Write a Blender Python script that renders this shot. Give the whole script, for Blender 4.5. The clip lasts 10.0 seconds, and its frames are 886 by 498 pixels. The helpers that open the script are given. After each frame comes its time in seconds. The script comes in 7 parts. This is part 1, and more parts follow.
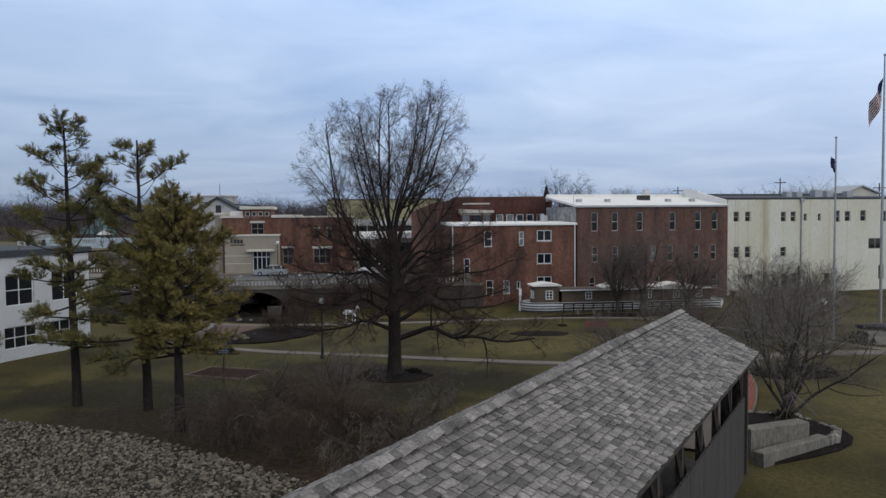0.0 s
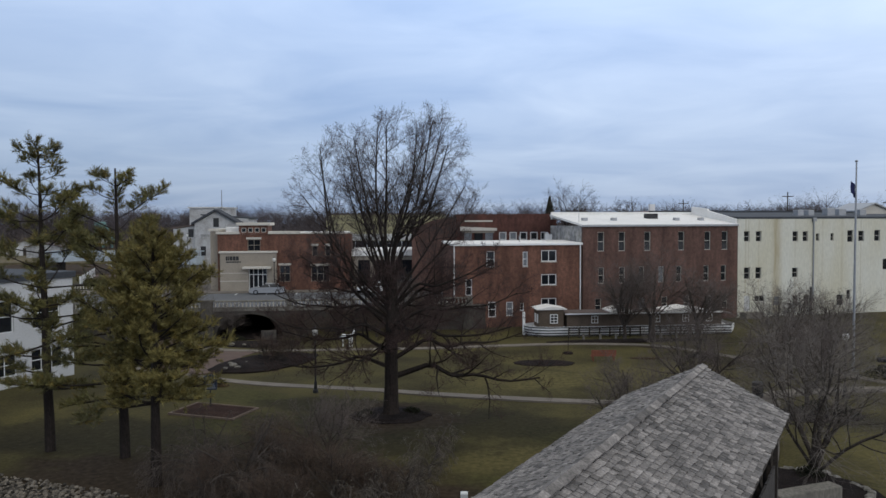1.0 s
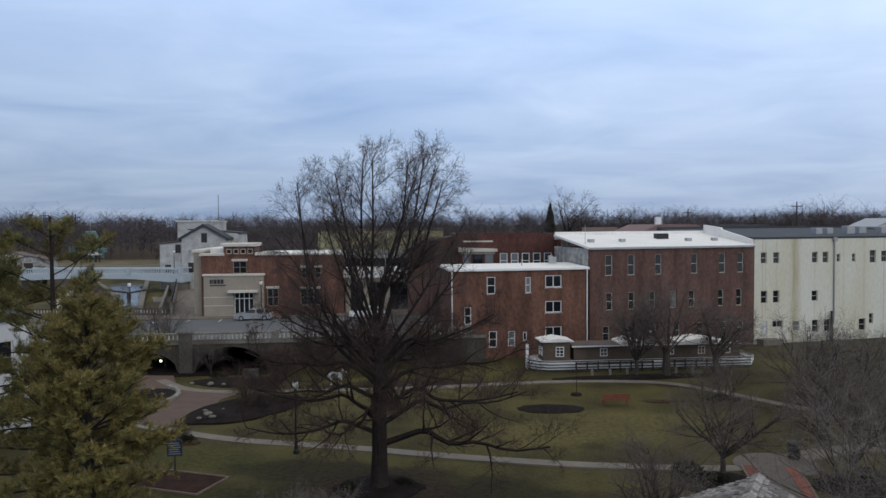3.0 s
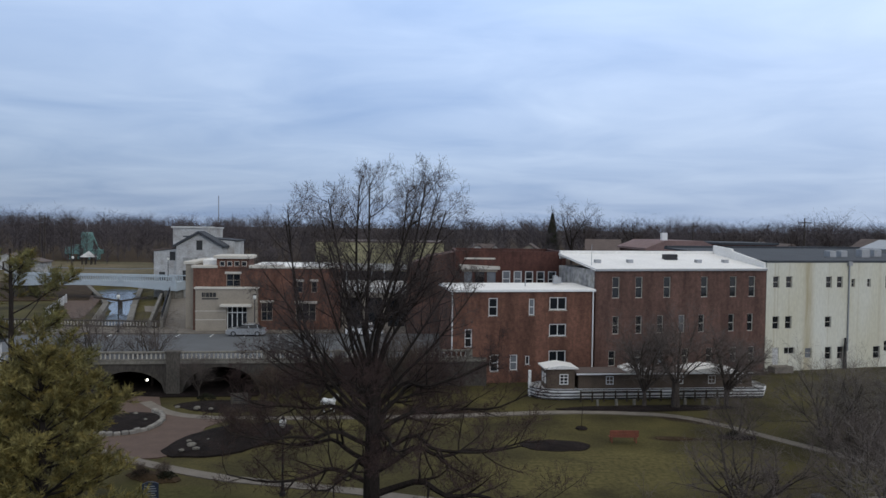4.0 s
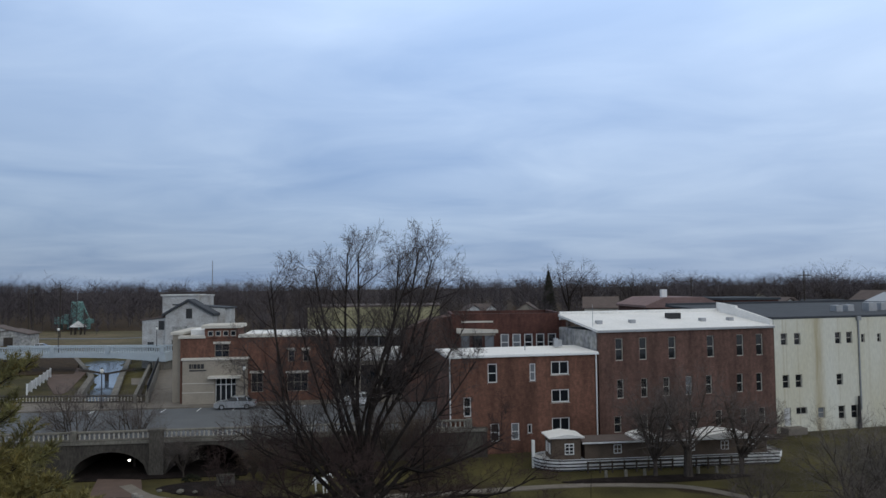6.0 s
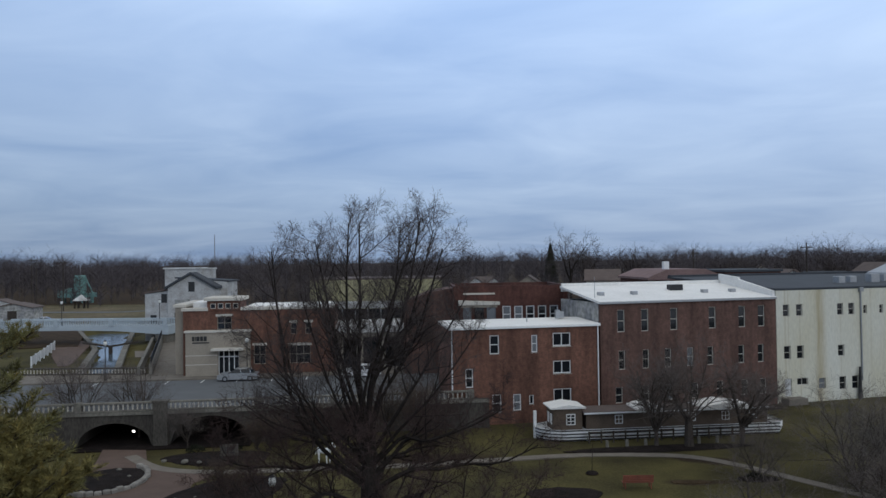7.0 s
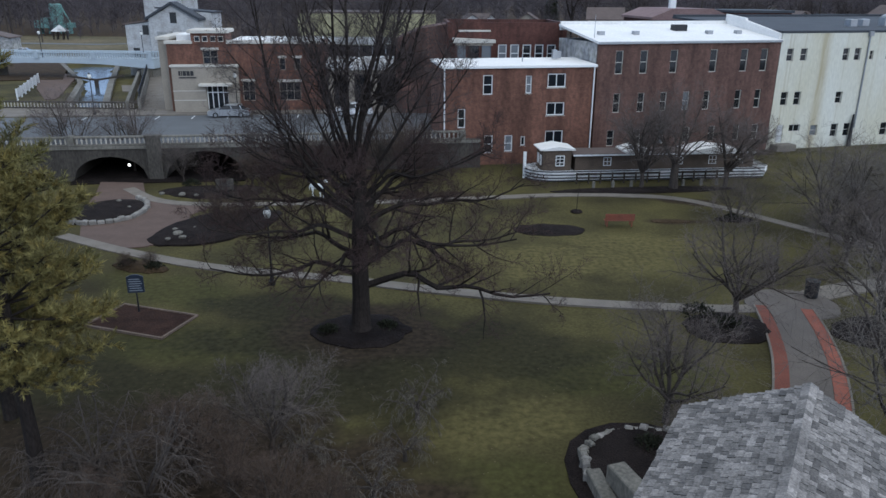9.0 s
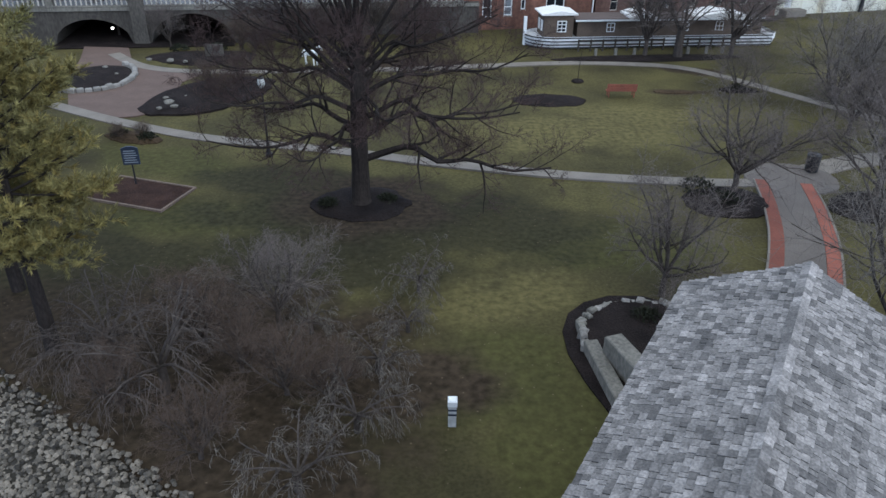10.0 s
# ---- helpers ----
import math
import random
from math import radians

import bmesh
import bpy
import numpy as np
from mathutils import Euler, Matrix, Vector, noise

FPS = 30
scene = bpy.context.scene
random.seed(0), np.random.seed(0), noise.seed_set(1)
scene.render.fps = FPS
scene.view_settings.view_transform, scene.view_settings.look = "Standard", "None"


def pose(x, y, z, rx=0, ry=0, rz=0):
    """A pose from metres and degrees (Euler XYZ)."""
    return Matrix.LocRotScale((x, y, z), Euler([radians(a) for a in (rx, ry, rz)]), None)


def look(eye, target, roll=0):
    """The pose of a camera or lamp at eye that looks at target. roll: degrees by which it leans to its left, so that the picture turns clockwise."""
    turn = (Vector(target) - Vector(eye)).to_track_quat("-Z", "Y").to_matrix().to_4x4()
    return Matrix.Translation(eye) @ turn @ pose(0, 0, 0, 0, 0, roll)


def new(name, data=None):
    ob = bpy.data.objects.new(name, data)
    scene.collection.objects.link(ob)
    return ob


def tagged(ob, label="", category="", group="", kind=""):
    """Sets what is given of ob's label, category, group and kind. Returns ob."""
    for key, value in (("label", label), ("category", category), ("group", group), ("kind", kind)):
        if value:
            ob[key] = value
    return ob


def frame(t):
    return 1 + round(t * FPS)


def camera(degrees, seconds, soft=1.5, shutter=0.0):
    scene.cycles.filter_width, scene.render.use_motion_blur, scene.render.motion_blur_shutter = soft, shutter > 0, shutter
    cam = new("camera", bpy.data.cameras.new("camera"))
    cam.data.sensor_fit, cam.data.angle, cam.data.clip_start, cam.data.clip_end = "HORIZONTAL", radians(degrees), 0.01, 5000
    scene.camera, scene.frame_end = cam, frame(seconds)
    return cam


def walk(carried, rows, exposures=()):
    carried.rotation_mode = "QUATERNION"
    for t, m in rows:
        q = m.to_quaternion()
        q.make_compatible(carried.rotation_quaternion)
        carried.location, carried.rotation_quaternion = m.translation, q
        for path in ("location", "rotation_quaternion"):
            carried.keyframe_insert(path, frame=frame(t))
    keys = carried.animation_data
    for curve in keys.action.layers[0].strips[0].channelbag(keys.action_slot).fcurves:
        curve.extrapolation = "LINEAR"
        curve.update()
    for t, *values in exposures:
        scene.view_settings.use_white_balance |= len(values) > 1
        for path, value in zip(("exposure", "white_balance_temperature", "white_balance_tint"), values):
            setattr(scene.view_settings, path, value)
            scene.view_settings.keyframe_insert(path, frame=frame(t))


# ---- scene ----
cam = camera(62.0, 10.0)
PATH = [
    (0, (1.003, 3.898, 10.804), (0.949, 5.896, 10.715), -0.5),
    (0.5, (0.998, 5.349, 11.604), (0.945, 7.346, 11.521), 0.1),
    (1, (1.066, 6.805, 12.327), (1.006, 8.803, 12.255), -0.2),
    (1.5, (1.113, 8.324, 12.842), (1.053, 10.322, 12.767), 1.1),
    (2, (1.117, 9.799, 13.353), (1.063, 11.797, 13.284), 1.2),
    (2.5, (1.082, 11.203, 13.965), (1.029, 13.201, 13.904), 0.1),
    (2.7, (1.119, 11.788, 14.229), (1.062, 13.786, 14.161), -0.4),
    (3.8, (1.021, 15.351, 16.071), (0.96, 17.349, 16.008), 0.1),
    (4, (0.956, 15.95, 16.253), (0.898, 17.949, 16.195), 0.7),
    (4.5, (0.965, 17.248, 16.764), (0.902, 19.246, 16.819), 0.0),
    (5, (0.93, 17.81, 16.757), (0.883, 19.797, 16.978), 0.3),
    (5.5, (0.911, 18.218, 16.752), (0.877, 20.207, 16.962), 0.1),
    (5.7, (0.908, 18.341, 16.743), (0.871, 20.334, 16.9), -0.3),
    (6.8, (0.914, 18.641, 16.586), (0.864, 20.639, 16.646), -0.9),
    (7, (0.92, 18.689, 16.555), (0.869, 20.688, 16.586), -0.8),
    (7.5, (0.976, 18.73, 16.455), (0.924, 20.724, 16.31), -0.4),
    (8, (1.078, 18.75, 16.362), (1.028, 20.724, 16.041), -0.2),
    (8.5, (1.149, 18.845, 16.317), (1.102, 20.783, 15.826), -0.2),
    (9, (1.12, 19.014, 16.34), (1.084, 20.905, 15.689), 0.3),
    (9.5, (0.974, 19.18, 16.421), (0.946, 21.01, 15.615), 0.3),
    (10, (0.743, 19.262, 16.533), (0.732, 21.007, 15.557), 0.8),
]
EXPOSURES = [(0.0, 0.0, 6500, 10), (4.0, -0.03, 6350, 10), (5.5, -0.2, 6300, 8), (7.0, -0.25, 6100, 8), (7.5, -0.27, 6000, 8), (8.0, -0.1, 5850, 8), (8.5, 0.14, 5750, 8), (9.0, 0.42, 5650, 8), (9.5, 0.68, 5600, 8), (10.0, 0.92, 5550, 8)]
walk(cam, [(t, look(eye, target, roll)) for t, eye, target, roll in PATH], EXPOSURES)

# ---- world, sun, exposure ----
world = bpy.data.worlds.new("overcast_sky")
scene.world = world
world.use_nodes = True
wn, wl = world.node_tree.nodes, world.node_tree.links
wn.clear()
w_out = wn.new("ShaderNodeOutputWorld")
w_bg = wn.new("ShaderNodeBackground")
w_sky = wn.new("ShaderNodeTexSky")
w_sky.sky_type = "NISHITA"
w_sky.sun_disc = False
w_sky.sun_elevation, w_sky.sun_rotation = radians(24), radians(120)
w_sky.air_density, w_sky.dust_density, w_sky.ozone_density = 1.0, 2.0, 1.5
w_scale = wn.new("ShaderNodeVectorMath")
w_scale.operation = "SCALE"
w_scale.inputs["Scale"].default_value = 0.10
wl.new(w_sky.outputs[0], w_scale.inputs[0])
# streaks of cloud, flattened towards the horizon
w_co = wn.new("ShaderNodeTexCoord")
w_sep = wn.new("ShaderNodeSeparateXYZ")
wl.new(w_co.outputs["Generated"], w_sep.inputs[0])
w_h = wn.new("ShaderNodeMath")
w_h.operation = "ADD"
w_h.inputs[1].default_value = 0.12
wl.new(w_sep.outputs["Z"], w_h.inputs[0])
w_hm = wn.new("ShaderNodeMath")
w_hm.operation = "MAXIMUM"
w_hm.inputs[1].default_value = 0.06
wl.new(w_h.outputs[0], w_hm.inputs[0])
w_div = wn.new("ShaderNodeVectorMath")
w_div.operation = "DIVIDE"
w_cmb = wn.new("ShaderNodeCombineXYZ")
for k in range(3):
    wl.new(w_hm.outputs[0], w_cmb.inputs[k])
wl.new(w_co.outputs["Generated"], w_div.inputs[0])
wl.new(w_cmb.outputs[0], w_div.inputs[1])
w_map = wn.new("ShaderNodeMapping")
w_map.inputs["Scale"].default_value = (0.72, 0.9, 0.6)
w_map.inputs["Rotation"].default_value = (0, 0, 0.12)
wl.new(w_div.outputs[0], w_map.inputs[0])
w_n = wn.new("ShaderNodeTexNoise")
w_n.inputs["Scale"].default_value = 1.5
w_n.inputs["Detail"].default_value = 7.0
w_n.inputs["Roughness"].default_value = 0.5
w_n.inputs["Distortion"].default_value = 0.5
wl.new(w_map.outputs[0], w_n.inputs["Vector"])
w_ramp = wn.new("ShaderNodeValToRGB")
w_ramp.color_ramp.elements[0].position = 0.16
w_ramp.color_ramp.elements[0].color = (0.315, 0.455, 0.735, 1)
w_ramp.color_ramp.elements[1].position = 0.80
w_ramp.color_ramp.elements[1].color = (0.62, 0.755, 0.985, 1)
wl.new(w_n.outputs["Fac"], w_ramp.inputs[0])
# brighter high up, as the cloud layer thins there
w_grad = wn.new("ShaderNodeMapRange")
w_grad.inputs["From Min"].default_value, w_grad.inputs["From Max"].default_value = 0.02, 0.42
w_grad.inputs["To Min"].default_value, w_grad.inputs["To Max"].default_value = 0.65, 1.28
wl.new(w_sep.outputs["Z"], w_grad.inputs["Value"])
w_pale = wn.new("ShaderNodeMapRange")
w_pale.inputs["From Min"].default_value, w_pale.inputs["From Max"].default_value = 0.0, 0.7
w_pale.inputs["To Max"].default_value = 0.45
wl.new(w_sep.outputs["X"], w_pale.inputs["Value"])
w_tint = wn.new("ShaderNodeMix")
w_tint.data_type = "RGBA"
w_tint.inputs["B"].default_value = (0.56, 0.635, 0.755, 1)
wl.new(w_pale.outputs[0], w_tint.inputs["Factor"])
wl.new(w_ramp.outputs[0], w_tint.inputs["A"])
w_mul = wn.new("ShaderNodeVectorMath")
w_mul.operation = "SCALE"
wl.new(w_tint.outputs["Result"], w_mul.inputs[0])
w_side = wn.new("ShaderNodeMapRange")
w_side.inputs["From Min"].default_value, w_side.inputs["From Max"].default_value = -0.6, 0.6
w_side.inputs["To Min"].default_value, w_side.inputs["To Max"].default_value = 0.84, 1.24
wl.new(w_sep.outputs["X"], w_side.inputs["Value"])
w_both = wn.new("ShaderNodeMath")
w_both.operation = "MULTIPLY"
wl.new(w_grad.outputs[0], w_both.inputs[0])
wl.new(w_side.outputs[0], w_both.inputs[1])
wl.new(w_both.outputs[0], w_mul.inputs["Scale"])
w_mix = wn.new("ShaderNodeMix")
w_mix.data_type = "RGBA"
w_mix.inputs["Factor"].default_value = 0.88
wl.new(w_scale.outputs[0], w_mix.inputs["A"])
# overhead the cloud is thin and white
w_top = wn.new("ShaderNodeMapRange")
w_top.inputs["From Min"].default_value, w_top.inputs["From Max"].default_value = 0.43, 0.62
wl.new(w_sep.outputs["Z"], w_top.inputs["Value"])
w_white = wn.new("ShaderNodeMix")
w_white.data_type = "RGBA"
w_white.inputs["B"].default_value = (0.77, 0.77, 0.755, 1)
wl.new(w_top.outputs[0], w_white.inputs["Factor"])
wl.new(w_mul.outputs[0], w_white.inputs["A"])
wl.new(w_white.outputs["Result"], w_mix.inputs["B"])
wl.new(w_mix.outputs["Result"], w_bg.inputs["Color"])
w_bg.inputs["Strength"].default_value = 1.18
wl.new(w_bg.outputs[0], w_out.inputs[0])

sun = new("sun", bpy.data.lights.new("sun", "SUN"))
sun.data.energy, sun.data.angle, sun.data.color = 0.5, radians(25), (1.0, 0.96, 0.90)
sun.matrix_world = look((60, -40, 55), (0, 60, 0))


# ---- materials ----
def material(name, base, rough=0.85, vary=0.25, scale=1.0, fine=12.0, bump=0.15, metal=0.0, tint=None, bump_dist=0.02, stretch=(1, 1, 1), rand=0.0, island=0.0, spec=0.35):
    """A procedural surface: base colour, varied at a broad and a fine scale, with fine relief."""
    m = bpy.data.materials.new(name)
    m.use_nodes = True
    n, l = m.node_tree.nodes, m.node_tree.links
    b = n["Principled BSDF"]
    b.inputs["Roughness"].default_value, b.inputs["Metallic"].default_value = rough, metal
    b.inputs["Specular IOR Level"].default_value = spec
    co = n.new("ShaderNodeTexCoord")
    mp = n.new("ShaderNodeMapping")
    mp.inputs["Scale"].default_value = stretch
    l.new(co.outputs["Object"], mp.inputs[0])
    broad, small = n.new("ShaderNodeTexNoise"), n.new("ShaderNodeTexNoise")
    for t, s, d in ((broad, scale, 4), (small, fine, 5)):
        t.inputs["Scale"].default_value, t.inputs["Detail"].default_value = s, d
        l.new(mp.outputs[0], t.inputs["Vector"])
    other = tint or tuple(c * (1 - vary) for c in base)
    bright = tuple(min(1, c * (1 + vary * 0.6)) for c in base)
    r = n.new("ShaderNodeValToRGB")
    r.color_ramp.elements[0].position, r.color_ramp.elements[0].color = 0.32, (*other, 1)
    r.color_ramp.elements[1].position, r.color_ramp.elements[1].color = 0.68, (*base, 1)
    l.new(broad.outputs["Fac"], r.inputs[0])
    r2 = n.new("ShaderNodeValToRGB")
    lo, hi = 1 - vary, 1 + vary * 0.6
    r2.color_ramp.elements[0].position, r2.color_ramp.elements[0].color = 0.3, (lo, lo, lo, 1)
    r2.color_ramp.elements[1].position, r2.color_ramp.elements[1].color = 0.7, (hi, hi, hi, 1)
    l.new(small.outputs["Fac"], r2.inputs[0])
    mx = n.new("ShaderNodeMix")
    mx.data_type, mx.blend_type = "RGBA", "MULTIPLY"
    mx.inputs["Factor"].default_value = 1.0
    l.new(r.outputs[0], mx.inputs["A"])
    l.new(r2.outputs[0], mx.inputs["B"])
    out = mx.outputs["Result"]
    if rand or island:
        src = n.new("ShaderNodeObjectInfo").outputs["Random"] if rand else n.new("ShaderNodeNewGeometry").outputs["Random Per Island"]
        amount = rand or island
        mr = n.new("ShaderNodeMapRange")
        mr.inputs["To Min"].default_value, mr.inputs["To Max"].default_value = 1 - amount, 1 + amount
        l.new(src, mr.inputs["Value"])
        sc = n.new("ShaderNodeVectorMath")
        sc.operation = "SCALE"
        l.new(out, sc.inputs[0])
        l.new(mr.outputs[0], sc.inputs["Scale"])
        out = sc.outputs[0]
    l.new(out, b.inputs["Base Color"])
    if bump:
        bp = n.new("ShaderNodeBump")
        bp.inputs["Strength"].default_value, bp.inputs["Distance"].default_value = bump, bump_dist
        l.new(small.outputs["Fac"], bp.inputs["Height"])
        l.new(bp.outputs[0], b.inputs["Normal"])
    return m


def brick_material(name, base, mortar, stain=0.5):
    """Brick courses too fine to build, with broad weather stains."""
    m = material(name, base, 0.9, 0.3, 0.35, 3.0, 0.0, stretch=(1, 1, 0.6))
    n, l = m.node_tree.nodes, m.node_tree.links
    b = n["Principled BSDF"]
    prev = b.inputs["Base Color"].links[0].from_socket
    co = n.new("ShaderNodeTexCoord")
    sp = n.new("ShaderNodeSeparateXYZ")
    l.new(co.outputs["Object"], sp.inputs[0])
    add = n.new("ShaderNodeMath")
    l.new(sp.outputs["X"], add.inputs[0])
    l.new(sp.outputs["Y"], add.inputs[1])
    cb = n.new("ShaderNodeCombineXYZ")
    l.new(add.outputs[0], cb.inputs["X"])
    l.new(sp.outputs["Z"], cb.inputs["Y"])
    br = n.new("ShaderNodeTexBrick")
    br.inputs["Scale"].default_value = 1.0
    br.inputs["Brick Width"].default_value, br.inputs["Row Height"].default_value = 0.21, 0.075
    br.inputs["Mortar Size"].default_value = 0.008
    br.inputs["Color1"].default_value, br.inputs["Color2"].default_value = (1.12, 1.08, 1.05, 1), (0.78, 0.76, 0.76, 1)
    br.inputs["Mortar"].default_value = (*mortar, 1)
    l.new(cb.outputs[0], br.inputs["Vector"])
    mx = n.new("ShaderNodeMix")
    mx.data_type, mx.blend_type = "RGBA", "MULTIPLY"
    mx.inputs["Factor"].default_value = 1.0
    l.new(prev, mx.inputs["A"])
    l.new(br.outputs["Color"], mx.inputs["B"])
    # rain streaks that run down the wall
    st = n.new("ShaderNodeTexNoise")
    st.inputs["Scale"].default_value, st.inputs["Detail"].default_value = 1.0, 4
    mp = n.new("ShaderNodeMapping")
    mp.inputs["Scale"].default_value = (0.9, 0.9, 0.12)
    l.new(co.outputs["Object"], mp.inputs[0])
    l.new(mp.outputs[0], st.inputs["Vector"])
    rr = n.new("ShaderNodeValToRGB")
    rr.color_ramp.elements[0].position, rr.color_ramp.elements[0].color = 0.36, (1 - stain, 1 - stain, 1 - stain, 1)
    rr.color_ramp.elements[1].position, rr.color_ramp.elements[1].color = 0.58, (1, 1, 1, 1)
    l.new(st.outputs["Fac"], rr.inputs[0])
    m2 = n.new("ShaderNodeMix")
    m2.data_type, m2.blend_type = "RGBA", "MULTIPLY"
    m2.inputs["Factor"].default_value = 1.0
    l.new(mx.outputs["Result"], m2.inputs["A"])
    l.new(rr.outputs[0], m2.inputs["B"])
    l.new(m2.outputs["Result"], b.inputs["Base Color"])
    return m


M_GRASS = material("lawn", (0.094, 0.081, 0.030), 0.95, 0.30, 0.16, 7.0, 0.22, tint=(0.036, 0.031, 0.015), bump_dist=0.03, spec=0.1)


def cover_and_shade(m, blobs, colour, ragged=0.55, leaves=True, cover=1.0):
    """Dead growth, leaf litter and tree shade coloured into a ground, in ragged ovals (x, y, half length, half width,
    turn).
    """
    n, l = m.node_tree.nodes, m.node_tree.links
    b = n["Principled BSDF"]
    prev = b.inputs["Base Color"].links[0].from_socket
    co = n.new("ShaderNodeTexCoord")
    ns = n.new("ShaderNodeTexNoise")
    ns.inputs["Scale"].default_value, ns.inputs["Detail"].default_value = 0.45, 6
    l.new(co.outputs["Object"], ns.inputs["Vector"])
    fac = None
    for x, y, a, c, turn in blobs:
        mp = n.new("ShaderNodeMapping")
        mp.vector_type = "TEXTURE"
        mp.inputs["Location"].default_value = (x, y, 0)
        mp.inputs["Rotation"].default_value = (0, 0, radians(turn))
        mp.inputs["Scale"].default_value = (a, c, 1000)
        l.new(co.outputs["Object"], mp.inputs[0])
        ln = n.new("ShaderNodeVectorMath")
        ln.operation = "LENGTH"
        l.new(mp.outputs[0], ln.inputs[0])
        ad = n.new("ShaderNodeMath")
        ad.operation = "MULTIPLY_ADD"
        ad.inputs[1].default_value = ragged * 2.4
        l.new(ns.outputs["Fac"], ad.inputs[0])
        l.new(ln.outputs["Value"], ad.inputs[2])
        mr = n.new("ShaderNodeMapRange")
        mr.inputs["From Min"].default_value, mr.inputs["From Max"].default_value = 1.35 + ragged, 0.85 + ragged
        l.new(ad.outputs[0], mr.inputs["Value"])
        if fac is None:
            fac = mr.outputs[0]
        else:
            mm = n.new("ShaderNodeMath")
            mm.operation = "MAXIMUM"
            l.new(fac, mm.inputs[0])
            l.new(mr.outputs[0], mm.inputs[1])
            fac = mm.outputs[0]
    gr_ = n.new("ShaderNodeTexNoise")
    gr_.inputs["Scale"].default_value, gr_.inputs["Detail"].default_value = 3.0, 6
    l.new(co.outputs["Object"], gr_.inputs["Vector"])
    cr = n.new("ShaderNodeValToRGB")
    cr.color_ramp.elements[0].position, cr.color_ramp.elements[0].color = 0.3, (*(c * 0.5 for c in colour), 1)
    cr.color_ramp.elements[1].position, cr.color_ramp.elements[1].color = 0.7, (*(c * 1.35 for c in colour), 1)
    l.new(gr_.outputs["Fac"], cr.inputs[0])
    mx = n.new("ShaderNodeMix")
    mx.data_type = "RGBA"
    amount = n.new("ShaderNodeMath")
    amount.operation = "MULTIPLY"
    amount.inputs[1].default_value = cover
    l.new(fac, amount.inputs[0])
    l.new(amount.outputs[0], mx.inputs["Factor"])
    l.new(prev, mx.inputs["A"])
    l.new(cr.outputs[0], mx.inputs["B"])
    if not leaves:
        l.new(mx.outputs["Result"], b.inputs["Base Color"])
        return
    # scattered fallen leaves
    vo = n.new("ShaderNodeTexVoronoi")
    vo.inputs["Scale"].default_value = 2.6
    l.new(co.outputs["Object"], vo.inputs["Vector"])
    lt = n.new("ShaderNodeMapRange")
    lt.inputs["From Min"].default_value, lt.inputs["From Max"].default_value = 0.10, 0.06
    lt.inputs["To Max"].default_value = 0.55
    l.new(vo.outputs["Distance"], lt.inputs["Value"])
    m2 = n.new("ShaderNodeMix")
    m2.data_type = "RGBA"
    m2.inputs["B"].default_value = (0.16, 0.12, 0.075, 1)
    l.new(lt.outputs[0], m2.inputs["Factor"])
    l.new(mx.outputs["Result"], m2.inputs["A"])
    l.new(m2.outputs["Result"], b.inputs["Base Color"])


cover_and_shade(M_GRASS, ((2.6, 40.0, 3.6, 2.6, 30), (4.8, 36.6, 2.6, 3.6, 0), (-10.5, 51.5, 6.0, 2.2, 5), (-15.5, 58.5, 5.0, 2.2, -20), (8.5, 49.5, 5.0, 2.4, 0)), (0.056, 0.055, 0.017), 0.6, False, 0.6)
cover_and_shade(M_GRASS, ((3.4, 44.9, 3.6, 2.0, 10), (8.0, 64.5, 7.5, 3.2, 5), (14.5, 68.0, 6.0, 2.4, 0), (28.0, 44.0, 9.0, 6.0, 30)), (0.118, 0.100, 0.038), 0.6, False, 0.6)
# shade under the great tree, with litter there and by the pines, as colour
cover_and_shade(M_GRASS, ((-4.6, 48.2, 8.5, 4.0, 6), (-4.0, 52.0, 8.5, 4.2, 0), (2.5, 51.5, 6.0, 3.2, -10), (-13.0, 46.5, 7.0, 3.0, -15), (-21.0, 48.5, 8.0, 4.0, -15), (-13.5, 42.8, 6.0, 2.6, -25), (-8.0, 56.0, 5.0, 2.2, 0)), (0.027, 0.024, 0.013), 0.6, False, 0.75)
cover_and_shade(M_GRASS, ((-7.5, 36.8, 8.5, 4.2, -27), (-15.0, 41.5, 7.0, 3.2, -18), (-6.5, 41.5, 8.0, 4.0, -20), (-3.4, 53.2, 4.2, 3.4, 0), (-0.5, 39.5, 3.0, 2.2, 0), (-3.0, 80.5, 6.0, 1.8, 4), (20.5, 79.5, 3.0, 1.2, -20), (18.0, 73.6, 2.2, 0.7, 0)), (0.040, 0.029, 0.018))
M_GRAVEL = material("bank_grit", (0.034, 0.029, 0.022), 0.95, 0.45, 0.8, 9, 0.8, tint=(0.03, 0.027, 0.021), bump_dist=0.05, spec=0.1)
M_ROAD = material("asphalt", (0.115, 0.12, 0.125), 0.85, 0.15, 0.3, 30, 0.2)
M_WALK = material("concrete_walk", (0.19, 0.165, 0.135), 0.9, 0.25, 0.8, 25, 0.2)
M_EDGING = material("pale_weathered_timber", (0.17, 0.125, 0.095), 0.9, 0.3, 1.0, 10, 0.3)
M_REDMULCH = material("red_brown_mulch", (0.055, 0.031, 0.023), 0.97, 0.5, 1.0, 14, 1.0, bump_dist=0.08, spec=0.1)
M_CONC = material("weathered_concrete", (0.20, 0.185, 0.155), 0.92, 0.35, 0.5, 8, 0.4, stretch=(1, 1, 0.5))
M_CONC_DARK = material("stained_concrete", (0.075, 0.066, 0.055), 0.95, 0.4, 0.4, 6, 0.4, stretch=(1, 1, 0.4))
M_CONC_MID = material("grimy_concrete", (0.115, 0.102, 0.085), 0.94, 0.4, 0.5, 7, 0.4, stretch=(1, 1, 0.4))
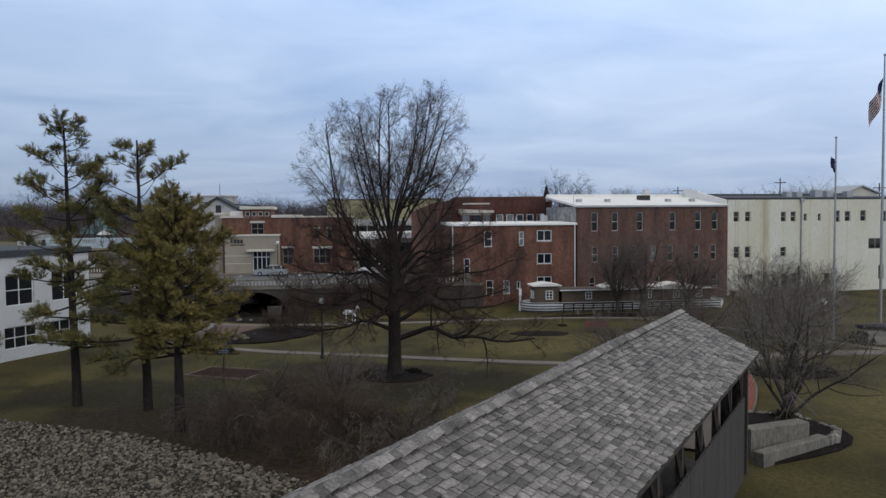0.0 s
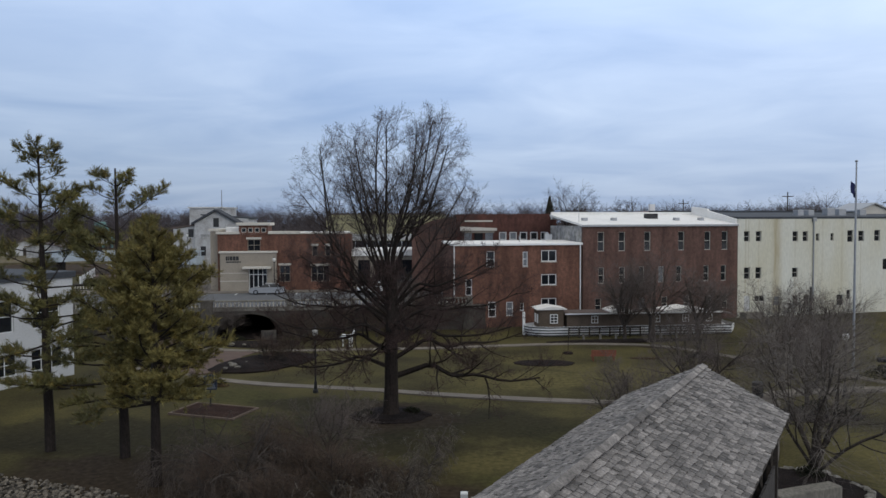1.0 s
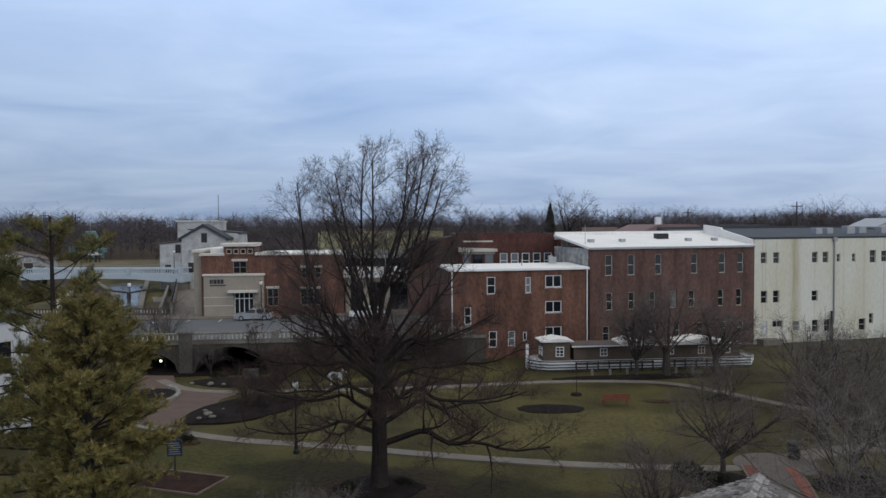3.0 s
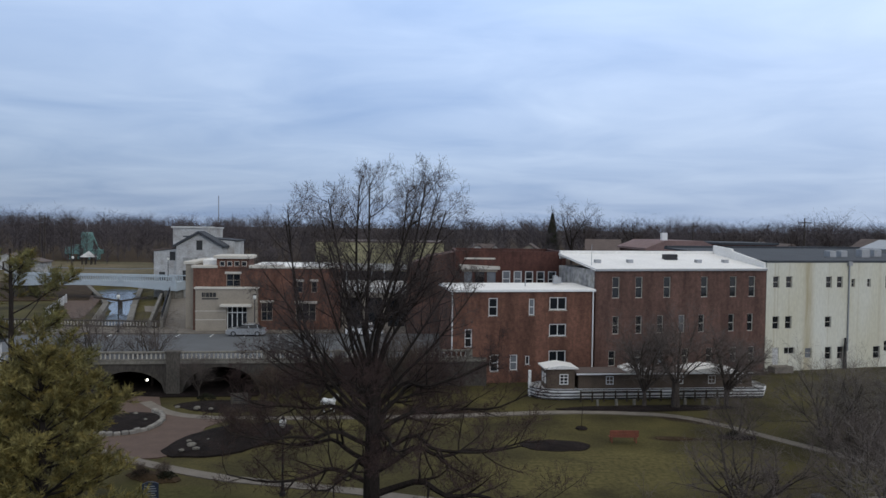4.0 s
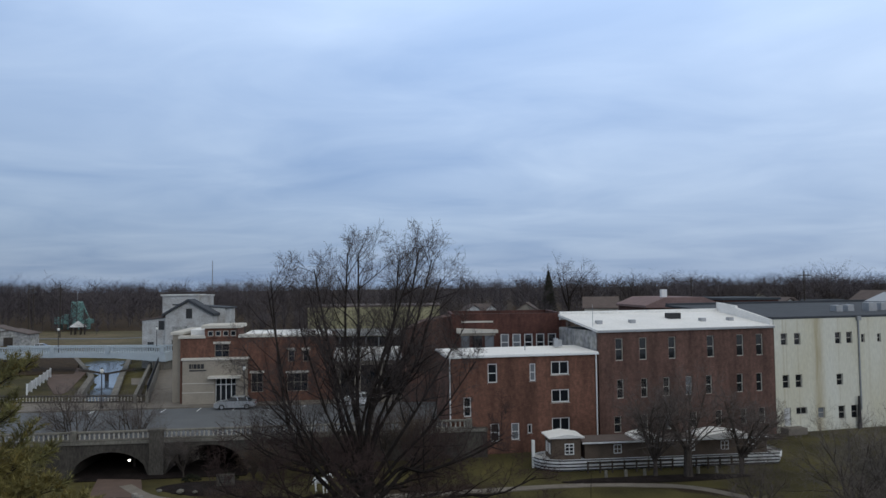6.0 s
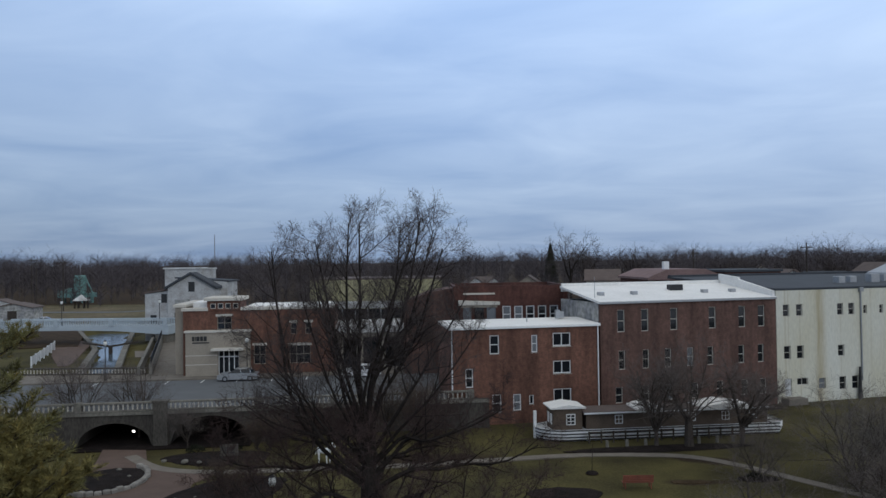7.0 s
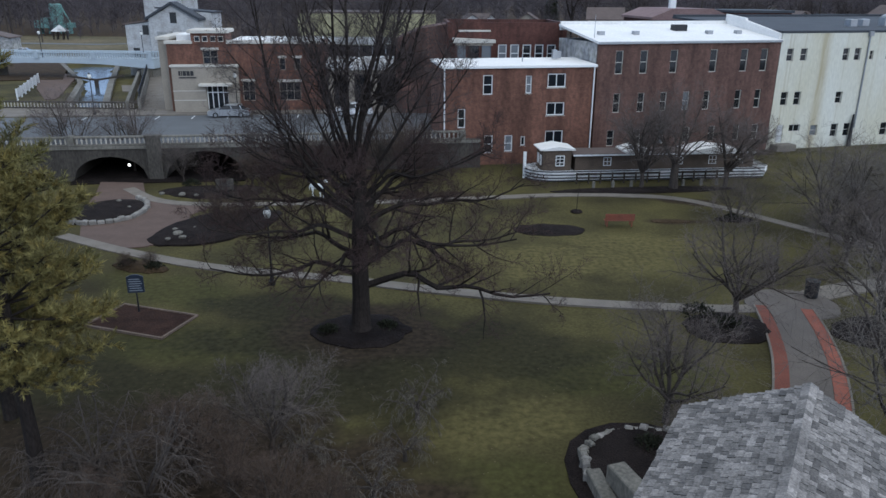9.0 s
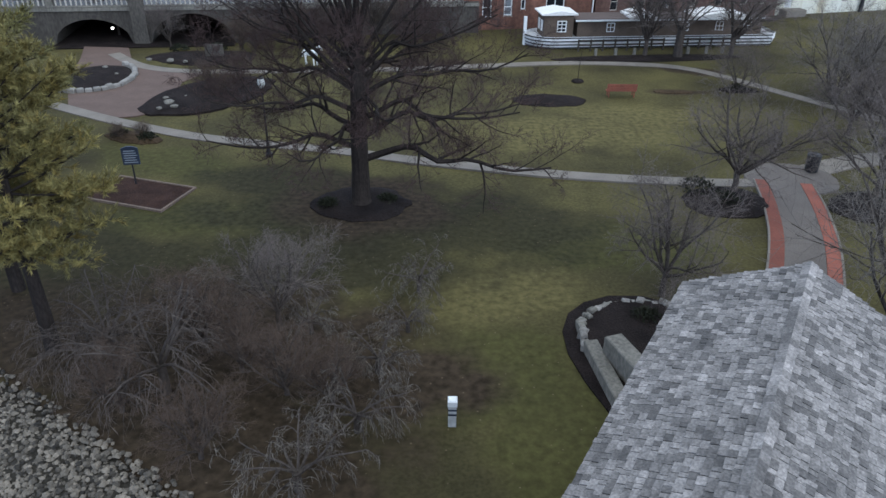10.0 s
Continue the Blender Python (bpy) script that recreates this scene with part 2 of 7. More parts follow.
M_BRICKWALK = material("brown_brick_paving", (0.115, 0.076, 0.058), 0.9, 0.2, 0.8, 14, 0.2)
M_REDBRICK = material("red_brick_paving", (0.235, 0.078, 0.05), 0.9, 0.2, 0.8, 14, 0.2, rand=0.25)
M_GREYPAVE = material("grey_paving", (0.135, 0.114, 0.096), 0.9, 0.2, 0.6, 14, 0.2)
M_OFFICE = material("off_white_render", (0.56, 0.56, 0.55), 0.8, 0.10, 0.4, 8, 0.05)
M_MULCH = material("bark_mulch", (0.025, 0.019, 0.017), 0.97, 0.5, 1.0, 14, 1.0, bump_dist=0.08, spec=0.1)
M_STONE = material("river_stone", (0.142, 0.122, 0.095), 0.9, 0.3, 2.0, 14, 0.4, island=0.85)
M_STONE_PART = material("river_stone_loose", (0.142, 0.122, 0.095), 0.9, 0.3, 2.0, 14, 0.4, rand=0.85)
M_BLOCK = material("pale_limestone", (0.27, 0.25, 0.22), 0.9, 0.3, 1.2, 10, 0.5, rand=0.2)
M_BRICK = brick_material("red_brick", (0.195, 0.096, 0.066), (0.95, 0.95, 0.95), 0.38)
M_BRICK2 = brick_material("old_red_brick", (0.158, 0.090, 0.071), (0.95, 0.95, 0.95), 0.34)
M_BRICK3 = brick_material("dark_red_brick", (0.115, 0.050, 0.038), (0.95, 0.95, 0.95), 0.35)
M_CREAM = material("cream_painted_render", (0.61, 0.60, 0.52), 0.85, 0.10, 0.30, 5, 0.15, tint=(0.55, 0.52, 0.40), stretch=(1, 1, 0.3))


def wall_runs(m, spots, colour):
    """Stains that run down a wall at given places along it: (x, half width, strength)."""
    n, l = m.node_tree.nodes, m.node_tree.links
    b = n["Principled BSDF"]
    out = b.inputs["Base Color"].links[0].from_socket
    co = n.new("ShaderNodeTexCoord")
    mp = n.new("ShaderNodeMapping")
    mp.inputs["Scale"].default_value = (2.2, 1, 0.22)
    l.new(co.outputs["Object"], mp.inputs[0])
    ns = n.new("ShaderNodeTexNoise")
    ns.inputs["Scale"].default_value, ns.inputs["Detail"].default_value = 1.4, 5
    l.new(mp.outputs[0], ns.inputs["Vector"])
    sp = n.new("ShaderNodeSeparateXYZ")
    l.new(co.outputs["Object"], sp.inputs[0])
    for x, half, strength in spots:
        sb = n.new("ShaderNodeMath")
        sb.operation = "SUBTRACT"
        sb.inputs[1].default_value = x
        l.new(sp.outputs["X"], sb.inputs[0])
        ab = n.new("ShaderNodeMath")
        ab.operation = "ABSOLUTE"
        l.new(sb.outputs[0], ab.inputs[0])
        mr = n.new("ShaderNodeMapRange")
        mr.inputs["From Min"].default_value, mr.inputs["From Max"].default_value = half, half * 0.2
        mr.inputs["To Max"].default_value = strength * 2
        l.new(ab.outputs[0], mr.inputs["Value"])
        mu = n.new("ShaderNodeMath")
        mu.operation, mu.use_clamp = "MULTIPLY", True
        l.new(mr.outputs[0], mu.inputs[0])
        l.new(ns.outputs["Fac"], mu.inputs[1])
        mx = n.new("ShaderNodeMix")
        mx.data_type = "RGBA"
        mx.inputs["B"].default_value = (*colour, 1)
        l.new(mu.outputs[0], mx.inputs["Factor"])
        l.new(out, mx.inputs["A"])
        out = mx.outputs["Result"]
    l.new(out, b.inputs["Base Color"])


wall_runs(M_CREAM, ((26.4, 0.9, 0.55), (26.2, 0.3, 0.4), (21.9, 0.16, 0.4), (22.3, 0.12, 0.3), (23.8, 0.14, 0.3), (29.1, 0.12, 0.25), (36.2, 0.25, 0.3), (39.1, 0.12, 0.35), (33.2, 0.2, 0.2)), (0.36, 0.30, 0.18))
M_LIME = material("tan_limestone", (0.31, 0.27, 0.215), 0.88, 0.14, 0.6, 9, 0.15)
M_LIME_LIGHT = material("pale_stone_coping", (0.55, 0.51, 0.44), 0.85, 0.12, 0.8, 9, 0.1)
M_ROOF_WHITE = material("white_roof_membrane", (0.78, 0.76, 0.72), 0.7, 0.10, 0.35, 5, 0.1)
M_ROOF_DARK = material("dark_roof_felt", (0.055, 0.06, 0.068), 0.9, 0.2, 0.5, 9, 0.2)
M_WHITE = material("white_paint", (0.74, 0.74, 0.72), 0.6, 0.08, 1.0, 12, 0.05)
M_WHITE_OLD = material("worn_white_paint", (0.60, 0.60, 0.58), 0.75, 0.25, 0.5, 5, 0.1, tint=(0.38, 0.37, 0.35))
M_CABIN = material("brown_cabin_boards", (0.115, 0.085, 0.062), 0.85, 0.3, 1.0, 10, 0.2)
M_BLACK = material("black_metal", (0.018, 0.018, 0.02), 0.5, 0.2, 2.0, 20, 0.05)
M_STEEL = material("grey_steel", (0.36, 0.37, 0.38), 0.45, 0.15, 2.0, 20, 0.05, metal=0.6)
M_BARK = material("bark", (0.036, 0.029, 0.025), 0.95, 0.35, 1.5, 14, 0.8, stretch=(1, 1, 0.35), spec=0.1)
M_BARK_GREY = material("grey_bark", (0.082, 0.068, 0.058), 0.95, 0.35, 1.5, 14, 0.6, stretch=(1, 1, 0.35), spec=0.1)
M_TWIG = material("twigs", (0.082, 0.067, 0.062), 0.95, 0.25, 0.6, 6, 0.0, spec=0.1)
M_TWIG_LOW = material("reddish_twigs", (0.068, 0.046, 0.041), 0.95, 0.25, 0.6, 6, 0.0, spec=0.1)
M_TWIG_GREY = material("grey_twigs", (0.108, 0.088, 0.074), 0.95, 0.3, 0.6, 6, 0.0, island=0.4, spec=0.1)
M_TWIG_PALE = material("pale_weeping_stems", (0.165, 0.145, 0.122), 0.95, 0.3, 0.6, 6, 0.0, island=0.5, spec=0.1)
M_TWIG_BROWN = material("brown_twigs", (0.105, 0.076, 0.058), 0.95, 0.3, 0.6, 6, 0.0, spec=0.1)
M_TWIG_SMALL = material("grey_brown_twigs", (0.140, 0.117, 0.104), 0.95, 0.25, 0.6, 6, 0.0, spec=0.1)
M_BUD = material("budding_twigs", (0.185, 0.162, 0.14), 0.9, 0.3, 1.0, 6, 0.0, spec=0.1)
M_WOODS = material("distant_bare_woods", (0.100, 0.086, 0.088), 0.95, 0.3, 0.05, 0.5, 0.0, island=0.35, spec=0.05)
M_NEEDLE = material("pine_needles", (0.170, 0.154, 0.052), 0.8, 0.35, 0.8, 8, 0.0, tint=(0.098, 0.094, 0.044), island=0.35, spec=0.2)
M_NEEDLE_GOLD = material("yellowing_pine_needles", (0.215, 0.178, 0.056), 0.8, 0.35, 0.8, 8, 0.0, tint=(0.125, 0.110, 0.042), island=0.35, spec=0.2)
M_NEEDLE_TAN = material("dry_pine_needles", (0.205, 0.158, 0.045), 0.8, 0.35, 0.8, 8, 0.0, island=0.3, spec=0.2)
M_SHINGLE = material("weathered_cedar_shingle", (0.225, 0.206, 0.190), 0.85, 0.42, 1.3, 16, 0.6, rand=0.48, stretch=(1, 1, 1))
M_SHINGLE_FAR = material("weathered_cedar_roofing", (0.225, 0.206, 0.190), 0.85, 0.42, 1.3, 16, 0.6, island=0.48)
M_BOARD = material("grey_barn_board", (0.070, 0.062, 0.056), 0.9, 0.35, 1.0, 10, 0.5, stretch=(3, 3, 0.3))
M_TIMBER = material("dark_timber", (0.060, 0.048, 0.038), 0.9, 0.35, 1.0, 10, 0.5)
M_BENCH = material("red_brown_timber", (0.20, 0.062, 0.035), 0.7, 0.25, 1.5, 12, 0.2)
M_WATER_NEAR = material("river_water", (0.040, 0.045, 0.036), 0.12, 0.2, 0.2, 2.0, 0.25, spec=0.5)
M_WATER = material("canal_water", (0.10, 0.14, 0.19), 0.10, 0.15, 0.2, 2.0, 0.15, spec=0.6)
M_PALEBLUE = material("pale_concrete_bridge", (0.42, 0.47, 0.50), 0.8, 0.12, 0.5, 6, 0.1)
M_TEAL = material("green_painted_steel", (0.16, 0.30, 0.27), 0.7, 0.2, 0.5, 6, 0.1)
M_YELLOW = material("pale_yellow_siding", (0.36, 0.33, 0.19), 0.85, 0.15, 0.3, 4, 0.1)
M_BLOCKWALL = material("grey_blockwork", (0.24, 0.24, 0.245), 0.9, 0.5, 0.5, 1.6, 0.2, tint=(0.38, 0.37, 0.34))
M_PEEL = material("peeling_white_render", (0.50, 0.50, 0.49), 0.85, 0.22, 0.7, 4.0, 0.2, tint=(0.34, 0.325, 0.305))
M_SILVER = material("silver_car_paint", (0.50, 0.51, 0.52), 0.28, 0.03, 1, 5, 0.0, metal=0.7)
M_CARWHITE = material("white_car_paint", (0.72, 0.72, 0.72), 0.25, 0.03, 1, 5, 0.0, spec=0.5)
M_RUBBER = material("tyre_rubber", (0.02, 0.02, 0.02), 0.85, 0.2, 3, 20, 0.1)
M_LAMP = material("frosted_lamp_glass", (0.70, 0.69, 0.64), 0.4, 0.05, 3, 20, 0.0)
M_BLUE = material("dark_blue_sign_enamel", (0.022, 0.031, 0.052), 0.45, 0.15, 2, 12, 0.0)
M_INK = material("pale_lettering", (0.22, 0.24, 0.26), 0.6, 0.05, 2, 12, 0.0)
M_DARKINK = material("dark_lettering", (0.03, 0.03, 0.03), 0.6, 0.05, 2, 12, 0.0)
M_FLAGRED = material("red_flag_cloth", (0.20, 0.03, 0.035), 0.85, 0.12, 2, 12, 0.1)
M_FLAGWHITE = material("white_flag_cloth", (0.62, 0.61, 0.60), 0.85, 0.12, 2, 12, 0.1)
M_FLAGBLUE = material("blue_flag_cloth", (0.02, 0.025, 0.09), 0.85, 0.12, 2, 12, 0.1)
M_BRONZE = material("dark_bronze", (0.05, 0.05, 0.06), 0.5, 0.3, 2, 12, 0.1, metal=0.5)
M_DRY = material("dry_brown_growth", (0.062, 0.042, 0.024), 0.97, 0.4, 0.7, 6, 0.5, spec=0.1)
M_FIELD = material("dry_tan_field", (0.15, 0.12, 0.072), 0.95, 0.35, 0.06, 0.8, 0.2, tint=(0.085, 0.075, 0.04), spec=0.1)
M_SHRUB = material("dark_evergreen_shrub", (0.028, 0.030, 0.018), 0.9, 0.3, 1, 8, 0.0, island=0.35, spec=0.15)
M_ROOF_BROWN = material("brown_shingle_roof", (0.13, 0.10, 0.088), 0.9, 0.2, 0.5, 6, 0.1)
M_ROOF_PINK = material("faded_red_roof", (0.22, 0.145, 0.135), 0.9, 0.2, 0.5, 6, 0.1)


def glass_material(name, colour, rough=0.05):
    m = bpy.data.materials.new(name)
    m.use_nodes = True
    b = m.node_tree.nodes["Principled BSDF"]
    b.inputs["Base Color"].default_value = (*colour, 1)
    b.inputs["Roughness"].default_value = rough
    b.inputs["Specular IOR Level"].default_value = 0.5
    return m


M_GLASS = glass_material("dark_window_glass", (0.012, 0.014, 0.017))
M_GLASS_PALE = glass_material("curtained_window_glass", (0.16, 0.17, 0.18), 0.15)


# ---- mesh helpers ----
class Build:
    """Collects faces for one mesh."""

    def __init__(self):
        self.v, self.f = [], []

    def quad(self, a, b, c, d):
        n = len(self.v)
        self.v += [tuple(a), tuple(b), tuple(c), tuple(d)]
        self.f.append((n, n + 1, n + 2, n + 3))

    def tri(self, a, b, c):
        n = len(self.v)
        self.v += [tuple(a), tuple(b), tuple(c)]
        self.f.append((n, n + 1, n + 2))

    def box(self, x0, y0, z0, x1, y1, z1):
        n = len(self.v)
        self.v += [(x0, y0, z0), (x1, y0, z0), (x1, y1, z0), (x0, y1, z0), (x0, y0, z1), (x1, y0, z1), (x1, y1, z1), (x0, y1, z1)]
        self.f += [tuple(n + k for k in q) for q in ((0, 3, 2, 1), (4, 5, 6, 7), (0, 1, 5, 4), (1, 2, 6, 5), (2, 3, 7, 6), (3, 0, 4, 7))]
        return self

    def chamfered(self, x0, y0, z0, x1, y1, z1, c=0.02):
        """A box whose upper edges are worn off."""
        n = len(self.v)
        self.v += [(x0, y0, z0), (x1, y0, z0), (x1, y1, z0), (x0, y1, z0), (x0, y0, z1 - c), (x1, y0, z1 - c), (x1, y1, z1 - c), (x0, y1, z1 - c),
                   (x0 + c, y0 + c, z1), (x1 - c, y0 + c, z1), (x1 - c, y1 - c, z1), (x0 + c, y1 - c, z1)]
        self.f += [tuple(n + k for k in q) for q in ((0, 3, 2, 1), (0, 1, 5, 4), (1, 2, 6, 5), (2, 3, 7, 6), (3, 0, 4, 7),
                                                     (4, 5, 9, 8), (5, 6, 10, 9), (6, 7, 11, 10), (7, 4, 8, 11), (8, 9, 10, 11))]
        return self

    def prism(self, outline, y0, y1):
        """An outline in x and z, drawn out along y."""
        n, k = len(self.v), len(outline)
        self.v += [(x, y0, z) for x, z in outline] + [(x, y1, z) for x, z in outline]
        self.f.append(tuple(n + i for i in range(k)))
        self.f.append(tuple(n + k + i for i in reversed(range(k))))
        self.f += [(n + (i + 1) % k, n + i, n + k + i, n + k + (i + 1) % k) for i in range(k)]
        return self

    def slab(self, outline, z0, z1):
        """An outline in x and y, drawn up along z."""
        n, k = len(self.v), len(outline)
        self.v += [(x, y, z0) for x, y in outline] + [(x, y, z1) for x, y in outline]
        self.f.append(tuple(n + i for i in reversed(range(k))))
        self.f.append(tuple(n + k + i for i in range(k)))
        self.f += [(n + i, n + (i + 1) % k, n + k + (i + 1) % k, n + k + i) for i in range(k)]
        return self

    def tube(self, points, radii, sides=6, cap=True):
        pts = [Vector(p) for p in points]
        n = len(self.v)
        for i, p in enumerate(pts):
            d = (pts[min(i + 1, len(pts) - 1)] - pts[max(i - 1, 0)]).normalized()
            a = d.cross(Vector((0, 0, 1)) if abs(d.z) < 0.9 else Vector((1, 0, 0))).normalized()
            b = d.cross(a)
            for s in range(sides):
                w = 2 * math.pi * s / sides
                self.v.append(tuple(p + (a * math.cos(w) + b * math.sin(w)) * radii[i]))
        for i in range(len(pts) - 1):
            for s in range(sides):
                q, r = n + i * sides + s, n + i * sides + (s + 1) % sides
                self.f.append((q, q + sides, r + sides, r))
        if cap:
            self.f.append(tuple(n + s for s in range(sides)))
            e = n + (len(pts) - 1) * sides
            self.f.append(tuple(e + s for s in reversed(range(sides))))
        return self

    def spike(self, a, b, radius):
        """A three-sided twig that runs out to a point."""
        d = (b - a).normalized()
        u = d.orthogonal().normalized() * radius
        w = d.cross(u)
        n = len(self.v)
        self.v += [tuple(a + u), tuple(a - u * 0.5 + w * 0.866), tuple(a - u * 0.5 - w * 0.866), tuple(b)]
        self.f += [(n, n + 1, n + 3), (n + 1, n + 2, n + 3), (n + 2, n, n + 3)]
        return self

    def turned(self, profile, x=0.0, y=0.0, sides=12):
        """A profile of (radius, z) turned round an upright axis."""
        n = len(self.v)
        for r, z in profile:
            for s in range(sides):
                w = 2 * math.pi * s / sides
                self.v.append((x + r * math.cos(w), y + r * math.sin(w), z))
        for i in range(len(profile) - 1):
            for s in range(sides):
                q, t = n + i * sides + s, n + i * sides + (s + 1) % sides
                self.f.append((q, t, t + sides, q + sides))
        self.f.append(tuple(n + s for s in reversed(range(sides))))
        e = n + (len(profile) - 1) * sides
        self.f.append(tuple(e + s for s in range(sides)))
        return self

    def moved(self, m):
        self.v = [tuple(m @ Vector(p)) for p in self.v]
        return self

    def mesh(self, name, *mats, smooth=False):
        me = bpy.data.meshes.new(name)
        me.from_pydata(self.v, [], self.f)
        for mt in mats:
            me.materials.append(mt)
        if smooth:
            me.polygons.foreach_set("use_smooth", [True] * len(me.polygons))
        me.update()
        return me


def part(name, b, mat, parent=None, label="", smooth=False):
    """Links a mesh as one object under a thing or a part."""
    data = b.mesh(name, mat, smooth=smooth) if isinstance(b, Build) else b
    ob = new(name, data)
    ob.parent = parent
    if label:
        tagged(ob, label)
    return ob


def thing(name, m, label, category, group="", kind=""):
    ob = new(name)
    ob.empty_display_size = 0.3
    ob.matrix_world = m
    return tagged(ob, label, category, group, kind)


def solid(name, b, mat, label, category, m=None, kind="", group="", smooth=False):
    ob = new(name, b.mesh(name, mat, smooth=smooth))
    if m is not None:
        ob.matrix_world = m
    return tagged(ob, label, category, group, kind)


def at(x, y, z=0.0, turn=0.0):
    return pose(x, y, z, 0, 0, turn)


def pierced(width, z0, z1, holes, thick=0.35):
    """A wall along x with its face at y = 0, with holes (x0, z0, x1, z1) through it."""
    b = Build()
    xs = sorted({0.0, width, *(h[0] for h in holes), *(h[2] for h in holes)})
    zs = sorted({z0, z1, *(h[1] for h in holes), *(h[3] for h in holes)})

    def is_open(x, z):
        return any(h[0] < x < h[2] and h[1] < z < h[3] for h in holes) or not (0 < x < width and z0 < z < z1)

    for i in range(len(xs) - 1):
        for k in range(len(zs) - 1):
            xa, xb, za, zb = xs[i], xs[i + 1], zs[k], zs[k + 1]
            cx, cz = (xa + xb) / 2, (za + zb) / 2
            if is_open(cx, cz):
                continue
            b.quad((xa, 0, za), (xb, 0, za), (xb, 0, zb), (xa, 0, zb))
            b.quad((xb, thick, za), (xa, thick, za), (xa, thick, zb), (xb, thick, zb))
            left = (xs[i - 1] + xa) / 2 if i else -1
            right = (xb + xs[i + 2]) / 2 if i + 2 < len(xs) else width + 1
            low = (zs[k - 1] + za) / 2 if k else z0 - 1
            high = (zb + zs[k + 2]) / 2 if k + 2 < len(zs) else z1 + 1
            if is_open(left, cz):
                b.quad((xa, thick, za), (xa, 0, za), (xa, 0, zb), (xa, thick, zb))
            if is_open(right, cz):
                b.quad((xb, 0, za), (xb, thick, za), (xb, thick, zb), (xb, 0, zb))
            if is_open(cx, low):
                b.quad((xa, 0, za), (xa, thick, za), (xb, thick, za), (xb, 0, za))
            if is_open(cx, high):
                b.quad((xa, 0, zb), (xb, 0, zb), (xb, thick, zb), (xa, thick, zb))
    return b


WINDOW_MESHES = {}


def window(parent, x, z, w, h, y=0.0, frame_mat=None, rails=1, mullions=0, pale=False, sill=True, name="window", edge=0.07, glass=None):
    """A window set in a wall along x, lower left corner at x, z: frame, pane and sill."""
    frame_mat = frame_mat or M_WHITE
    key = (round(w, 2), round(h, 2), rails, mullions, frame_mat.name, edge)
    if key not in WINDOW_MESHES:
        f = Build()
        t = edge
        f.box(0, 0.02, 0, t, 0.14, h).box(w - t, 0.02, 0, w, 0.14, h).box(t, 0.02, 0, w - t, 0.14, t).box(t, 0.02, h - t, w - t, 0.14, h)
        for k in range(rails):
            zc = h * (k + 1) / (rails + 1)
            f.box(t, 0.04, zc - t * 0.4, w - t, 0.12, zc + t * 0.4)
        for k in range(mullions):
            xc = w * (k + 1) / (mullions + 1)
            f.box(xc - t * 0.4, 0.045, t, xc + t * 0.4, 0.115, h - t)
        p = Build().box(t * 0.5, 0.085, t * 0.5, w - t * 0.5, 0.105, h - t * 0.5)
        s = Build().chamfered(-0.08, -0.06, -0.1, w + 0.08, 0.1, 0.0, 0.015)
        WINDOW_MESHES[key] = (f.mesh("window_frame", frame_mat), p, s.mesh("window_sill", M_LIME_LIGHT))
    f, p, s = WINDOW_MESHES[key]
    g = glass or (M_GLASS_PALE if pale else M_GLASS)
    pk = (key, g.name)
    if pk not in WINDOW_MESHES:
        WINDOW_MESHES[pk] = p.mesh("pane", g)
    ob = part(name, f, None, parent)
    ob.location = (x, y, z)
    part("pane", WINDOW_MESHES[pk], None, ob)
    if sill:
        part("window_sill", s, None, ob)
    return ob


# ---- the ground ----
B_X, B_Y, B_TURN = -26.3, 87.6, 8.0
BRIDGE = at(B_X, B_Y, 0, B_TURN)
BANK_V = 21.0
ROAD_Z = 2.8
CB, SB = math.cos(radians(B_TURN)), math.sin(radians(B_TURN))


def to_uv(x, y):
    dx, dy = x - B_X, y - B_Y
    return dx * CB + dy * SB, dy * CB - dx * SB


def from_uv(u, v):
    return B_X + u * CB - v * SB, B_Y + u * SB + v * CB


def smooth(t):
    t = min(1.0, max(0.0, t))
    return t * t * (3 - 2 * t)


SHORE_X, SHORE_Y = (-80, -24, -15, -8, -5, 2, 40, 90), (52, 43, 40, 35.5, 33.5, 31, 29, 26)
WATER_Z = -2.7


def canal_mid(y):
    return -50.8 - (y - 124) * 0.42 - max(0.0, y - 138) * 0.09


def canal_half(y):
    return 2.1 + max(0.0, y - 138) * 0.10


def ground_z(x, y):
    u, v = to_uv(x, y)
    shore = float(np.interp(x, SHORE_X, SHORE_Y))
    if y < shore:
        return -3.2 * smooth((shore - y) / 13.0)
    if x < -1.0:
        if v > 16.5 or (v > 0.7 and (u < -10.5 or u > 9.0)):
            if 111 < y < 178 and abs(x - canal_mid(y)) < canal_half(y):
                return 1.0
            return ROAD_Z - 0.1 + 2.0 * smooth((v - 60) / 400)
        if v > -7 and -12 < u < 10:
            return -0.5 * smooth((v + 7) / 6)
        return 0.0
    if y > 119:
        return ROAD_Z - 0.1 + 2.0 * smooth((v - 60) / 400)
    return 0.0


def steps(a, lo, hi, b, fine, grow=1.25):
    out = list(np.arange(lo, hi + 0.01, fine))
    s, x = fine, hi
    while x < b:
        s *= grow
        x += s
        out.append(x)
    s, x = fine, lo
    while x > a:
        s *= grow
        x -= s
        out.insert(0, x)
    return out


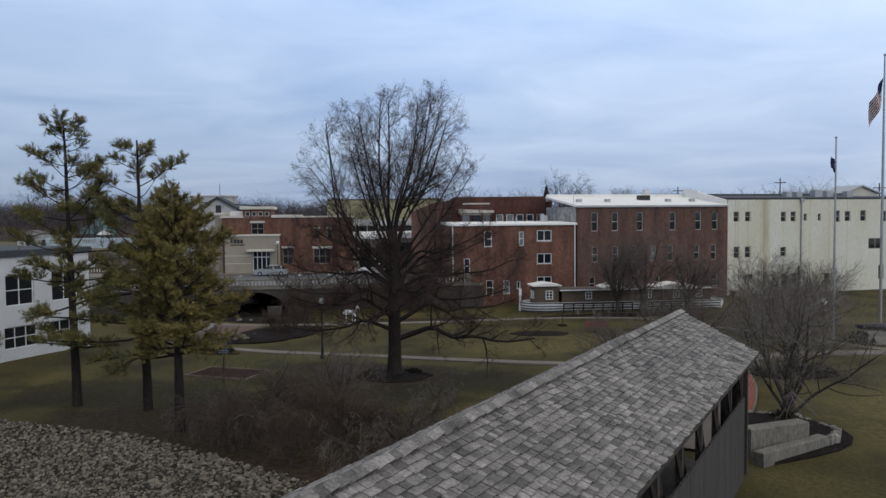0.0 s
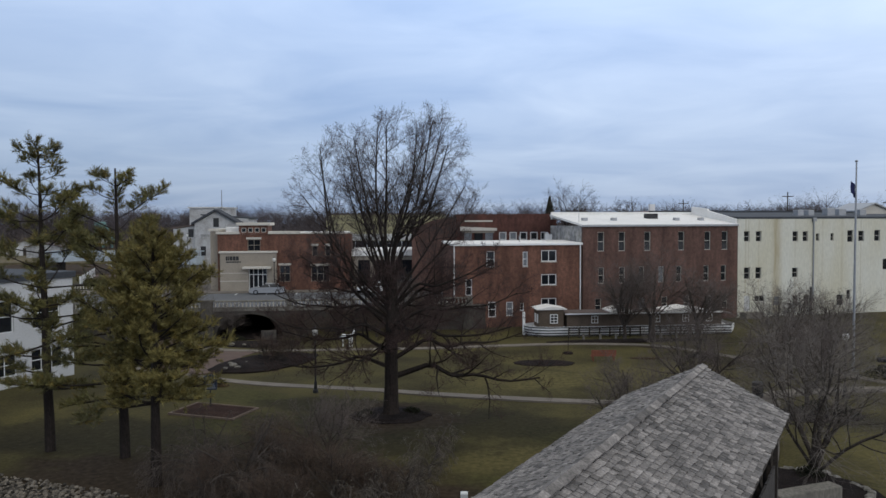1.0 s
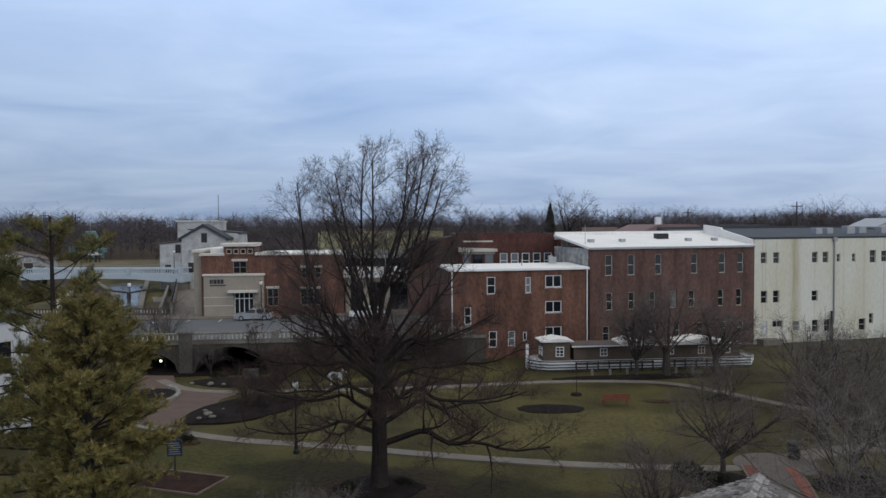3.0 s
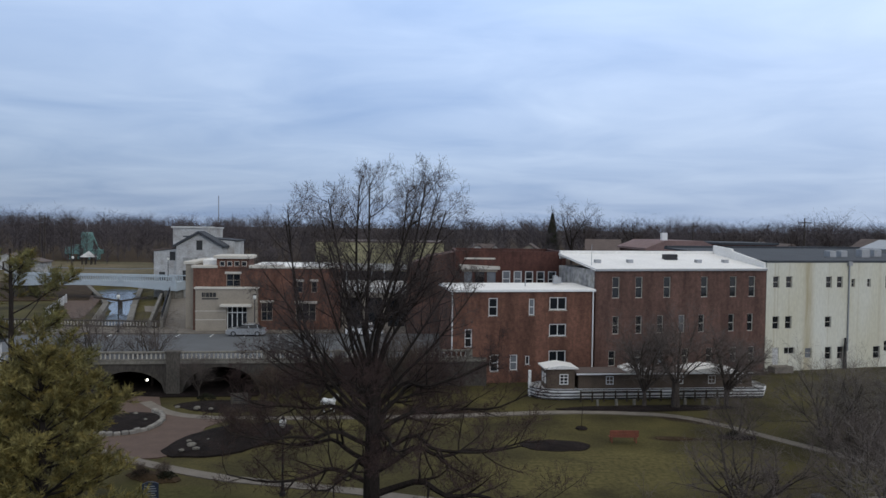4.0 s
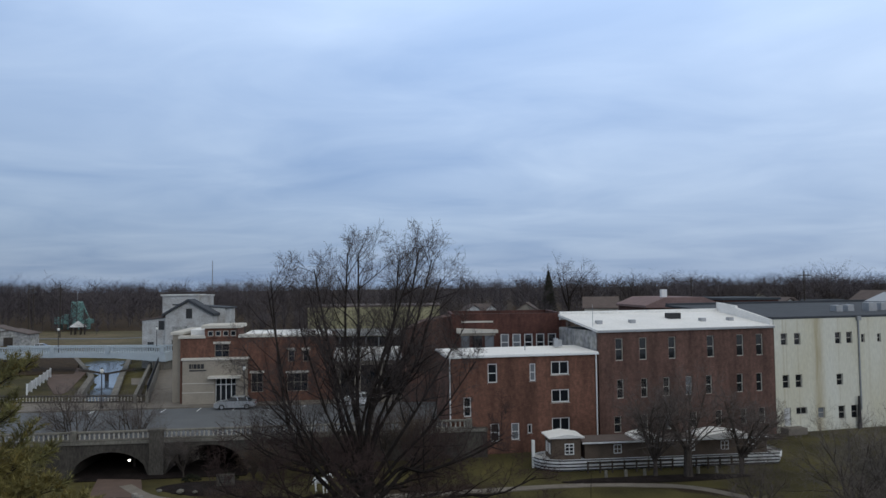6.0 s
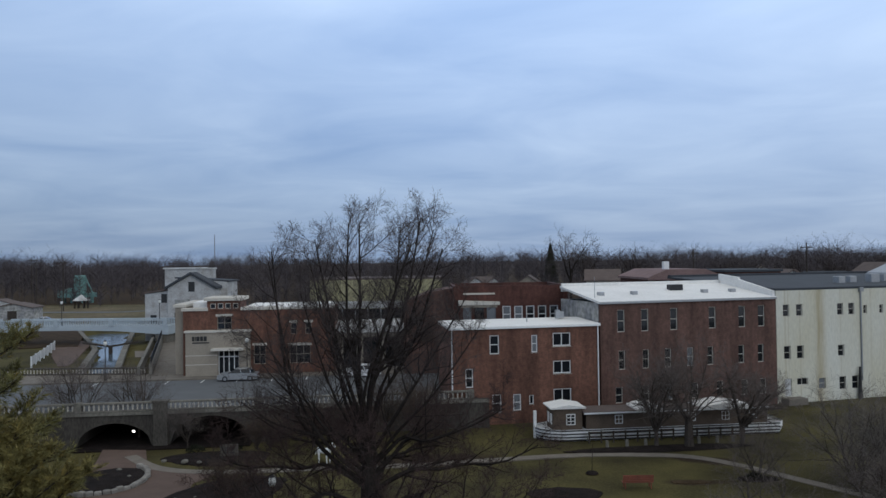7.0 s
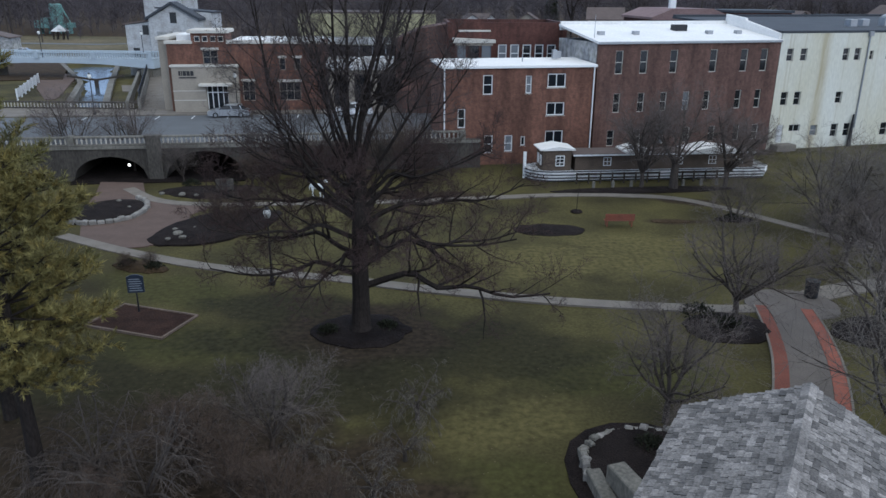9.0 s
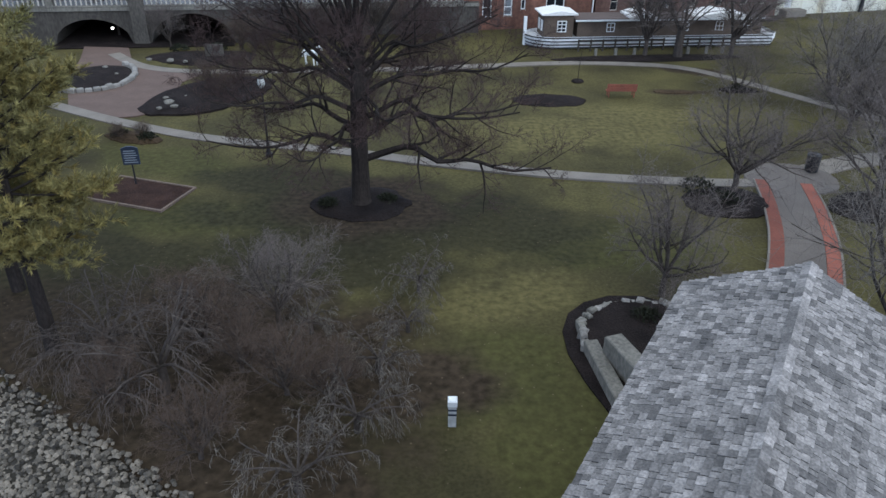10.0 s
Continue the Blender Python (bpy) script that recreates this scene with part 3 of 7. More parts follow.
gx, gy = steps(-3000, -75, 75, 3000, 1.0), steps(-1500, 12, 126, 4200, 1.0)
gb = Build()
random.seed(5)
for yy in gy:
    for xx in gx:
        zz = ground_z(xx, yy)
        if 14 < yy < 85 and -60 < xx < 60:
            zz += 0.10 * noise.noise(Vector((xx * 0.11, yy * 0.11, 0))) - 0.03
        gb.v.append((xx, yy, zz))
nx = len(gx)
for j in range(len(gy) - 1):
    for i in range(nx - 1):
        q = j * nx + i
        gb.f.append((q, q + 1, q + nx + 1, q + nx))
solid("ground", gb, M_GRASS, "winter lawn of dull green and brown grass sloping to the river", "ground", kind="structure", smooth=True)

wb = Build()
wb.box(-400, -300, WATER_Z - 0.5, 400, 33, WATER_Z)
solid("water", wb, M_WATER_NEAR, "dark slow river below the stone bank", "water", kind="structure")


def ribbon(points, width, lift=0.035, thick=0.12):
    """A paved strip along a line on the ground; width may change from point to point."""
    b = Build()
    fine = []
    for k in range(len(points) - 1):
        p0, p1, p2, p3 = (Vector(points[min(max(k + o, 0), len(points) - 1)]) for o in (-1, 0, 1, 2))
        for s in range(6):
            t = s / 6
            fine.append(0.5 * ((2 * p1) + (p2 - p0) * t + (2 * p0 - 5 * p1 + 4 * p2 - p3) * t * t + (3 * p1 - p0 - 3 * p2 + p3) * t ** 3))
    fine.append(Vector(points[-1]))
    rows = []
    for k, p in enumerate(fine):
        d = (fine[min(k + 1, len(fine) - 1)] - fine[max(k - 1, 0)]).normalized()
        side = Vector((-d.y, d.x)) * (width / 2 if not callable(width) else width(k / (len(fine) - 1)) / 2)
        a, c = p + side, p - side
        z = max(ground_z(p.x, p.y), 0.0) + lift
        rows.append(((a.x, a.y, z), (c.x, c.y, z)))
    for (a, c), (a2, c2) in zip(rows, rows[1:]):
        b.quad(c, c2, a2, a)
        lo = lambda p: (p[0], p[1], p[2] - thick)
        b.quad(a, a2, lo(a2), lo(a))
        b.quad(c2, c, lo(c), lo(c2))
    return b


def patch(outline, lift=0.04, thick=0.15, mound=0.0):
    """A bed or paved patch with a slightly domed top."""
    b = Build()
    cx, cy = sum(p[0] for p in outline) / len(outline), sum(p[1] for p in outline) / len(outline)
    rings = []
    for k, f in enumerate((1.0, 0.985, 0.8, 0.5, 0.2)):
        z = (-thick, lift, lift + mound * 0.6, lift + mound * 0.9, lift + mound)[k]
        rings.append([(cx + (x - cx) * f, cy + (y - cy) * f, z + ground_z(x, y) * (1 if f > 0.9 else 1)) for x, y in outline])
    n = len(outline)
    for r0, r1 in zip(rings, rings[1:]):
        base = len(b.v)
        b.v += r0 + r1
        b.f += [(base + i, base + (i + 1) % n, base + n + (i + 1) % n, base + n + i) for i in range(n)]
    base = len(b.v)
    b.v += rings[-1]
    b.f.append(tuple(base + i for i in range(n)))
    return b


def oval(cx, cy, rx, ry, n=28, turn=0.0, rough=0.06, seed=1):
    rnd = random.Random(seed)
    c, s = math.cos(turn), math.sin(turn)
    out = []
    for k in range(n):
        w = 2 * math.pi * k / n
        f = 1 + rnd.uniform(-rough, rough)
        px, py = rx * f * math.cos(w), ry * f * math.sin(w)
        out.append((cx + px * c - py * s, cy + px * s + py * c))
    return out


MAIN_PATH = [(-27.0, 68.5), (-21.2, 65.3), (-15.1, 62.7), (-10, 61.5), (-5.6, 60.6), (-0.4, 59.2), (7.4, 57.6), (14.6, 56.9), (18.0, 57.0), (20.5, 57.6)]
solid("pavement", ribbon(MAIN_PATH, 1.0), M_WALK, "pale concrete footpath curving across the lawn", "footpath", kind="structure")
FAR_PATH = [(-28.0, 82.0), (-24.0, 78.2), (-19.0, 77.0), (-10.2, 77.8), (-2.1, 78.8), (8.5, 81.0), (15, 81.3), (20.6, 79.9), (26.5, 72.8), (30.6, 67.4), (36, 61.4), (46, 60.2)]
solid("pavement_far", ribbon(FAR_PATH, 1.05), M_WALK, "pale concrete footpath past the moored boat", "footpath", kind="structure")
solid("pavement_link", ribbon([(20.5, 58.2), (24.5, 60.2), (28.5, 61.2), (35, 61.3)], 1.6), M_WALK, "pale concrete path joining the brick walk", "footpath", kind="structure")
solid("pavement_junction", patch(oval(20.0, 57.6, 2.6, 2.2, 20, 0, 0.02), 0.05), M_GREYPAVE, "grey paved meeting of footpaths by the bin", "paving", kind="structure")
WALK = [(19.3, 57.0), (18.6, 53.5), (17.4, 49.5), (15.2, 44.5), (12.2, 39.6), (11.2, 37.6)]
solid("pavement_walk", ribbon(WALK, 1.75, 0.07), M_GREYPAVE, "grey paved walk leading to the covered bridge", "footpath", kind="structure")


def offset(points, d):
    out = []
    for k, p in enumerate(points):
        a, c = Vector(points[max(k - 1, 0)]), Vector(points[min(k + 1, len(points) - 1)])
        t = (c - a).normalized()
        out.append((p[0] - t.y * d, p[1] + t.x * d))
    return out


solid("brick_border", ribbon(offset(WALK[:-1], 1.20), 0.62, 0.085), M_REDBRICK, "red brick band edging the grey walk", "brick paving", kind="structure")
solid("brick_border", ribbon(offset(WALK[:-1], -1.19), 0.62, 0.085), M_REDBRICK, "red brick band edging the grey walk", "brick paving", kind="structure")
for sgn in (1, -1):
    solid("kerb_edge", ribbon(offset(WALK[:-1], sgn * 1.55), 0.1, 0.11), M_WALK, "thin pale kerb along the brick band", "kerb", kind="structure")

PLAZA = [(-22.4, 65.6), (-20.2, 66.2), (-19.0, 67.4), (-19.0, 70.5), (-19.6, 74.0), (-18.6, 76.6), (-23.6, 77.4), (-25.2, 79.0), (-27.5, 84.0), (-31.5, 84.2), (-30, 80), (-28.5, 74.5), (-25.5, 68.0)]
solid("pavement_plaza", Build().slab(PLAZA, -0.5, 0.025), M_BRICKWALK, "brown brick plaza sweeping under the road bridge", "paving", kind="structure")

# planting beds
solid("mulch_bed", patch(oval(-3.7, 53.4, 2.5, 2.1, 30, 0, 0.07, 2), 0.05, 0.2, 0.22), M_MULCH, "dark bark mulch round the big tree", "flower bed", kind="structure")
solid("mulch_bed", patch(oval(8.0, 71.0, 2.7, 1.5, 26, 0, 0.07, 3), 0.05, 0.2, 0.12), M_MULCH, "dark bark mulch oval on the lawn", "flower bed", kind="structure")
solid("mulch_bed", patch(oval(-16.6, 71.2, 5.4, 3.3, 34, 0.95, 0.05, 4), 0.06, 0.2, 0.30), M_MULCH, "round dark mulched bed beside the brick plaza", "flower bed", kind="structure")
solid("mulch_bed", patch(oval(15.3, 54.3, 2.3, 1.9, 24, 0.2, 0.06, 5), 0.05, 0.2, 0.2), M_MULCH, "dark mulched bed beside the brick walk", "flower bed", kind="structure")
solid("mulch_bed", patch(oval(23.4, 54.0, 3.0, 2.0, 24, 0.2, 0.06, 6), 0.05, 0.2, 0.2), M_MULCH, "dark mulched bed beside the brick walk", "flower bed", kind="structure")
solid("mulch_bed", patch(oval(-26.6, 74.6, 2.9, 3.6, 24, 0.0, 0.03, 7), 0.10, 0.2, 0.2), M_MULCH, "dark planted island ringed with pale stones", "flower bed", kind="structure")
solid("mulch_bed", patch(oval(22.6, 74.2, 1.5, 0.8, 20, 0, 0.08, 8), 0.05, 0.2, 0.12), M_MULCH, "small dark mulched bed on the lawn", "flower bed", kind="structure")
solid("mulch_bed", patch(oval(17.5, 73.6, 1.5, 0.45, 20, 0, 0.08, 9), 0.03, 0.2, 0.04), M_DRY, "worn bare patch of lawn beside the bench", "bare patch", kind="structure")
solid("mulch_bed", patch(oval(18.0, 83.2, 8.5, 1.0, 30, 0.12, 0.08, 10), 0.05, 0.2, 0.15), M_MULCH, "long dark bed in front of the boat", "flower bed", kind="structure")
solid("mulch_bed", patch(oval(-18.8, 62.2, 2.0, 0.9, 20, -0.3, 0.1, 12), 0.05, 0.2, 0.25), M_DRY, "brown dry planting beside the footpath", "flower bed", kind="structure")
solid("mulch_bed", patch(oval(-20.4, 81.8, 4.6, 3.0, 26, 0.0, 0.07, 13), 0.0, 0.4, 0.25), M_MULCH, "dark planted bank at the foot of the bridge", "flower bed", kind="structure")

# grit between the stones of the bank
gr_b = Build()
gxs, gds = list(range(-31, -2)), [0.5 + 0.9 * k for k in range(11)]
for xx in gxs:
    sh_y = float(np.interp(xx, SHORE_X, SHORE_Y))
    for dd in gds:
        ex = 0.5 * noise.noise(Vector((xx * 0.7, dd, 3.0)))
        gr_b.v.append((xx + 0.2 * ex, sh_y - dd - ex * 0.6, ground_z(xx, sh_y - dd - ex * 0.6) + (0.03 if dd > 0.6 else -0.06)))
for i in range(len(gxs) - 1):
    for j in range(len(gds) - 1):
        q = i * len(gds) + j
        gr_b.f.append((q + 1, q + len(gds) + 1, q + len(gds), q))
solid("bank_gravel", gr_b, M_GRAVEL, "dark grit and silt between the bank stones", "gravel", kind="structure", smooth=True)
# leaf-strewn floor of the far woods
ff = Build()
fxs, fys = [-3000, -2200, -1500] + [-900 + 60 * k for k in range(31)] + [1500, 2200, 3000], [255, 300, 360, 430, 520, 640, 800, 1100, 2000, 4150]
for yy in fys:
    for xx in fxs:
        ff.v.append((xx, yy + (12 * noise.noise(Vector((xx * 0.01, 0, 0))) if yy == 255 else 0), ROAD_Z + (2.4 * smooth((yy - 150) / 400) + 0.5 if yy > 255 else 0.2)))
for j in range(len(fys) - 1):
    for i in range(len(fxs) - 1):
        q = j * len(fxs) + i
        ff.f.append((q, q + 1, q + len(fxs) + 1, q + len(fxs)))
solid("woodland_floor", ff, M_DRY, "brown leaf litter under the far woods", "woodland floor", kind="structure")
# square bed of the marker, edged with timber
MARK = at(-15.4, 54.2, 0, -17)
bed = thing("marker_bed", MARK, "square mulched bed edged with weathered timbers", "flower bed")
part("mulch", Build().chamfered(-2.3, -1.4, -0.1, 2.3, 1.4, 0.07, 0.03), M_REDMULCH, bed, "dry red-brown mulch")
for x0, y0, x1, y1 in ((-2.42, -1.52, 2.42, -1.4), (-2.42, 1.4, 2.42, 1.52), (-2.42, -1.4, -2.3, 1.4), (2.3, -1.4, 2.42, 1.4)):
    part("edging_timber", Build().chamfered(x0, y0, -0.1, x1, y1, 0.12, 0.02), M_EDGING, bed)

# ---- the town road on its bridge ----
rb = Build()
rb.slab([from_uv(-95, 0.45), from_uv(29, 0.45), from_uv(29.5, 18.3), from_uv(-95, 18.3)], ROAD_Z - 0.55, ROAD_Z)
solid("road", rb, M_ROAD, "grey asphalt town street across the arched bridge", "road", kind="structure")
pv = Build()
pv.slab([from_uv(-95, 18.3), from_uv(30, 18.3), from_uv(30, BANK_V + 16), from_uv(-8.5, BANK_V + 16), (-37.0, 109.8), (-62.0, 109.8), (-123.0, 101.0)], ROAD_Z - 0.55, ROAD_Z + 0.15)
solid("pavement_town", pv, M_WALK, "pale concrete pavement with a kerb along the street", "pavement", kind="structure")
ln = Build()
for k in range(7):
    u0 = -13 + 4.0 * k
    ln.slab([from_uv(u0, 15.9), from_uv(u0 + 0.12, 15.9), from_uv(u0 + 0.12, 18.2), from_uv(u0, 18.2)], ROAD_Z + 0.002, ROAD_Z + 0.006)
solid("road_marking", ln, M_WHITE, "white painted parking bay lines", "road marking", kind="structure")


def arch_outline(u0, u1, top, crown, foot, n=16):
    """The spandrel wall between u0 and u1 over one arch, as a strip of quads (x, z)."""
    out = []
    for k in range(n + 1):
        t = k / n
        x = u0 + (u1 - u0) * t
        z = foot + (crown - foot) * math.sqrt(max(0.0, 1 - (2 * t - 1) ** 2))
        out.append((x, z))
    return out


# floor slab in near-black mulch colour stands in for the tunnels' deep shade
solid("underpass_floor", Build().slab([from_uv(-8.9, -1.5), from_uv(7.1, -1.5), from_uv(7.1, 17.4), from_uv(-8.9, 17.4)], -0.9, -0.38), M_MULCH, "floor slab under the bridge arches, coloured dark for the tunnel shade", "floor", kind="structure")
bridge = thing("road_bridge", BRIDGE, "old concrete road bridge with two dark arches and a balustrade", "bridge")
TOP = 2.85
FOOT = -1.0
ARCHES = ((-8.9, -2.0, 1.8), (-0.5, 7.1, 2.2))
pieces = [(-60, -8.9), (-2.0, -0.5), (7.1, 30)]
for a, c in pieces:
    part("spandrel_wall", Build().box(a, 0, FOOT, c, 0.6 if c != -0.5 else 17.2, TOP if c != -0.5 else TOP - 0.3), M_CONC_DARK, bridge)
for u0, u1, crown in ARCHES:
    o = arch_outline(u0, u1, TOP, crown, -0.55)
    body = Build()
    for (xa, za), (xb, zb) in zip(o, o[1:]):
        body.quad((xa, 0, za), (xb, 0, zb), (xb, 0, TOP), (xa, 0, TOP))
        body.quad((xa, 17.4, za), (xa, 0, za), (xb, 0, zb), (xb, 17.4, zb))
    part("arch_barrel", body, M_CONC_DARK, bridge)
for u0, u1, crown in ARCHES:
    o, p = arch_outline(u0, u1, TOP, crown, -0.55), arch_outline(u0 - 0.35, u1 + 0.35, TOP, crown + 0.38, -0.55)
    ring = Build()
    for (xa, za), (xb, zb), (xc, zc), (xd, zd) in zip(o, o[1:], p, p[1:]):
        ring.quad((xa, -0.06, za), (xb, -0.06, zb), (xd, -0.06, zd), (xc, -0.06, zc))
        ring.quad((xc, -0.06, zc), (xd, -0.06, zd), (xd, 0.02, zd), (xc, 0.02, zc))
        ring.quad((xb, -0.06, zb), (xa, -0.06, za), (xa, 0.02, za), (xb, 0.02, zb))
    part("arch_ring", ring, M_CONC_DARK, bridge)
part("pilaster", Build().box(-1.9, -0.28, FOOT, -0.6, -0.002, TOP + 0.75).box(-2.0, -0.34, TOP + 0.75, -0.5, 0.5, TOP + 0.95), M_CONC_MID, bridge, "grey concrete pier with a cap")
part("cornice", Build().box(-60, -0.16, TOP - 0.32, 30, -0.003, TOP - 0.04), M_CONC, bridge)
spans = [(-8.4, -1.9), (-0.6, 7.4), (8.0, 14.5), (15.1, 21.6), (22.2, 28.0), (-15.4, -9.0), (-22.4, -16.0), (-29.4, -23.0)]
bal_mesh = Build().turned([(0.055, 0.0), (0.085, 0.1), (0.06, 0.2), (0.1, 0.34), (0.06, 0.5), (0.075, 0.56)], sides=6).mesh("baluster", M_LIME_LIGHT)
for a, c in spans:
    part("plinth_rail", Build().box(a, 0.0, TOP + 0.001, c, 0.42, TOP + 0.13), M_CONC, bridge)
    part("top_rail", Build().chamfered(a, -0.03, TOP + 0.69, c, 0.45, TOP + 0.86, 0.04), M_CONC, bridge)
    n_bal = int((c - a) / 0.42)
    for k in range(n_bal):
        ob = part("baluster", bal_mesh, None, bridge)
        ob.location = (a + (k + 0.5) * (c - a) / n_bal, 0.2, TOP + 0.13)
for c in (7.7, 14.8, 21.9, 28.2, -8.7, -15.7, -22.7):
    part("rail_post", Build().chamfered(c - 0.3, -0.06, TOP, c + 0.3, 0.5, TOP + 0.95, 0.05), M_CONC, bridge)
tl = part("tunnel_lamp", Build().turned([(0.04, 0), (0.11, 0.04), (0.12, 0.14), (0.04, 0.2)], sides=10), None, bridge, "lit round lamp inside the arch")
tl.location = (-4.3, 2.0, 0.45)
m_tl = bpy.data.materials.new("lit_lamp")
m_tl.use_nodes = True
m_tl.node_tree.nodes["Principled BSDF"].inputs["Emission Color"].default_value = (1, 0.93, 0.8, 1)
m_tl.node_tree.nodes["Principled BSDF"].inputs["Emission Strength"].default_value = 5.0
tl.data.materials.clear()
tl.data.materials.append(m_tl)

# far balustrade of the street, by the canal
far_bal = thing("canal_balustrade", at(-61.0, 109.3, ROAD_Z + 0.15, 0), "low concrete balustrade above the canal", "balustrade")
part("plinth_rail", Build().box(0, 0, 0, 22.6, 0.35, 0.14), M_CONC_DARK, far_bal)
part("top_rail", Build().chamfered(0, -0.03, 0.7, 22.6, 0.38, 0.86, 0.04), M_CONC_DARK, far_bal)
for k in range(55):
    ob = part("baluster", bal_mesh, None, far_bal)
    ob.location = (0.2 + k * 0.41, 0.17, 0.14)


# ---- buildings ----
def shell(parent, w, d, z0, z1, mat, holes=(), thick=0.35, side_mat=None, back=True):
    """Front wall with holes, plain sides and back."""
    part("front_wall", pierced(w, z0, z1, holes, thick), mat, parent)
    part("side_wall", Build().box(0, thick + 0.002, z0, thick, d, z1), side_mat or mat, parent)
    part("side_wall", Build().box(w - thick, thick + 0.002, z0, w, d, z1), side_mat or mat, parent)
    if back:
        part("back_wall", Build().box(thick, d - thick, z0, w - thick, d - 0.003, z1), side_mat or mat, parent)


def sloped_roof(w, d, z_front, z_back, thick=0.25, over=0.12):
    b = Build()
    n = len(b.v)
    b.v += [(-over, -over, z_front), (w + over, -over, z_front), (w + over, d, z_back), (-over, d, z_back)]
    b.v += [(x, y, z - thick) for x, y, z in b.v[:4]]
    b.f += [(0, 1, 2, 3), (7, 6, 5, 4), (0, 4, 5, 1), (1, 5, 6, 2), (2, 6, 7, 3), (3, 7, 4, 0)]
    return b


# brick block of three floors with a white lean roof
B1 = at(-0.35, 92.1, 0.1, 12.2) @ Matrix.Diagonal((1.03, 1, 1, 1))
b1 = thing("brick_rear_house", B1, "three-storey red brick rear building with a white flat roof", "building")
w1 = [(3.9, 6.95, 0.95, 1.9, 1, 0), (8.15, 7.0, 0.6, 1.75, 1, 0), (10.35, 7.55, 1.85, 1.35, 0, 1), (10.35, 4.75, 1.85, 1.3, 0, 1), (10.35, 1.85, 1.85, 1.35, 0, 1),
      (4.1, 1.1, 0.9, 1.8, 1, 0), (6.2, 1.2, 0.8, 1.65, 1, 0), (1.45, 3.7, 0.75, 1.9, 1, 0), (7.85, 1.75, 0.45, 0.95, 0, 0)]
shell(b1, 15.2, 6.6, -1.2, 9.55, M_BRICK, [(x, z, x + w, z + h) for x, z, w, h, _, _ in w1])
for k, (x, z, w, h, r, mu) in enumerate(w1):
    window(b1, x, z, w, h, 0.06, M_WHITE, r, mu, pale=k in (1, 6), edge=0.10 if mu else 0.09)
part("roof", sloped_roof(15.2, 6.6, 9.75, 9.95), M_ROOF_WHITE, b1, "white roof membrane")
part("gutter", Build().box(-0.1, -0.26, 9.50, 15.3, -0.125, 9.68), M_WHITE, b1)
for x in (0.12, 15.05):
    part("downpipe", Build().tube([(x, -0.11, 9.5), (x, -0.11, -0.9)], [0.07, 0.07], 8), M_WHITE, b1, "white downpipe")
for x, y, h in ((12.2, 4.3, 0.6), (12.8, 4.8, 0.4)):
    part("vent_box", Build().box(x, y, 10.0, x + 0.45, y + 0.45, 10.3 + h), M_STEEL, b1)
part("roof_pipe", Build().tube([(8.6, 3, 9.8), (8.6, 3, 10.6)], [0.06, 0.06], 8), M_STEEL, b1)

# long brick block, upper row of tall windows
B2P, B2T = (15.25, 96.2), 16.0
B2M = at(*B2P, 0.3, B2T) @ Matrix.Diagonal((1.035, 1, 1, 1))
b2 = thing("long_brick_block", B2M, "long old red brick block with tall narrow windows and white roof", "building")
w2 = []
for x in (1.9, 4.6, 7.95, 12.5, 16.1, 18.5):
    w2.append((x, 8.45, 0.85, 2.35))
for x in (2.0, 4.7, 7.25, 9.85, 12.25, 16.0, 18.4):
    w2.append((x, 4.5, 0.75, 2.0))
for x in (1.6, 4.6, 7.3, 10.3, 13.3, 16.3, 18.6):
    w2.append((x, 1.0, 0.8, 1.7))
shell(b2, 20.75, 10.0, -1.3, 11.55, M_BRICK2, [(x, z, x + w, z + h) for x, z, w, h in w2], side_mat=M_BLOCKWALL)
for k, (x, z, w, h) in enumerate(w2):
    window(b2, x, z, w, h, 0.08, M_LIME_LIGHT, 1, 0, pale=k in (9, 15), edge=0.07)
part("roof", sloped_roof(20.75, 10.0, 11.72, 13.05), M_ROOF_WHITE, b2, "white roof membrane")
part("gutter", Build().box(-0.1, -0.26, 11.45, 20.75, -0.125, 11.66), M_STEEL, b2)
for x in (1.5, 5.4, 14.0, 17.5):
    part("roof_vent", Build().box(x, 3.2, 11.9, x + 0.6, 3.8, 12.55), M_STEEL, b2)
part("parapet", Build().prism([(0.1, 11.5), (9.9, 12.6), (9.9, 14.1), (6.2, 13.75), (6.1, 13.5), (0.1, 12.35)], 0, 0.3).moved(Matrix(((0, 1, 0, 20.45), (1, 0, 0, 0), (0, 0, 1, 0), (0, 0, 0, 1)))), M_ROOF_WHITE, b2)
part("rear_parapet", Build().box(0, 9.7, 12.4, 20.4, 9.98, 13.35), M_ROOF_WHITE, b2)
part("air_unit", Build().chamfered(11.2, 5.2, 12.2, 12.7, 6.1, 13.1, 0.05), M_BLACK, b2, "dark rooftop air unit")
part("antenna_pole", Build().tube([(0.4, 2.0, 11.7), (0.4, 2.0, 14.3)], [0.03, 0.02], 6), M_STEEL, b2)

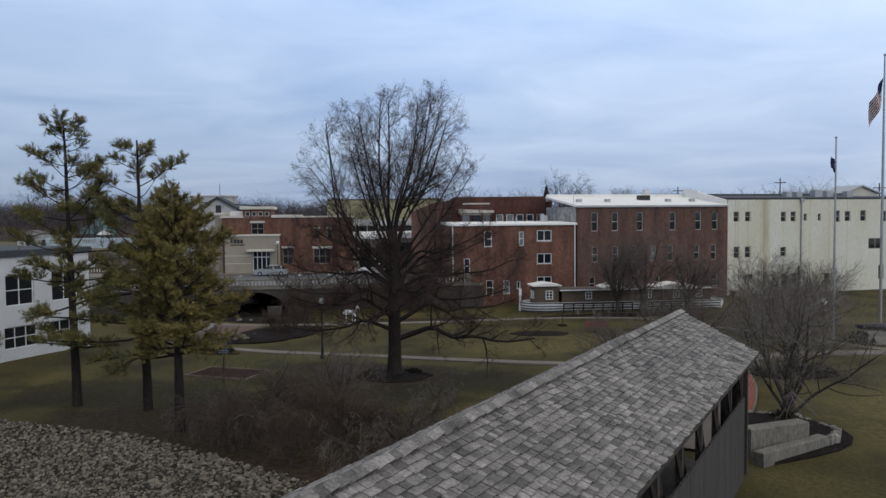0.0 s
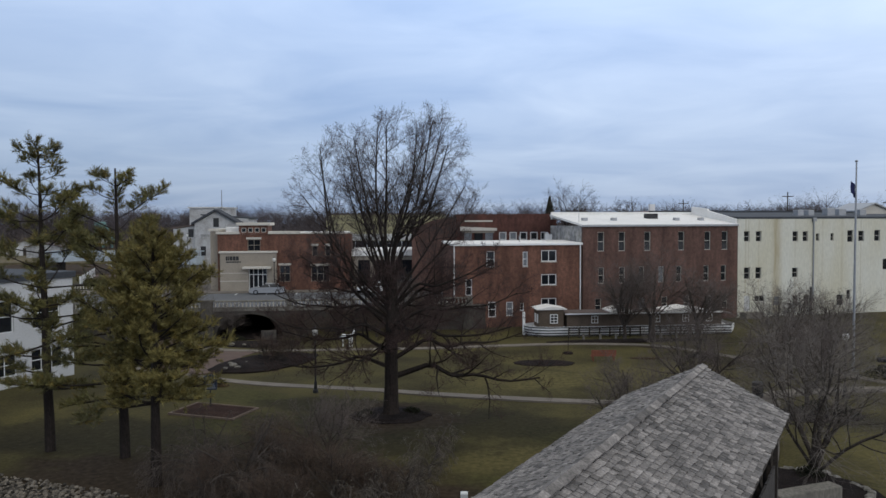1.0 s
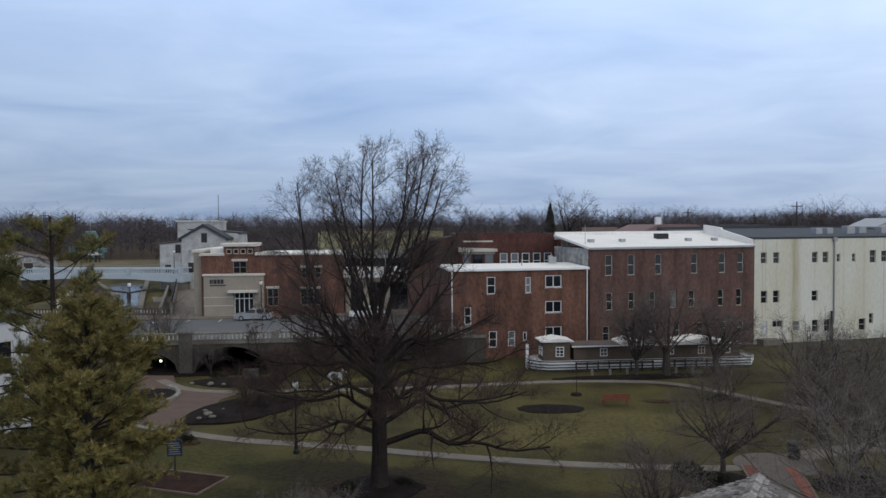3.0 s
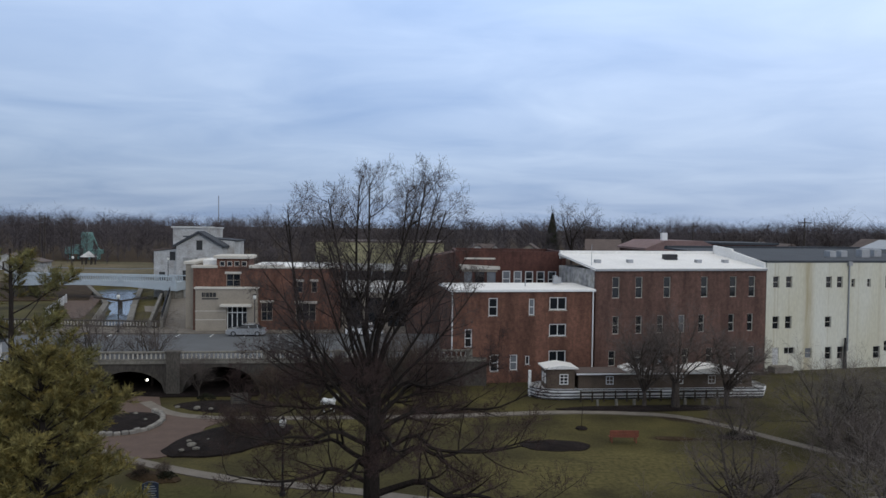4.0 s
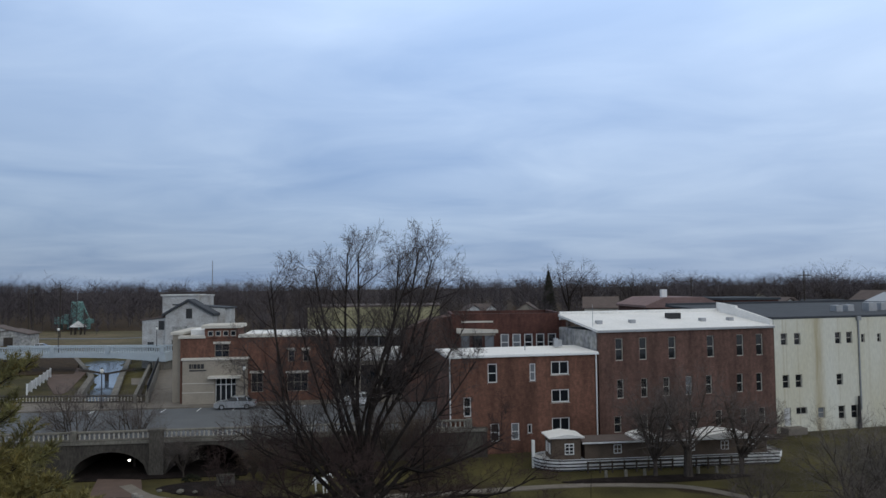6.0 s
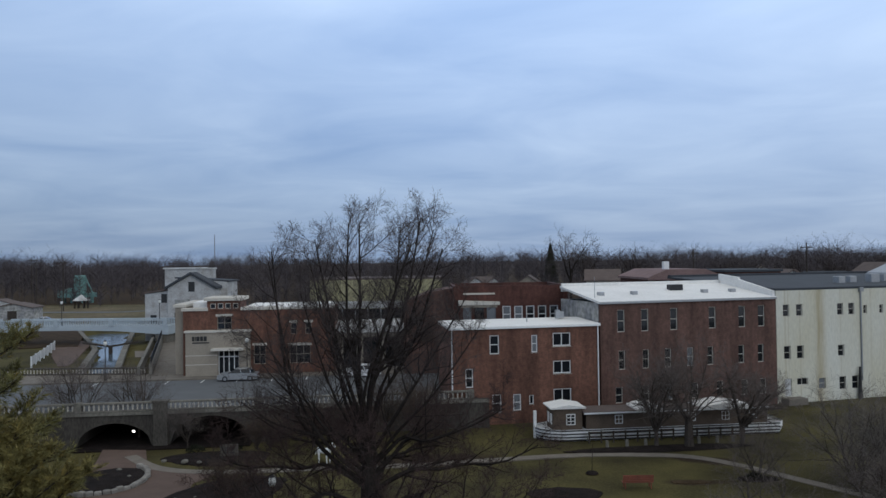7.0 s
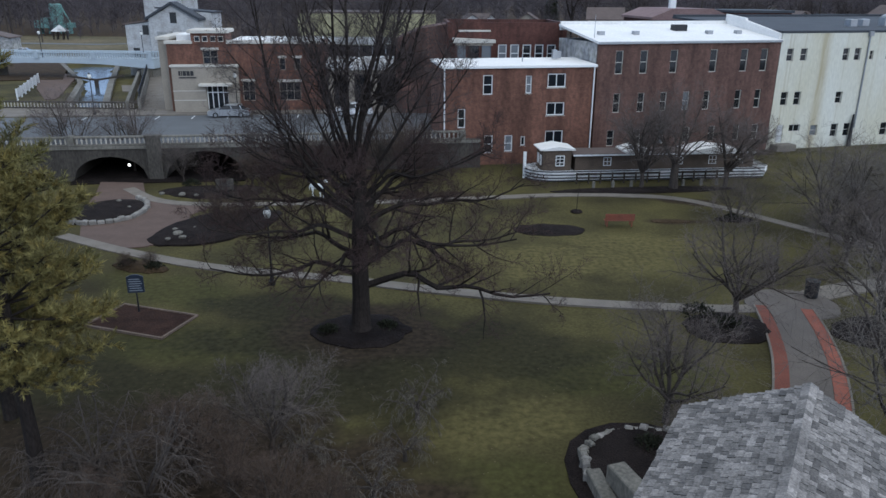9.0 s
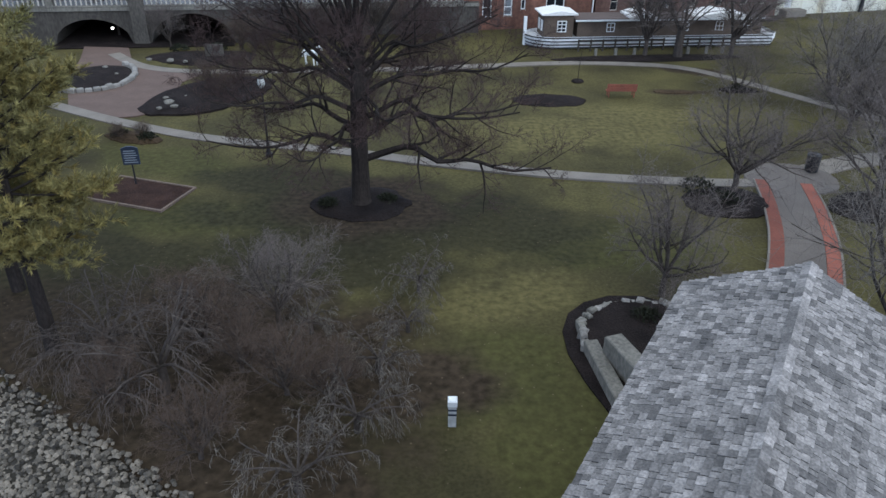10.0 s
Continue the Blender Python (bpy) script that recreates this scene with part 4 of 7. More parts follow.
# cream painted block
b3 = thing("cream_block", B2M, "long cream painted rear of a three-storey block with rust stains", "building")
w3 = [(21.65, 9.0, 0.8, 1.35), (23.35, 9.0, 0.8, 1.35), (28.7, 8.95, 0.8, 1.35), (30.2, 8.95, 0.8, 1.35), (32.2, 9.0, 0.5, 1.0), (34.4, 9.0, 0.5, 1.0),
      (37.0, 8.8, 0.9, 1.6), (38.7, 8.9, 0.9, 1.4), (41.2, 8.9, 0.9, 1.5), (44.6, 8.8, 0.9, 1.5), (47.5, 8.8, 0.9, 1.5), (50.5, 8.8, 0.9, 1.5),
      (21.7, 4.2, 0.85, 1.5), (23.35, 4.2, 0.85, 1.5), (28.7, 4.25, 0.85, 1.3), (42.6, 5.0, 2.4, 1.5),
      (26.1, 0.95, 0.9, 1.2), (28.8, 0.7, 0.9, 1.5), (30.5, 0.7, 0.9, 1.5), (35.5, 0.6, 1.0, 1.5), (37.0, 1.4, 0.6, 1.3), (44.3, 1.0, 0.9, 2.0),
      (23.3, 1.5, 1.4, 0.8)]
doors3 = [(21.75, 0.45, 0.85, 2.0)]
w3 = [(x, z + (0.42 if z > 3 else 0.15), w, h) for x, z, w, h in w3]
holes3 = [(x - 20.8, z, x - 20.8 + w, z + h) for x, z, w, h in w3 + doors3]
cream = pierced(36.0, -1.0, 12.5, holes3, 0.35).moved(pose(20.8, 0, 0))
part("front_wall", cream, M_CREAM, b3)
part("side_wall", Build().box(20.8, 0.36, -1.0, 21.1, 22, 12.2), M_CREAM, b3)
part("side_wall", Build().box(56.5, 0.36, -1.0, 56.8, 22, 12.2), M_CREAM, b3)
part("back_wall", Build().box(21.1, 21.7, -1.0, 56.5, 22, 12.2), M_CREAM, b3)
for k, (x, z, w, h) in enumerate(w3):
    window(b3, x, z, w, h, 0.1, M_LIME_LIGHT, 0 if w > 1.2 else 1, 1 if w > 1.2 else 0, pale=k in (16,), edge=0.06)
for x, z, w, h in doors3:
    part("door", Build().box(x, 0.1, z, x + w, 0.16, z + h), M_WHITE_OLD, b3, "worn pale back door")
part("roof", sloped_roof(36.0, 22, 12.6, 13.5).moved(pose(20.85, 0.1, 0)), M_ROOF_DARK, b3, "dark felt roof")
part("roof_step", Build().prism([(20.8, 13.3), (56.8, 13.3), (56.8, 13.75), (20.8, 13.75)], 21.4, 22.1), M_ROOF_DARK, b3)
part("downpipe", Build().tube([(31.8, -0.1, 12.3), (31.8, -0.1, 1.8)], [0.09, 0.09], 8), M_STEEL, b3)
part("pipe_head", Build().box(31.55, -0.3, 12.0, 32.05, -0.02, 12.5), M_STEEL, b3)
part("electric_pole", Build().tube([(31.3, -0.3, -0.5), (31.3, -0.3, 3.4)], [0.25, 0.1], 8), M_BLACK, b3)
for x, y, s in ((33.5, 5, 0.9), (35.6, 5.5, 0.9), (38.2, 5, 1.2), (41.0, 6, 1.1), (44.0, 5.5, 1.0)):
    part("air_unit", Build().chamfered(x, y, 12.7, x + s, y + 1.0, 12.9 + s * 0.8, 0.06), M_STEEL, b3, "grey rooftop air unit")
part("penthouse", Build().prism([(50.3, 12.6), (56.5, 12.6), (56.5, 13.6), (53.4, 14.7), (50.3, 13.6)], 13.0, 18.0), M_LIME_LIGHT, b3, "pale gabled rooftop storey")
part("penthouse_roof", Build().prism([(50.0, 13.45), (53.4, 14.7), (56.8, 13.45), (56.8, 13.65), (53.4, 14.9), (50.0, 13.65)], 12.6, 18.2), M_STEEL, b3)
part("loading_step", Build().box(21.2, -1.3, -0.6, 23.6, -0.02, 0.4), M_WALK, b3, "pale concrete step")

# dark brick block behind, with a bay window
b4 = thing("bay_window_block", at(-0.2, 107.0, -0.55, 3), "dark red brick upper storey with a bay window and white sashes", "building")
w4 = [(5.9 + 1.42 * k, 9.55, 1.0, 2.0) for k in range(5)]
shell(b4, 13.6, 12, 0, 14.0, M_BRICK3, [(x, z, x + w, z + h) for x, z, w, h in w4])
for k, (x, z, w, h) in enumerate(w4):
    window(b4, x, z, w, h, 0.05, M_WHITE, 1, 0, pale=k in (0, 1), edge=0.11)
part("roof", Build().box(0.35, 0.35, 13.4, 13.25, 11.6, 13.6), M_ROOF_DARK, b4)
bay = part("bay_window", Build().box(0.9, -0.9, 9.0, 5.2, -0.002, 9.4).box(0.9, -0.9, 11.45, 5.2, -0.002, 11.75), M_LIME, b4, "projecting bay with a stone lintel")
part("bay_roof", Build().prism([(0.6, 11.75), (5.5, 11.75), (5.5, 12.1), (0.6, 12.3)], -1.1, -0.004), M_LIME_LIGHT, bay)
for x in (1.05, 2.55, 3.95):
    part("pane", Build().box(x, -0.72, 9.4, x + 1.1, -0.7, 11.45), M_GLASS if x == 2.55 else M_GLASS_PALE, bay)
for x in (0.92, 2.2, 3.7, 5.1):
    part("mullion", Build().box(x - 0.08, -0.86, 9.4, x + 0.2 if x < 5 else x + 0.08, -0.6, 11.45), M_BRICK3, bay)
part("stone_band", Build().box(1.2, -0.05, 12.95, 5.0, -0.003, 13.15), M_LIME_LIGHT, b4)
part("party_wall", Build().box(13.25, -0.4, 9.0, 13.7, 12, 13.9), M_BRICK3, b4)
part("brick_gable", Build().prism([(-6.0, 0), (0.0, 0), (0.0, 13.7), (-3.0, 13.2), (-6.0, 12.0)], 2.0, 9.0), M_BRICK2, b4, "faded orange brick side wing")

# the bank with its tower, limestone front and brick wings
bank = thing("corner_bank", at(*from_uv(0, BANK_V), 0, B_TURN), "brick and limestone bank with a stepped tower over the door", "building")
BZ = ROAD_Z + 0.15
bw = [(0.05, 8.45, 1.75, 1.6, 1, 1), (4.4, 4.1, 1.45, 2.3, 1, 1), (8.75, 4.1, 2.55, 2.2, 1, 2), (8.9, 7.7, 0.75, 1.4, 1, 0), (10.7, 7.7, 0.75, 1.4, 1, 0)]
hs = [(x + 4.0, z, x + 4.0 + w, z + h) for x, z, w, h, _, _ in bw]
part("front_wall", pierced(18.4, BZ, 10.8, hs, 0.4).moved(pose(-4.0, 0, 0)), M_BRICK, bank)
part("side_wall", Build().box(-4.0, 0.402, BZ, -3.6, 13, 10.8), M_LIME, bank)
part("side_wall", Build().box(14.0, 0.402, BZ, 14.4, 13, 10.6), M_BRICK, bank)
part("back_wall", Build().box(-3.6, 12.6, BZ, 14.0, 13, 10.6), M_BRICK, bank)
for x, z, w, h, r, mu in bw:
    window(bank, x, z, w, h, 0.12, M_LIME, r, mu, edge=0.07)
    part("lintel", Build().box(x - 0.15, -0.05, z + h + 0.02, x + w + 0.15, -0.003, z + h + 0.3), M_LIME_LIGHT, bank)
part("roof", Build().box(-3.6, 0.45, 10.1, 2.88, 12.6, 10.3), M_ROOF_WHITE, bank, "white roof membrane")
part("roof", Build().box(2.9, 0.72, 10.3, 14.0, 12.6, 11.0), M_ROOF_WHITE, bank, "white roof membrane")
part("roof_hatch", Build().chamfered(-3.3, 2.5, 10.3, -1.5, 9.0, 11.75, 0.05), M_ROOF_WHITE, bank)
part("wing", Build().box(-5.2, 1.2, BZ, -4.02, 12, 11.2), M_LIME, bank, "tan limestone side wing")
part("coping", Build().chamfered(-5.4, 1.0, 11.2, -3.9, 12.2, 11.55, 0.05), M_LIME_LIGHT, bank)
part("coping", Build().chamfered(-4.2, -0.2, 10.8, -1.0, 0.7, 11.15, 0.05), M_LIME_LIGHT, bank)
part("coping", Build().chamfered(2.9, -0.2, 10.8, 7.3, 0.7, 11.2, 0.05), M_LIME_LIGHT, bank)
part("coping", Build().chamfered(7.3, -0.12, 10.8, 14.6, 0.6, 11.0, 0.05), M_LIME_LIGHT, bank)
tower = part("tower", Build().box(-1.1, -0.12, 10.82, 2.85, 4.5, 12.0), M_BRICK, bank)
part("tower_cap", Build().chamfered(-1.45, -0.45, 12.0, 3.2, 4.8, 12.4, 0.08), M_LIME_LIGHT, tower)
for k in range(4):
    part("small_window", Build().box(-0.65 + 0.9 * k, -0.15, 11.1, -0.15 + 0.9 * k, -0.122, 11.6), M_GLASS, tower)
    part("small_frame", Build().box(-0.71 + 0.9 * k, -0.14, 11.03, -0.09 + 0.9 * k, -0.1215, 11.67), M_LIME_LIGHT, tower)
porch = part("limestone_front", pierced(7.6, BZ, 8.2, [(3.8, BZ, 6.3, 6.0)], 0.8).moved(pose(-3.55, -0.85, 0)), M_LIME, bank, "tan limestone entrance front")
part("coping", Build().chamfered(-3.7, -1.0, 8.2, 4.2, 0.0, 8.45, 0.05), M_LIME_LIGHT, porch)
for z in (4.3, 5.4):
    part("stone_course", Build().box(-3.58, -0.88, z, 0.2, -0.852, z + 0.08), M_LIME_LIGHT, porch)
part("canopy", Build().chamfered(-0.4, -1.9, 6.05, 3.4, -0.86, 6.35, 0.05), M_LIME_LIGHT, porch, "pale slab canopy over the door")
part("door_glazing", Build().box(0.3, -0.4, BZ, 2.7, -0.36, 5.95), M_GLASS, porch)
df = Build()
for x in (0.27, 0.85, 1.47, 2.1, 2.66):
    df.box(x, -0.47, BZ, x + 0.09, -0.405, 5.95)
df.box(0.3, -0.46, 5.15, 2.7, -0.406, 5.25)
part("door_frame", df, M_WHITE, porch)
sgn = Build()
for k, (a, c) in enumerate(((0, 0.22), (0.3, 0.42), (0.5, 0.86), (0.94, 1.28), (1.36, 1.72))):
    sgn.box(-2.75 + a, -0.9, 7.2, -2.75 + c, -0.853, 7.75)
part("sign_bars", sgn, M_DARKINK, porch, "dark raised sign letters")
part("sign_bars", Build().box(-2.75, -0.89, 6.9, -0.75, -0.853, 7.05), M_DARKINK, porch)

# low shopfront beside it
shop = thing("low_shopfront", at(*from_uv(14.6, BANK_V + 1), 0, B_TURN), "low pale shopfront with dark columns under a white fascia", "building")
shell(shop, 9.8, 10, BZ, 7.6, M_LIME, [(0.7, BZ + 0.2, 2.4, 7.0), (3.2, BZ + 0.2, 5.2, 7.0), (6.0, BZ + 0.2, 8.8, 7.0)])
part("fascia", Build().chamfered(-0.2, -0.4, 7.6, 10, 9.8, 8.5, 0.1), M_ROOF_WHITE, shop, "white roof and fascia")
for x, w in ((0.7, 1.7), (3.2, 2.0), (6.0, 2.8)):
    window(shop, x, BZ + 0.2, w, 7.0 - BZ - 0.2, 0.15, M_BLACK, 1, 1, sill=False)

# yellow building and dark storefronts behind
yb = thing("yellow_hall", at(-22.8, 133.0, 0, 2), "pale yellow sided hall behind the street", "building")
shell(yb, 20.5, 14, 2.5, 13.7, M_YELLOW, [(3.0, 6.5, 16.0, 9.2)])
part("roof", Build().box(0, 0, 13.7, 20.5, 14, 13.95), M_ROOF_BROWN, yb)
part("window_band", Build().box(3.0, 0.15, 6.5, 16.0, 0.2, 9.2), M_GLASS, yb, "long dark window band")
part("white_panel", Build().box(2.4, -0.15, 9.3, 17.4, -0.003, 10.4), M_WHITE_OLD, yb)
part("white_pier", Build().box(16.0, -0.5, 4.0, 17.3, -0.004, 9.3), M_WHITE, yb)
for k in range(6):
    part("mullion", Build().box(4.9 + 2.0 * k, 0.05, 6.5, 5.05 + 2.0 * k, 0.148, 9.2), M_STEEL, yb)

# old mill with gable and leaning sheds
mill = thing("old_mill", at(-56.0, 150.0, 0, 0), "derelict grey and white mill with a dark gable", "building")
part("gable_wall", Build().prism([(4.0, 2.5), (12.5, 2.5), (12.5, 12.3), (8.2, 14.6), (4.0, 12.3)], 0.0, 3.0), M_PEEL, mill, "peeling white gable wall")
part("main_block", Build().prism([(4.2, 2.5), (13.8, 2.5), (13.8, 13.2), (4.2, 13.9)], 3.0, 9.0), M_PEEL, mill, "patched white mill wall")
part("gable_roof", Build().prism([(3.5, 12.05), (8.2, 14.65), (12.9, 12.05), (12.9, 12.45), (8.2, 15.1), (3.5, 12.45)], -0.5, 2.995), M_ROOF_DARK, mill)
part("rear_block", Build().box(-2.3, 14.2, 2.5, 4.9, 18, 15.55), M_PEEL, mill)
part("stair_head", Build().box(4.92, 15, 2.5, 7.0, 17, 15.45), M_PEEL, mill)
part("stair_head_roof", Build().chamfered(4.95, 14.8, 15.45, 7.2, 17.2, 15.75, 0.04), M_WHITE_OLD, mill)
part("rear_roof", Build().chamfered(-2.6, 13.95, 15.55, 4.94, 18.3, 15.85, 0.05), M_WHITE_OLD, mill)
part("shed", Build().prism([(-0.6, 2.5), (3.98, 2.5), (3.98, 11.8), (-0.6, 11.2)], 1.0, 13), M_PEEL, mill)
part("shed_roof", Build().prism([(-0.9, 11.25), (3.98, 11.9), (3.98, 12.15), (-0.9, 11.5)], 0.7, 13.3), M_ROOF_BROWN, mill)
part("annex_roof", Build().prism([(4.1, 13.92), (14.1, 13.22), (14.1, 13.45), (4.1, 14.15)], 2.996, 9.2), M_ROOF_DARK, mill)
for x, z, w, h in ((7.75, 11.6, 1.1, 1.75), (5.2, 6.0, 1.0, 1.8), (10.2, 6.0, 1.0, 1.8), (2.4, 9.6, 1.0, 1.6), (0.4, 5.6, 1.1, 1.8)):
    part("opening", Build().box(x, -0.06 if x > 4 else 0.94, z, x + w, -0.004 if x > 4 else 0.997, z + h), M_DARKINK, mill)
part("wall_stain", Build().box(5.2, -0.03, 9.2, 8.0, -0.004, 10.2), M_BLOCKWALL, mill)

# pale bridge over the canal
cbr = thing("canal_bridge", at(-81.0, 146.5, -1.0, -2.5), "pale blue-grey concrete footbridge with a balustrade over the canal", "bridge")
part("deck_beam", Build().prism([(0, 5.95), (2, 5.85), (8, 6.15), (15, 6.2), (22, 6.05), (29, 5.5), (31, 5.4), (31, 6.95), (0, 6.95)], 0, 4), M_PALEBLUE, cbr)
part("top_rail", Build().box(0, -0.1, 7.82, 31, 0.3, 8.02), M_PALEBLUE, cbr)
part("top_rail", Build().box(0, 3.7, 7.82, 31, 4.1, 8.02), M_PALEBLUE, cbr)
cb_mesh = Build().box(-0.09, 0, 0, 0.09, 0.18, 0.87).mesh("baluster", M_PALEBLUE)
for k in range(70):
    for y in (0.02, 3.8):
        ob = part("baluster", cb_mesh, None, cbr)
        ob.location = (0.3 + k * 0.435, y, 6.95)
for x in (0.2, 10.5, 20.5, 30.2):
    part("rail_pier", Build().chamfered(x, -0.2, 6.95, x + 0.6, 0.4, 8.25, 0.04), M_PALEBLUE, cbr)
part("abutment", Build().box(28.6, 0.3, 2.0, 30.6, 3.9, 5.42), M_CONC, cbr)
part("abutment", Build().box(0, 0.4, 1.0, 3.0, 3.6, 5.8), M_CONC_DARK, cbr)

cw = Build()
for k in range(11):
    y0, y1 = 111 + 6.1 * k, 111 + 6.1 * (k + 1)
    c0, c1, h0, h1 = canal_mid(y0), canal_mid(y1), canal_half(y0), canal_half(y1)
    cw.slab([(c0 - h0, y0), (c0 + h0, y0), (c1 + h1, y1), (c1 - h1, y1)], 1.5, 1.95)
solid("canal_water", cw, M_WATER, "pale still water in a narrow canal channel", "water", kind="structure")
for s in (-1, 1):
    wl_b = Build()
    for k in range(11):
        y0, y1 = 111 + 6.1 * k, 111 + 6.1 * (k + 1)
        c0, c1 = canal_mid(y0) + s * (canal_half(y0) + 0.3), canal_mid(y1) + s * (canal_half(y1) + 0.3)
        wl_b.slab([(c0 - 0.45, y0), (c0 + 0.45, y0), (c1 + 0.45, y1), (c1 - 0.45, y1)], 0.9, ROAD_Z + (0.35 if k < 5 else 0.15))
    solid("canal_wall", wl_b, M_CONC, "weathered concrete canal wall", "retaining wall", kind="structure")
solid("canal_bank", Build().slab([(-80, 139), (-64.5, 142.5), (-75, 165), (-84, 182), (-105, 182), (-100, 150)], ROAD_Z - 0.4, ROAD_Z + 0.06), M_DRY, "bare brown bank under the canal bridge", "bank", kind="structure")
gt = thing("lock_gate", at(canal_mid(139), 139, 0), "dark timber gate across the canal channel", "canal gate")
part("beam", Build().prism([(-4.6, 3.6), (0, 3.0), (4.6, 3.7), (4.6, 4.0), (0, 3.3), (-4.6, 3.9)], -0.15, 0.15), M_TIMBER, gt)
part("leaf", Build().box(-0.3, -0.1, 1.4, 0.3, 0.1, 3.1), M_TIMBER, gt)
solid("pavement_canal", Build().slab([(-54.6, 118.5), (-53.4, 118.5), (-54.0, 121), (-64, 146), (-72, 156), (-76, 156), (-62, 130)], ROAD_Z - 0.3, ROAD_Z + 0.0), M_BRICKWALK, "reddish-brown path beside the canal", "path", kind="structure")
solid("gravel_patch", Build().slab([(-48.0, 127.6), (-45.4, 127.6), (-48.4, 135.3), (-51.5, 135.3)], ROAD_Z - 0.3, ROAD_Z + 0.0), M_WALK, "pale gravel patch in the canal lawn", "path", kind="structure")
solid("far_field", Build().slab([(-190, 176), (-84, 176), (-70, 186), (-66, 262), (-210, 262)], ROAD_Z - 0.5, ROAD_Z + 0.45), M_FIELD, "tan dry field beyond the canal", "field", kind="structure")
solid("far_road", Build().slab([(-200, 236), (-96, 222), (-70, 240), (-70, 243), (-96, 226), (-200, 241)], ROAD_Z - 0.3, ROAD_Z + 0.5), M_ROAD, "narrow grey road across the dry field", "road", kind="structure")
for x0, y0, x1, y1 in ((-58.0, 118.0, -66.0, 138.0),):
    wf = thing("white_fence", at(x0, y0, ROAD_Z), "white panel fence beside the canal path", "fence")
    for q in range(7):
        px, py = (x1 - x0) * q / 6, (y1 - y0) * q / 6
        part("post", Build().box(px - 0.08, py - 0.08, -0.2, px + 0.08, py + 0.08, 1.45), M_WHITE, wf)
    for q in range(6):
        ax, ay, bx, by = (x1 - x0) * q / 6, (y1 - y0) * q / 6, (x1 - x0) * (q + 1) / 6, (y1 - y0) * (q + 1) / 6
        part("panel", Build().slab([(ax, ay), (ax + 0.06, ay), (bx + 0.06, by), (bx, by)], 0.2, 1.35), M_WHITE_OLD, wf)
RAMP0, RAMP1 = (-37.2, 108.5), (-52.0, 148.0)
rdx, rdy = RAMP1[0] - RAMP0[0], RAMP1[1] - RAMP0[1]
rp = Build().slab([RAMP0, (RAMP0[0] + 2.9, RAMP0[1]), (RAMP1[0] + 2.9, RAMP1[1]), RAMP1], ROAD_Z - 0.2, ROAD_Z + 0.2)
solid("pavement_ramp", rp, M_WALK, "pale concrete ramp beside the bank", "path", kind="structure")
for off, lift in ((-0.5, 1.5), (-2.0, 1.2)):
    rw = Build().slab([(RAMP0[0] + off, RAMP0[1]), (RAMP0[0] + off + 0.4, RAMP0[1]), (RAMP1[0] + off + 0.4, RAMP1[1]), (RAMP1[0] + off, RAMP1[1])], ROAD_Z - 0.2, ROAD_Z + lift)
    solid("ramp_wall", rw, M_CONC, "low concrete wall of the ramp", "retaining wall", kind="structure")
rl = thing("ramp_railing", at(RAMP0[0] - 0.3, RAMP0[1], ROAD_Z + 1.5), "black metal railing on the ramp wall", "railing")
for k in range(24):
    part("post", Build().box(rdx * k / 24, rdy * k / 24, 0, rdx * k / 24 + 0.06, rdy * k / 24 + 0.06, 0.9), M_BLACK, rl)
for z in (0.1, 0.5, 0.85):
    part("rail", Build().tube([(0, 0, z), (rdx, rdy, z)], [0.035, 0.035], 5), M_BLACK, rl)

# white building by the river
WB = at(-38.3, 47.0, 0, 68.6)
wbld = thing("white_office", WB, "white rendered two-storey office with large dark windows", "building")
ww = []
for k in range(5):
    ww.append((0.6 + 4.0 * k, 4.2, 2.4, 2.4, 1, 1))
    ww.append((0.4 + 4.0 * k, 0.9, 2.8, 1.7, 1, 2))
shell(wbld, 20.2, 14, -1.0, 8.0, M_OFFICE, [(x, z, x + w, z + h) for x, z, w, h, _, _ in ww])
for x, z, w, h, r, mu in ww:
    window(wbld, x, z, w, h, 0.1, M_WHITE, r, mu, edge=0.07)
part("roof", Build().chamfered(-0.2, -0.2, 8.0, 20.4, 14.2, 8.5, 0.05), M_ROOF_DARK, wbld)


# ---- the covered bridge ----
RIDGE_END, RIDGE_Z, EAVE_Z, HALF = (10.49, 36.41), 6.6, 5.0, 3.18
RD = 60.96
PLANTERS = {-1: at(10.75, 37.0, 0, 240.85), 1: at(11.3, 38.7, 0, 251.85)}
COVERED = at(*RIDGE_END, 0, RD + 180)
LENGTH = 38.0
cov = thing("covered_bridge", COVERED, "timber covered bridge with a weathered grey shingle roof", "covered bridge")
rise = RIDGE_Z - EAVE_Z
pitch = math.atan2(rise, HALF)
slope = math.hypot(rise, HALF)
for s in (1, -1):
    deck = Build()
    n = (0, s * math.sin(pitch) * 0.1, math.cos(pitch) * 0.1)
    a, c = (-0.25, 0, RIDGE_Z - 0.14), (LENGTH, 0, RIDGE_Z - 0.14)
    e, d = (LENGTH, s * HALF, EAVE_Z - 0.14), (-0.25, s * HALF, EAVE_Z - 0.14)
    lo = lambda p: (p[0], p[1], p[2] - 0.1)
    deck.quad(a, c, e, d)
    deck.quad(lo(d), lo(e), lo(c), lo(a))
    deck.quad(a, d, lo(d), lo(a))
    deck.quad(d, e, lo(e), lo(d))
    deck.quad(e, c, lo(c), lo(e))
    part("roof_deck", deck, M_TIMBER, cov)
